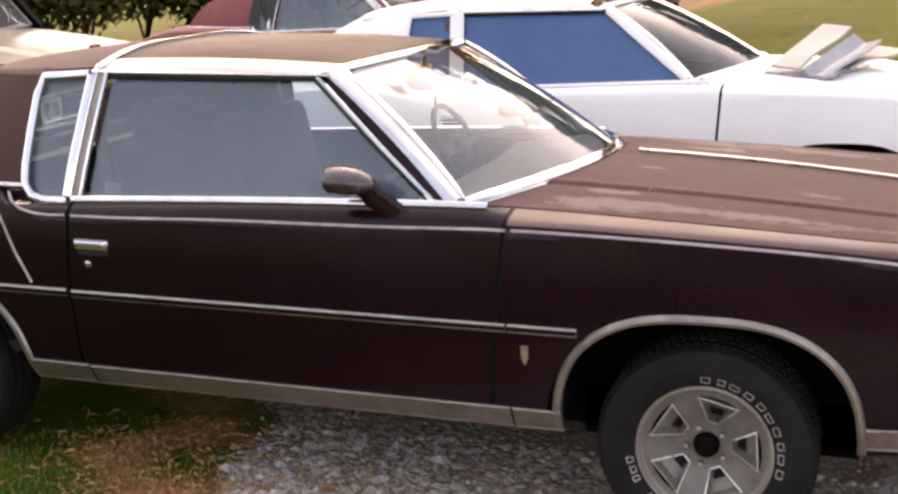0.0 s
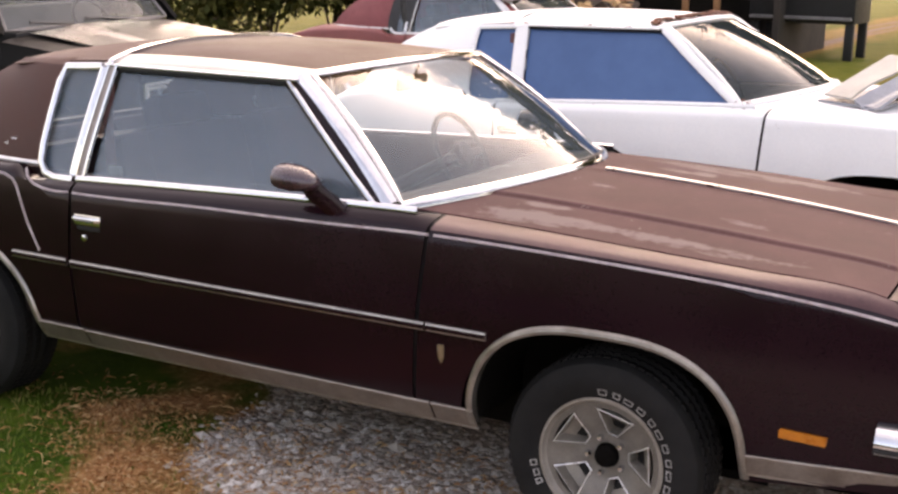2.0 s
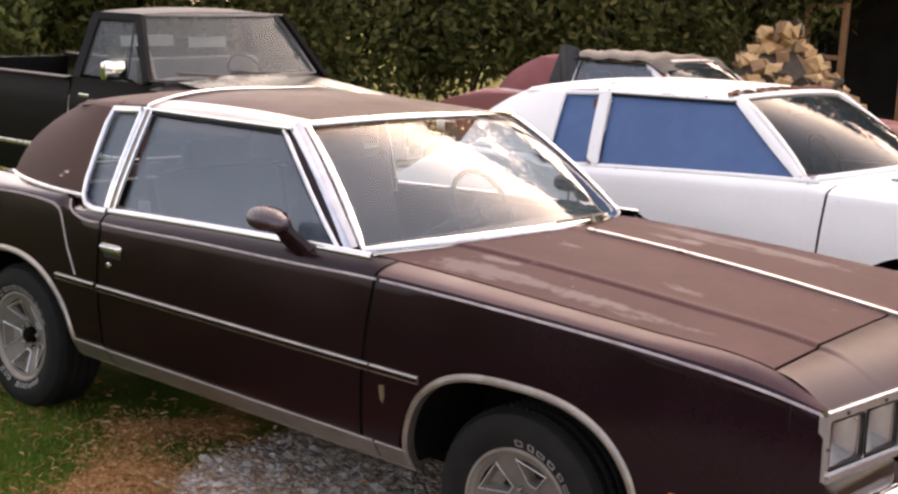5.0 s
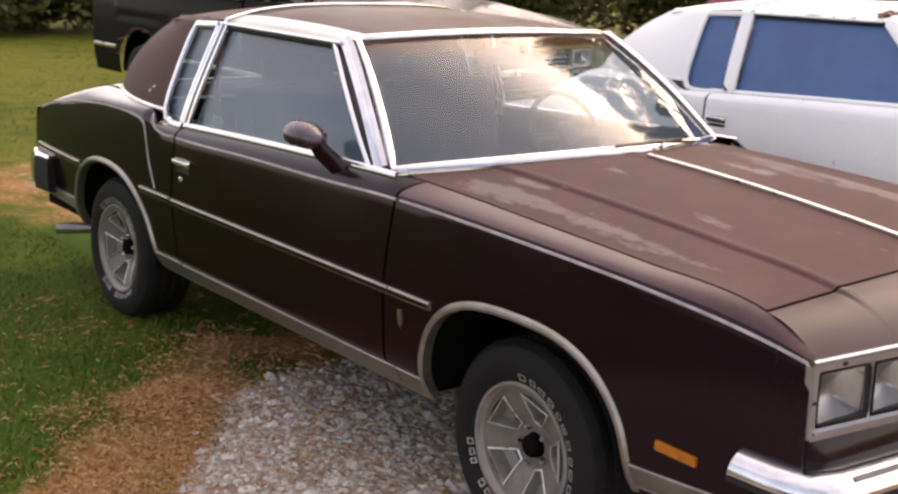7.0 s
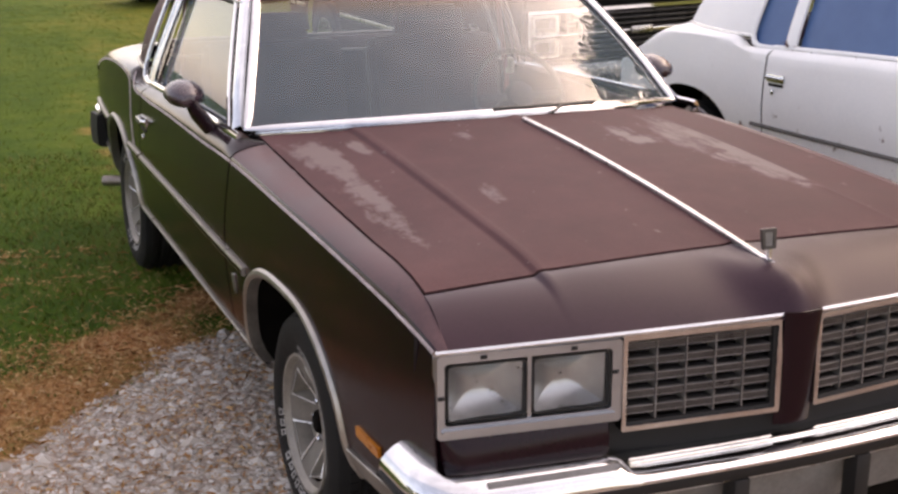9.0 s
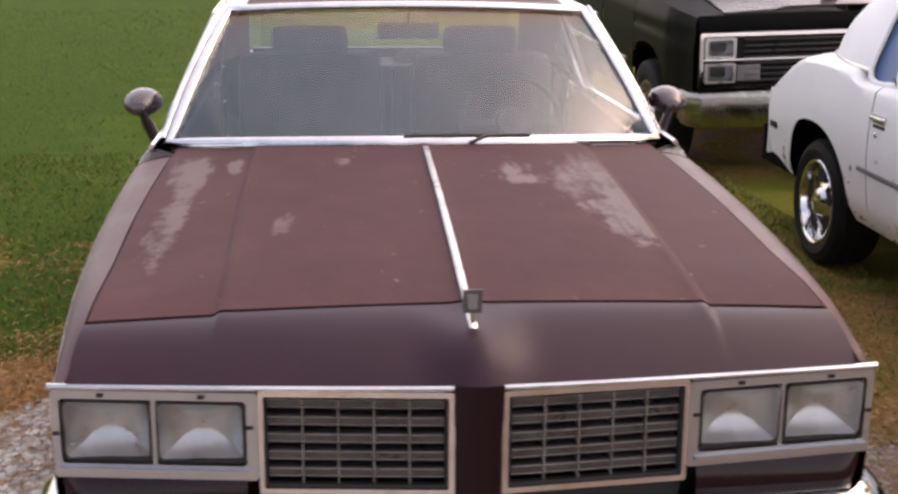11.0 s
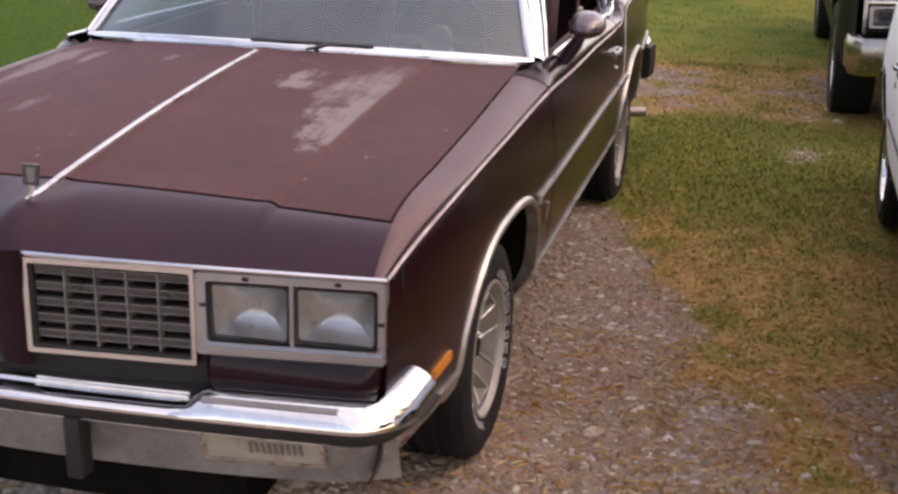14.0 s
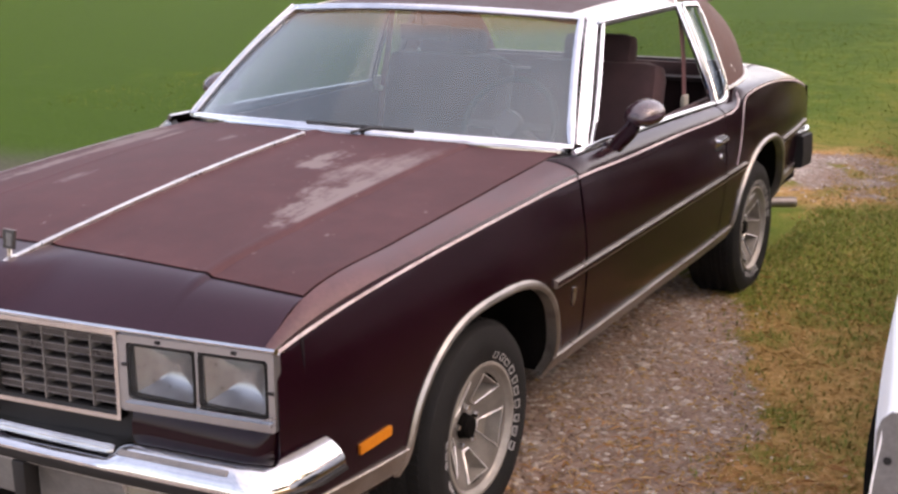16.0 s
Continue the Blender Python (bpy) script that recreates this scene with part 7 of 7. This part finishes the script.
def bush(x, y, r, h, n, seed, label, pale=False):
    t = thing("bush", x, y, 0, label, "bush", "bushes along the lawn")
    q0 = random.Random(seed)
    lobes = [(Vector((q0.uniform(-0.6, 0.6) * r, q0.uniform(-0.6, 0.6) * r, q0.uniform(0.25, 0.8) * h)), q0.uniform(0.35, 0.6) * r, q0.uniform(0.2, 0.35) * h) for i in range(9)]

    def place(q):
        c, rr, hh = q.choice(lobes)
        d = Vector((q.gauss(0, 1), q.gauss(0, 1), q.gauss(0, 1))).normalized() * q.uniform(0.55, 1.05)
        p = c + Vector((d.x * rr, d.y * rr, d.z * hh))
        p.z = max(p.z, 0.05)
        return p
    part_geo = leaf_cloud(n, place, 0.085, seed)
    me = bpy.data.meshes.new("foliage")
    me.from_pydata(*[part_geo[0], [], part_geo[1]])
    me.materials.append(PALE_LEAF if pale else LEAF)
    ob = new("foliage", me)
    ob.parent = t
    tagged(ob, kind="stuff")
    for i in range(5):
        c = lobes[i][0]
        part("stem", tube([(q0.uniform(-0.15, 0.15), q0.uniform(-0.15, 0.15), -0.05), tuple(c * 0.5 + Vector((0, 0, 0.1 * h))), tuple(c)], 0.03, 6), BARK, t)
    return t


def tree(x, y, h, r, n, seed, leaf=0.24):
    t = thing("tree", x, y, 0, "tall dark broadleaf tree at the edge of the lawn", "tree", "trees round the lawn")
    q = random.Random(seed)
    pts = [(0.12 * math.sin(i * 1.3 + seed), 0.12 * math.cos(i * 1.7), h * i / 6 * 0.75) for i in range(7)]
    v, f = [], []
    rings = [(Vector(p), 0.24 * (1 - i / 7.5)) for i, p in enumerate(pts)]
    for c, rr in rings:
        v += [tuple(c + Vector((rr * math.cos(a), rr * math.sin(a), 0))) for a in [2 * math.pi * j / 10 for j in range(10)]]
    f = [(i * 10 + j, i * 10 + (j + 1) % 10, (i + 1) * 10 + (j + 1) % 10, (i + 1) * 10 + j) for i in range(6) for j in range(10)]
    part("trunk", (v, f), BARK, t)
    tips = []
    for i in range(11):
        a, z0 = q.uniform(0, 6.28), h * q.uniform(0.28, 0.72)
        ln = r * q.uniform(0.6, 1.0)
        tip = Vector((ln * math.cos(a), ln * math.sin(a), z0 + h * q.uniform(0.02, 0.28)))
        mid = Vector((0.5 * ln * math.cos(a + 0.2), 0.5 * ln * math.sin(a + 0.2), lerp(z0, tip.z, 0.65)))
        part("limb", tube([(0, 0, z0), tuple(mid), tuple(tip)], 0.05, 6), BARK, t)
        tips += [tip, mid.lerp(tip, 0.5)]
    tips.append(Vector((0, 0, h * 0.85)))

    def place(k):
        c = k.choice(tips)
        d = Vector((k.gauss(0, 1), k.gauss(0, 1), k.gauss(0, 0.7)))
        return c + d * r * 0.2
    g = leaf_cloud(n, place, leaf, seed)
    me = bpy.data.meshes.new("crown")
    me.from_pydata(g[0], [], g[1])
    me.materials.append(LEAF)
    ob = new("crown", me)
    ob.parent = t
    tagged(ob, kind="stuff")
    return t


q = random.Random(3)
line = [(-15.9, 1.9, 0.75, 0.8), (-17.2, 3.9, 1.3, 2.0), (-17.0, 6.2, 2.0, 2.8), (-16.5, 8.6, 2.2, 3.4), (-15.5, 11.0, 2.2, 3.6), (-14.2, 13.0, 2.2, 3.8), (-12.6, 14.6, 2.2, 3.8), (-10.9, 15.8, 2.1, 3.8), (-9.4, 17.0, 1.9, 3.8), (-19.5, 9.5, 2.4, 4.2), (-17.5, 14.5, 2.5, 4.6), (-13.5, 18.0, 2.5, 4.8), (-10.0, 20.0, 2.4, 4.6)]
for i, (x, y, r, h) in enumerate(line):
    bush(x, y, r, h, (5000 if i < 1 else 12000) if i < 9 else 7000, 40 + i, "overgrown pale olive bush at the lawn's edge" if i < 3 else "dense dark green overgrown bush at the lawn's edge", i < 3)
for i, (x, y, h, r) in enumerate(((-13.0, 25.0, 23.0, 6.0), (-8.0, 29.0, 19.0, 5.5), (-10.5, 34.0, 18.0, 5.0), (2.0, 57.0, 27.0, 8.0), (-19.0, 21.0, 16.0, 5.0), (9.0, 58.0, 26.0, 8.0), (-18.0, -30.0, 6.5, 4.0), (-9.5, -33.0, 7.0, 4.5), (-1.5, -31.0, 6.0, 4.0), (6.0, -34.0, 7.0, 4.5), (15.0, 57.0, 24.0, 8.0), (-4.5, 58.0, 27.0, 8.0), (21.0, 56.0, 23.0, 8.0))):
    tree(x, y, h, r, 14000 if y > 50 else 9000, 70 + i, 0.42 if y > 50 else 0.26)

# open shed with bare stud frames
WOOD = plain("weathered_stud_wood", (0.24, 0.105, 0.045), (0.36, 0.18, 0.085), 0.75, 0, 3, 60, bumpy=0.4)
# the shed's inner shade is put into the boards' near-black colour
SHADEWALL = plain("dark_shed_boards", (0.018, 0.014, 0.011), (0.04, 0.03, 0.024), 0.9, 0, 2, 40)
shed = thing("open_shed", -8.6, 20.0, 0, "open-fronted dark timber shed with bare stud frames", "shed")
part("back_wall", box(0, 4.0, 1.7, 7.4, 0.12, 3.4), SHADEWALL, shed)
part("side_wall", box(-3.7, 2.0, 1.7, 0.12, 4.0, 3.4), SHADEWALL, shed)
part("side_wall", box(3.7, 2.0, 1.7, 0.12, 4.0, 3.4), SHADEWALL, shed)
part("roof", box(0, 1.9, 3.50, 8.0, 5.0, 0.12), SHADEWALL, shed)
part("floor", box(0, 2.0, 0.03, 7.4, 4.0, 0.06), SHADEWALL, shed)
for x0, x1 in ((-0.05, 0.71), (1.93, 2.55), (-2.2, -1.5)):
    for x in (x0, x1):
        part("post", box(x, 0, 1.75, 0.12, 0.09, 3.38, 0.004), WOOD, shed)
    for z in (0.5, 1.35, 2.32):
        part("rail", box((x0 + x1) / 2, -0.005, z, x1 - x0 - 0.09, 0.05, 0.09, 0.004), WOOD, shed)
part("lintel", box(0, 0, 3.35, 7.4, 0.10, 0.16, 0.004), WOOD, shed)

# firewood heap
LOGS = [plain("split_firewood_pale", (0.46, 0.26, 0.11), (0.64, 0.42, 0.22), 0.8, 0, 8, 60, bumpy=0.4), plain("split_firewood_brown", (0.19, 0.10, 0.05), (0.34, 0.20, 0.105), 0.85, 0, 8, 60, bumpy=0.4), plain("firewood_bark", (0.035, 0.024, 0.017), (0.075, 0.052, 0.036), 0.9, 0, 8, 60, bumpy=0.4)]
pile = thing("firewood_heap", -7.35, 16.2, 0, "loose heap of pale split firewood in front of the shed", "firewood")
part("heap_core", moved(lathe([(1.55, 0.0), (1.25, 0.5), (0.85, 1.05), (0.45, 1.5), (0.0001, 1.72)], 14, "z"), Matrix.Diagonal((1.05, 1.0, 0.95, 1.0))), LOGS[2], pile)
shapes = []
for k in range(6):
    w = [(0.135 * math.cos(a) * q.uniform(0.7, 1.25), 0.11 * math.sin(a) * q.uniform(0.7, 1.25)) for a in ((0.3, 2.2, 3.6, 5.2), (0.2, 2.4, 4.4))[k % 2]]
    g = slab(w, lambda a, b, h: (a, b, h - 0.23), 0.46)
    o = part("log", g, LOGS[(0, 1, 0, 0, 1, 2)[k]], pile, sharp=20)
    o.matrix_local = pose(q.uniform(-0.3, 0.3), -0.2, 1.75 + 0.02 * k, q.uniform(0, 360), q.uniform(50, 120), q.uniform(0, 360))
    shapes.append(o.data)
for i in range(260):
    u = q.random() ** 0.8
    a = q.uniform(0, 6.28)
    zc = 1.74 * (1 - u)
    rr = 1.55 * u**0.85 + 0.05
    o = new("log", shapes[i % 6])
    o.parent = pile
    o.matrix_local = pose(1.05 * rr * math.cos(a), rr * math.sin(a), 0.95 * zc + 0.05, q.uniform(-35, 35) + 90, q.uniform(-30, 30), q.uniform(0, 360))

# black outdoor furnace on legs
st = thing("outdoor_furnace", -4.55, 21.2, 0, "black boxy outdoor furnace on legs with a cyan sticker", "furnace")
part("body", box(0, 0, 1.55, 2.0, 1.5, 1.75, 0.05), "black", st)
part("door", box(-0.1, -0.77, 1.55, 0.8, 0.05, 0.8, 0.02), "black", st)
part("sticker", box(-0.25, -0.81, 1.72, 0.42, 0.02, 0.13, 0.002), plain("cyan_sticker", (0.02, 0.30, 0.32), (0.03, 0.38, 0.40), 0.5), st, "plain cyan sticker")
part("sticker", box(-0.2, -0.765, 2.28, 0.36, 0.02, 0.10, 0.002), "grey", st)
for x in (-0.9, 0.9):
    for y in (-0.6, 0.6):
        part("leg", box(x, y, 0.34, 0.16, 0.16, 0.68, 0.01), "black", st)
part("ledge", box(0, -0.80, 0.78, 1.9, 0.16, 0.06, 0.01), "grey", st)
# far weathered fence
FENCE = plain("weathered_fence_boards", (0.12, 0.095, 0.07), (0.24, 0.20, 0.155), 0.85, 0, 2, 30, bumpy=0.3)
fence = thing("board_fence", 12.0, 52.0, 0, "long weathered grey-brown board fence beyond the lawn", "fence")
fb = None
for i in range(120):
    if fb is None:
        fb = part("board", box(0, 0, 0.8, 0.27, 0.03, 1.6, 0.005), FENCE, fence)
        fb.matrix_local = pose(-18, 0, 0)
    else:
        o = new("board", fb.data)
        o.parent = fence
        o.matrix_local = pose(-18 + 0.3 * i, 0.01 * (i % 2), 0.03 * math.sin(i * 2.3), 0, 0.4 * math.sin(i), 0)
part("rail", box(0, 0.05, 1.2, 36, 0.05, 0.10), FENCE, fence)
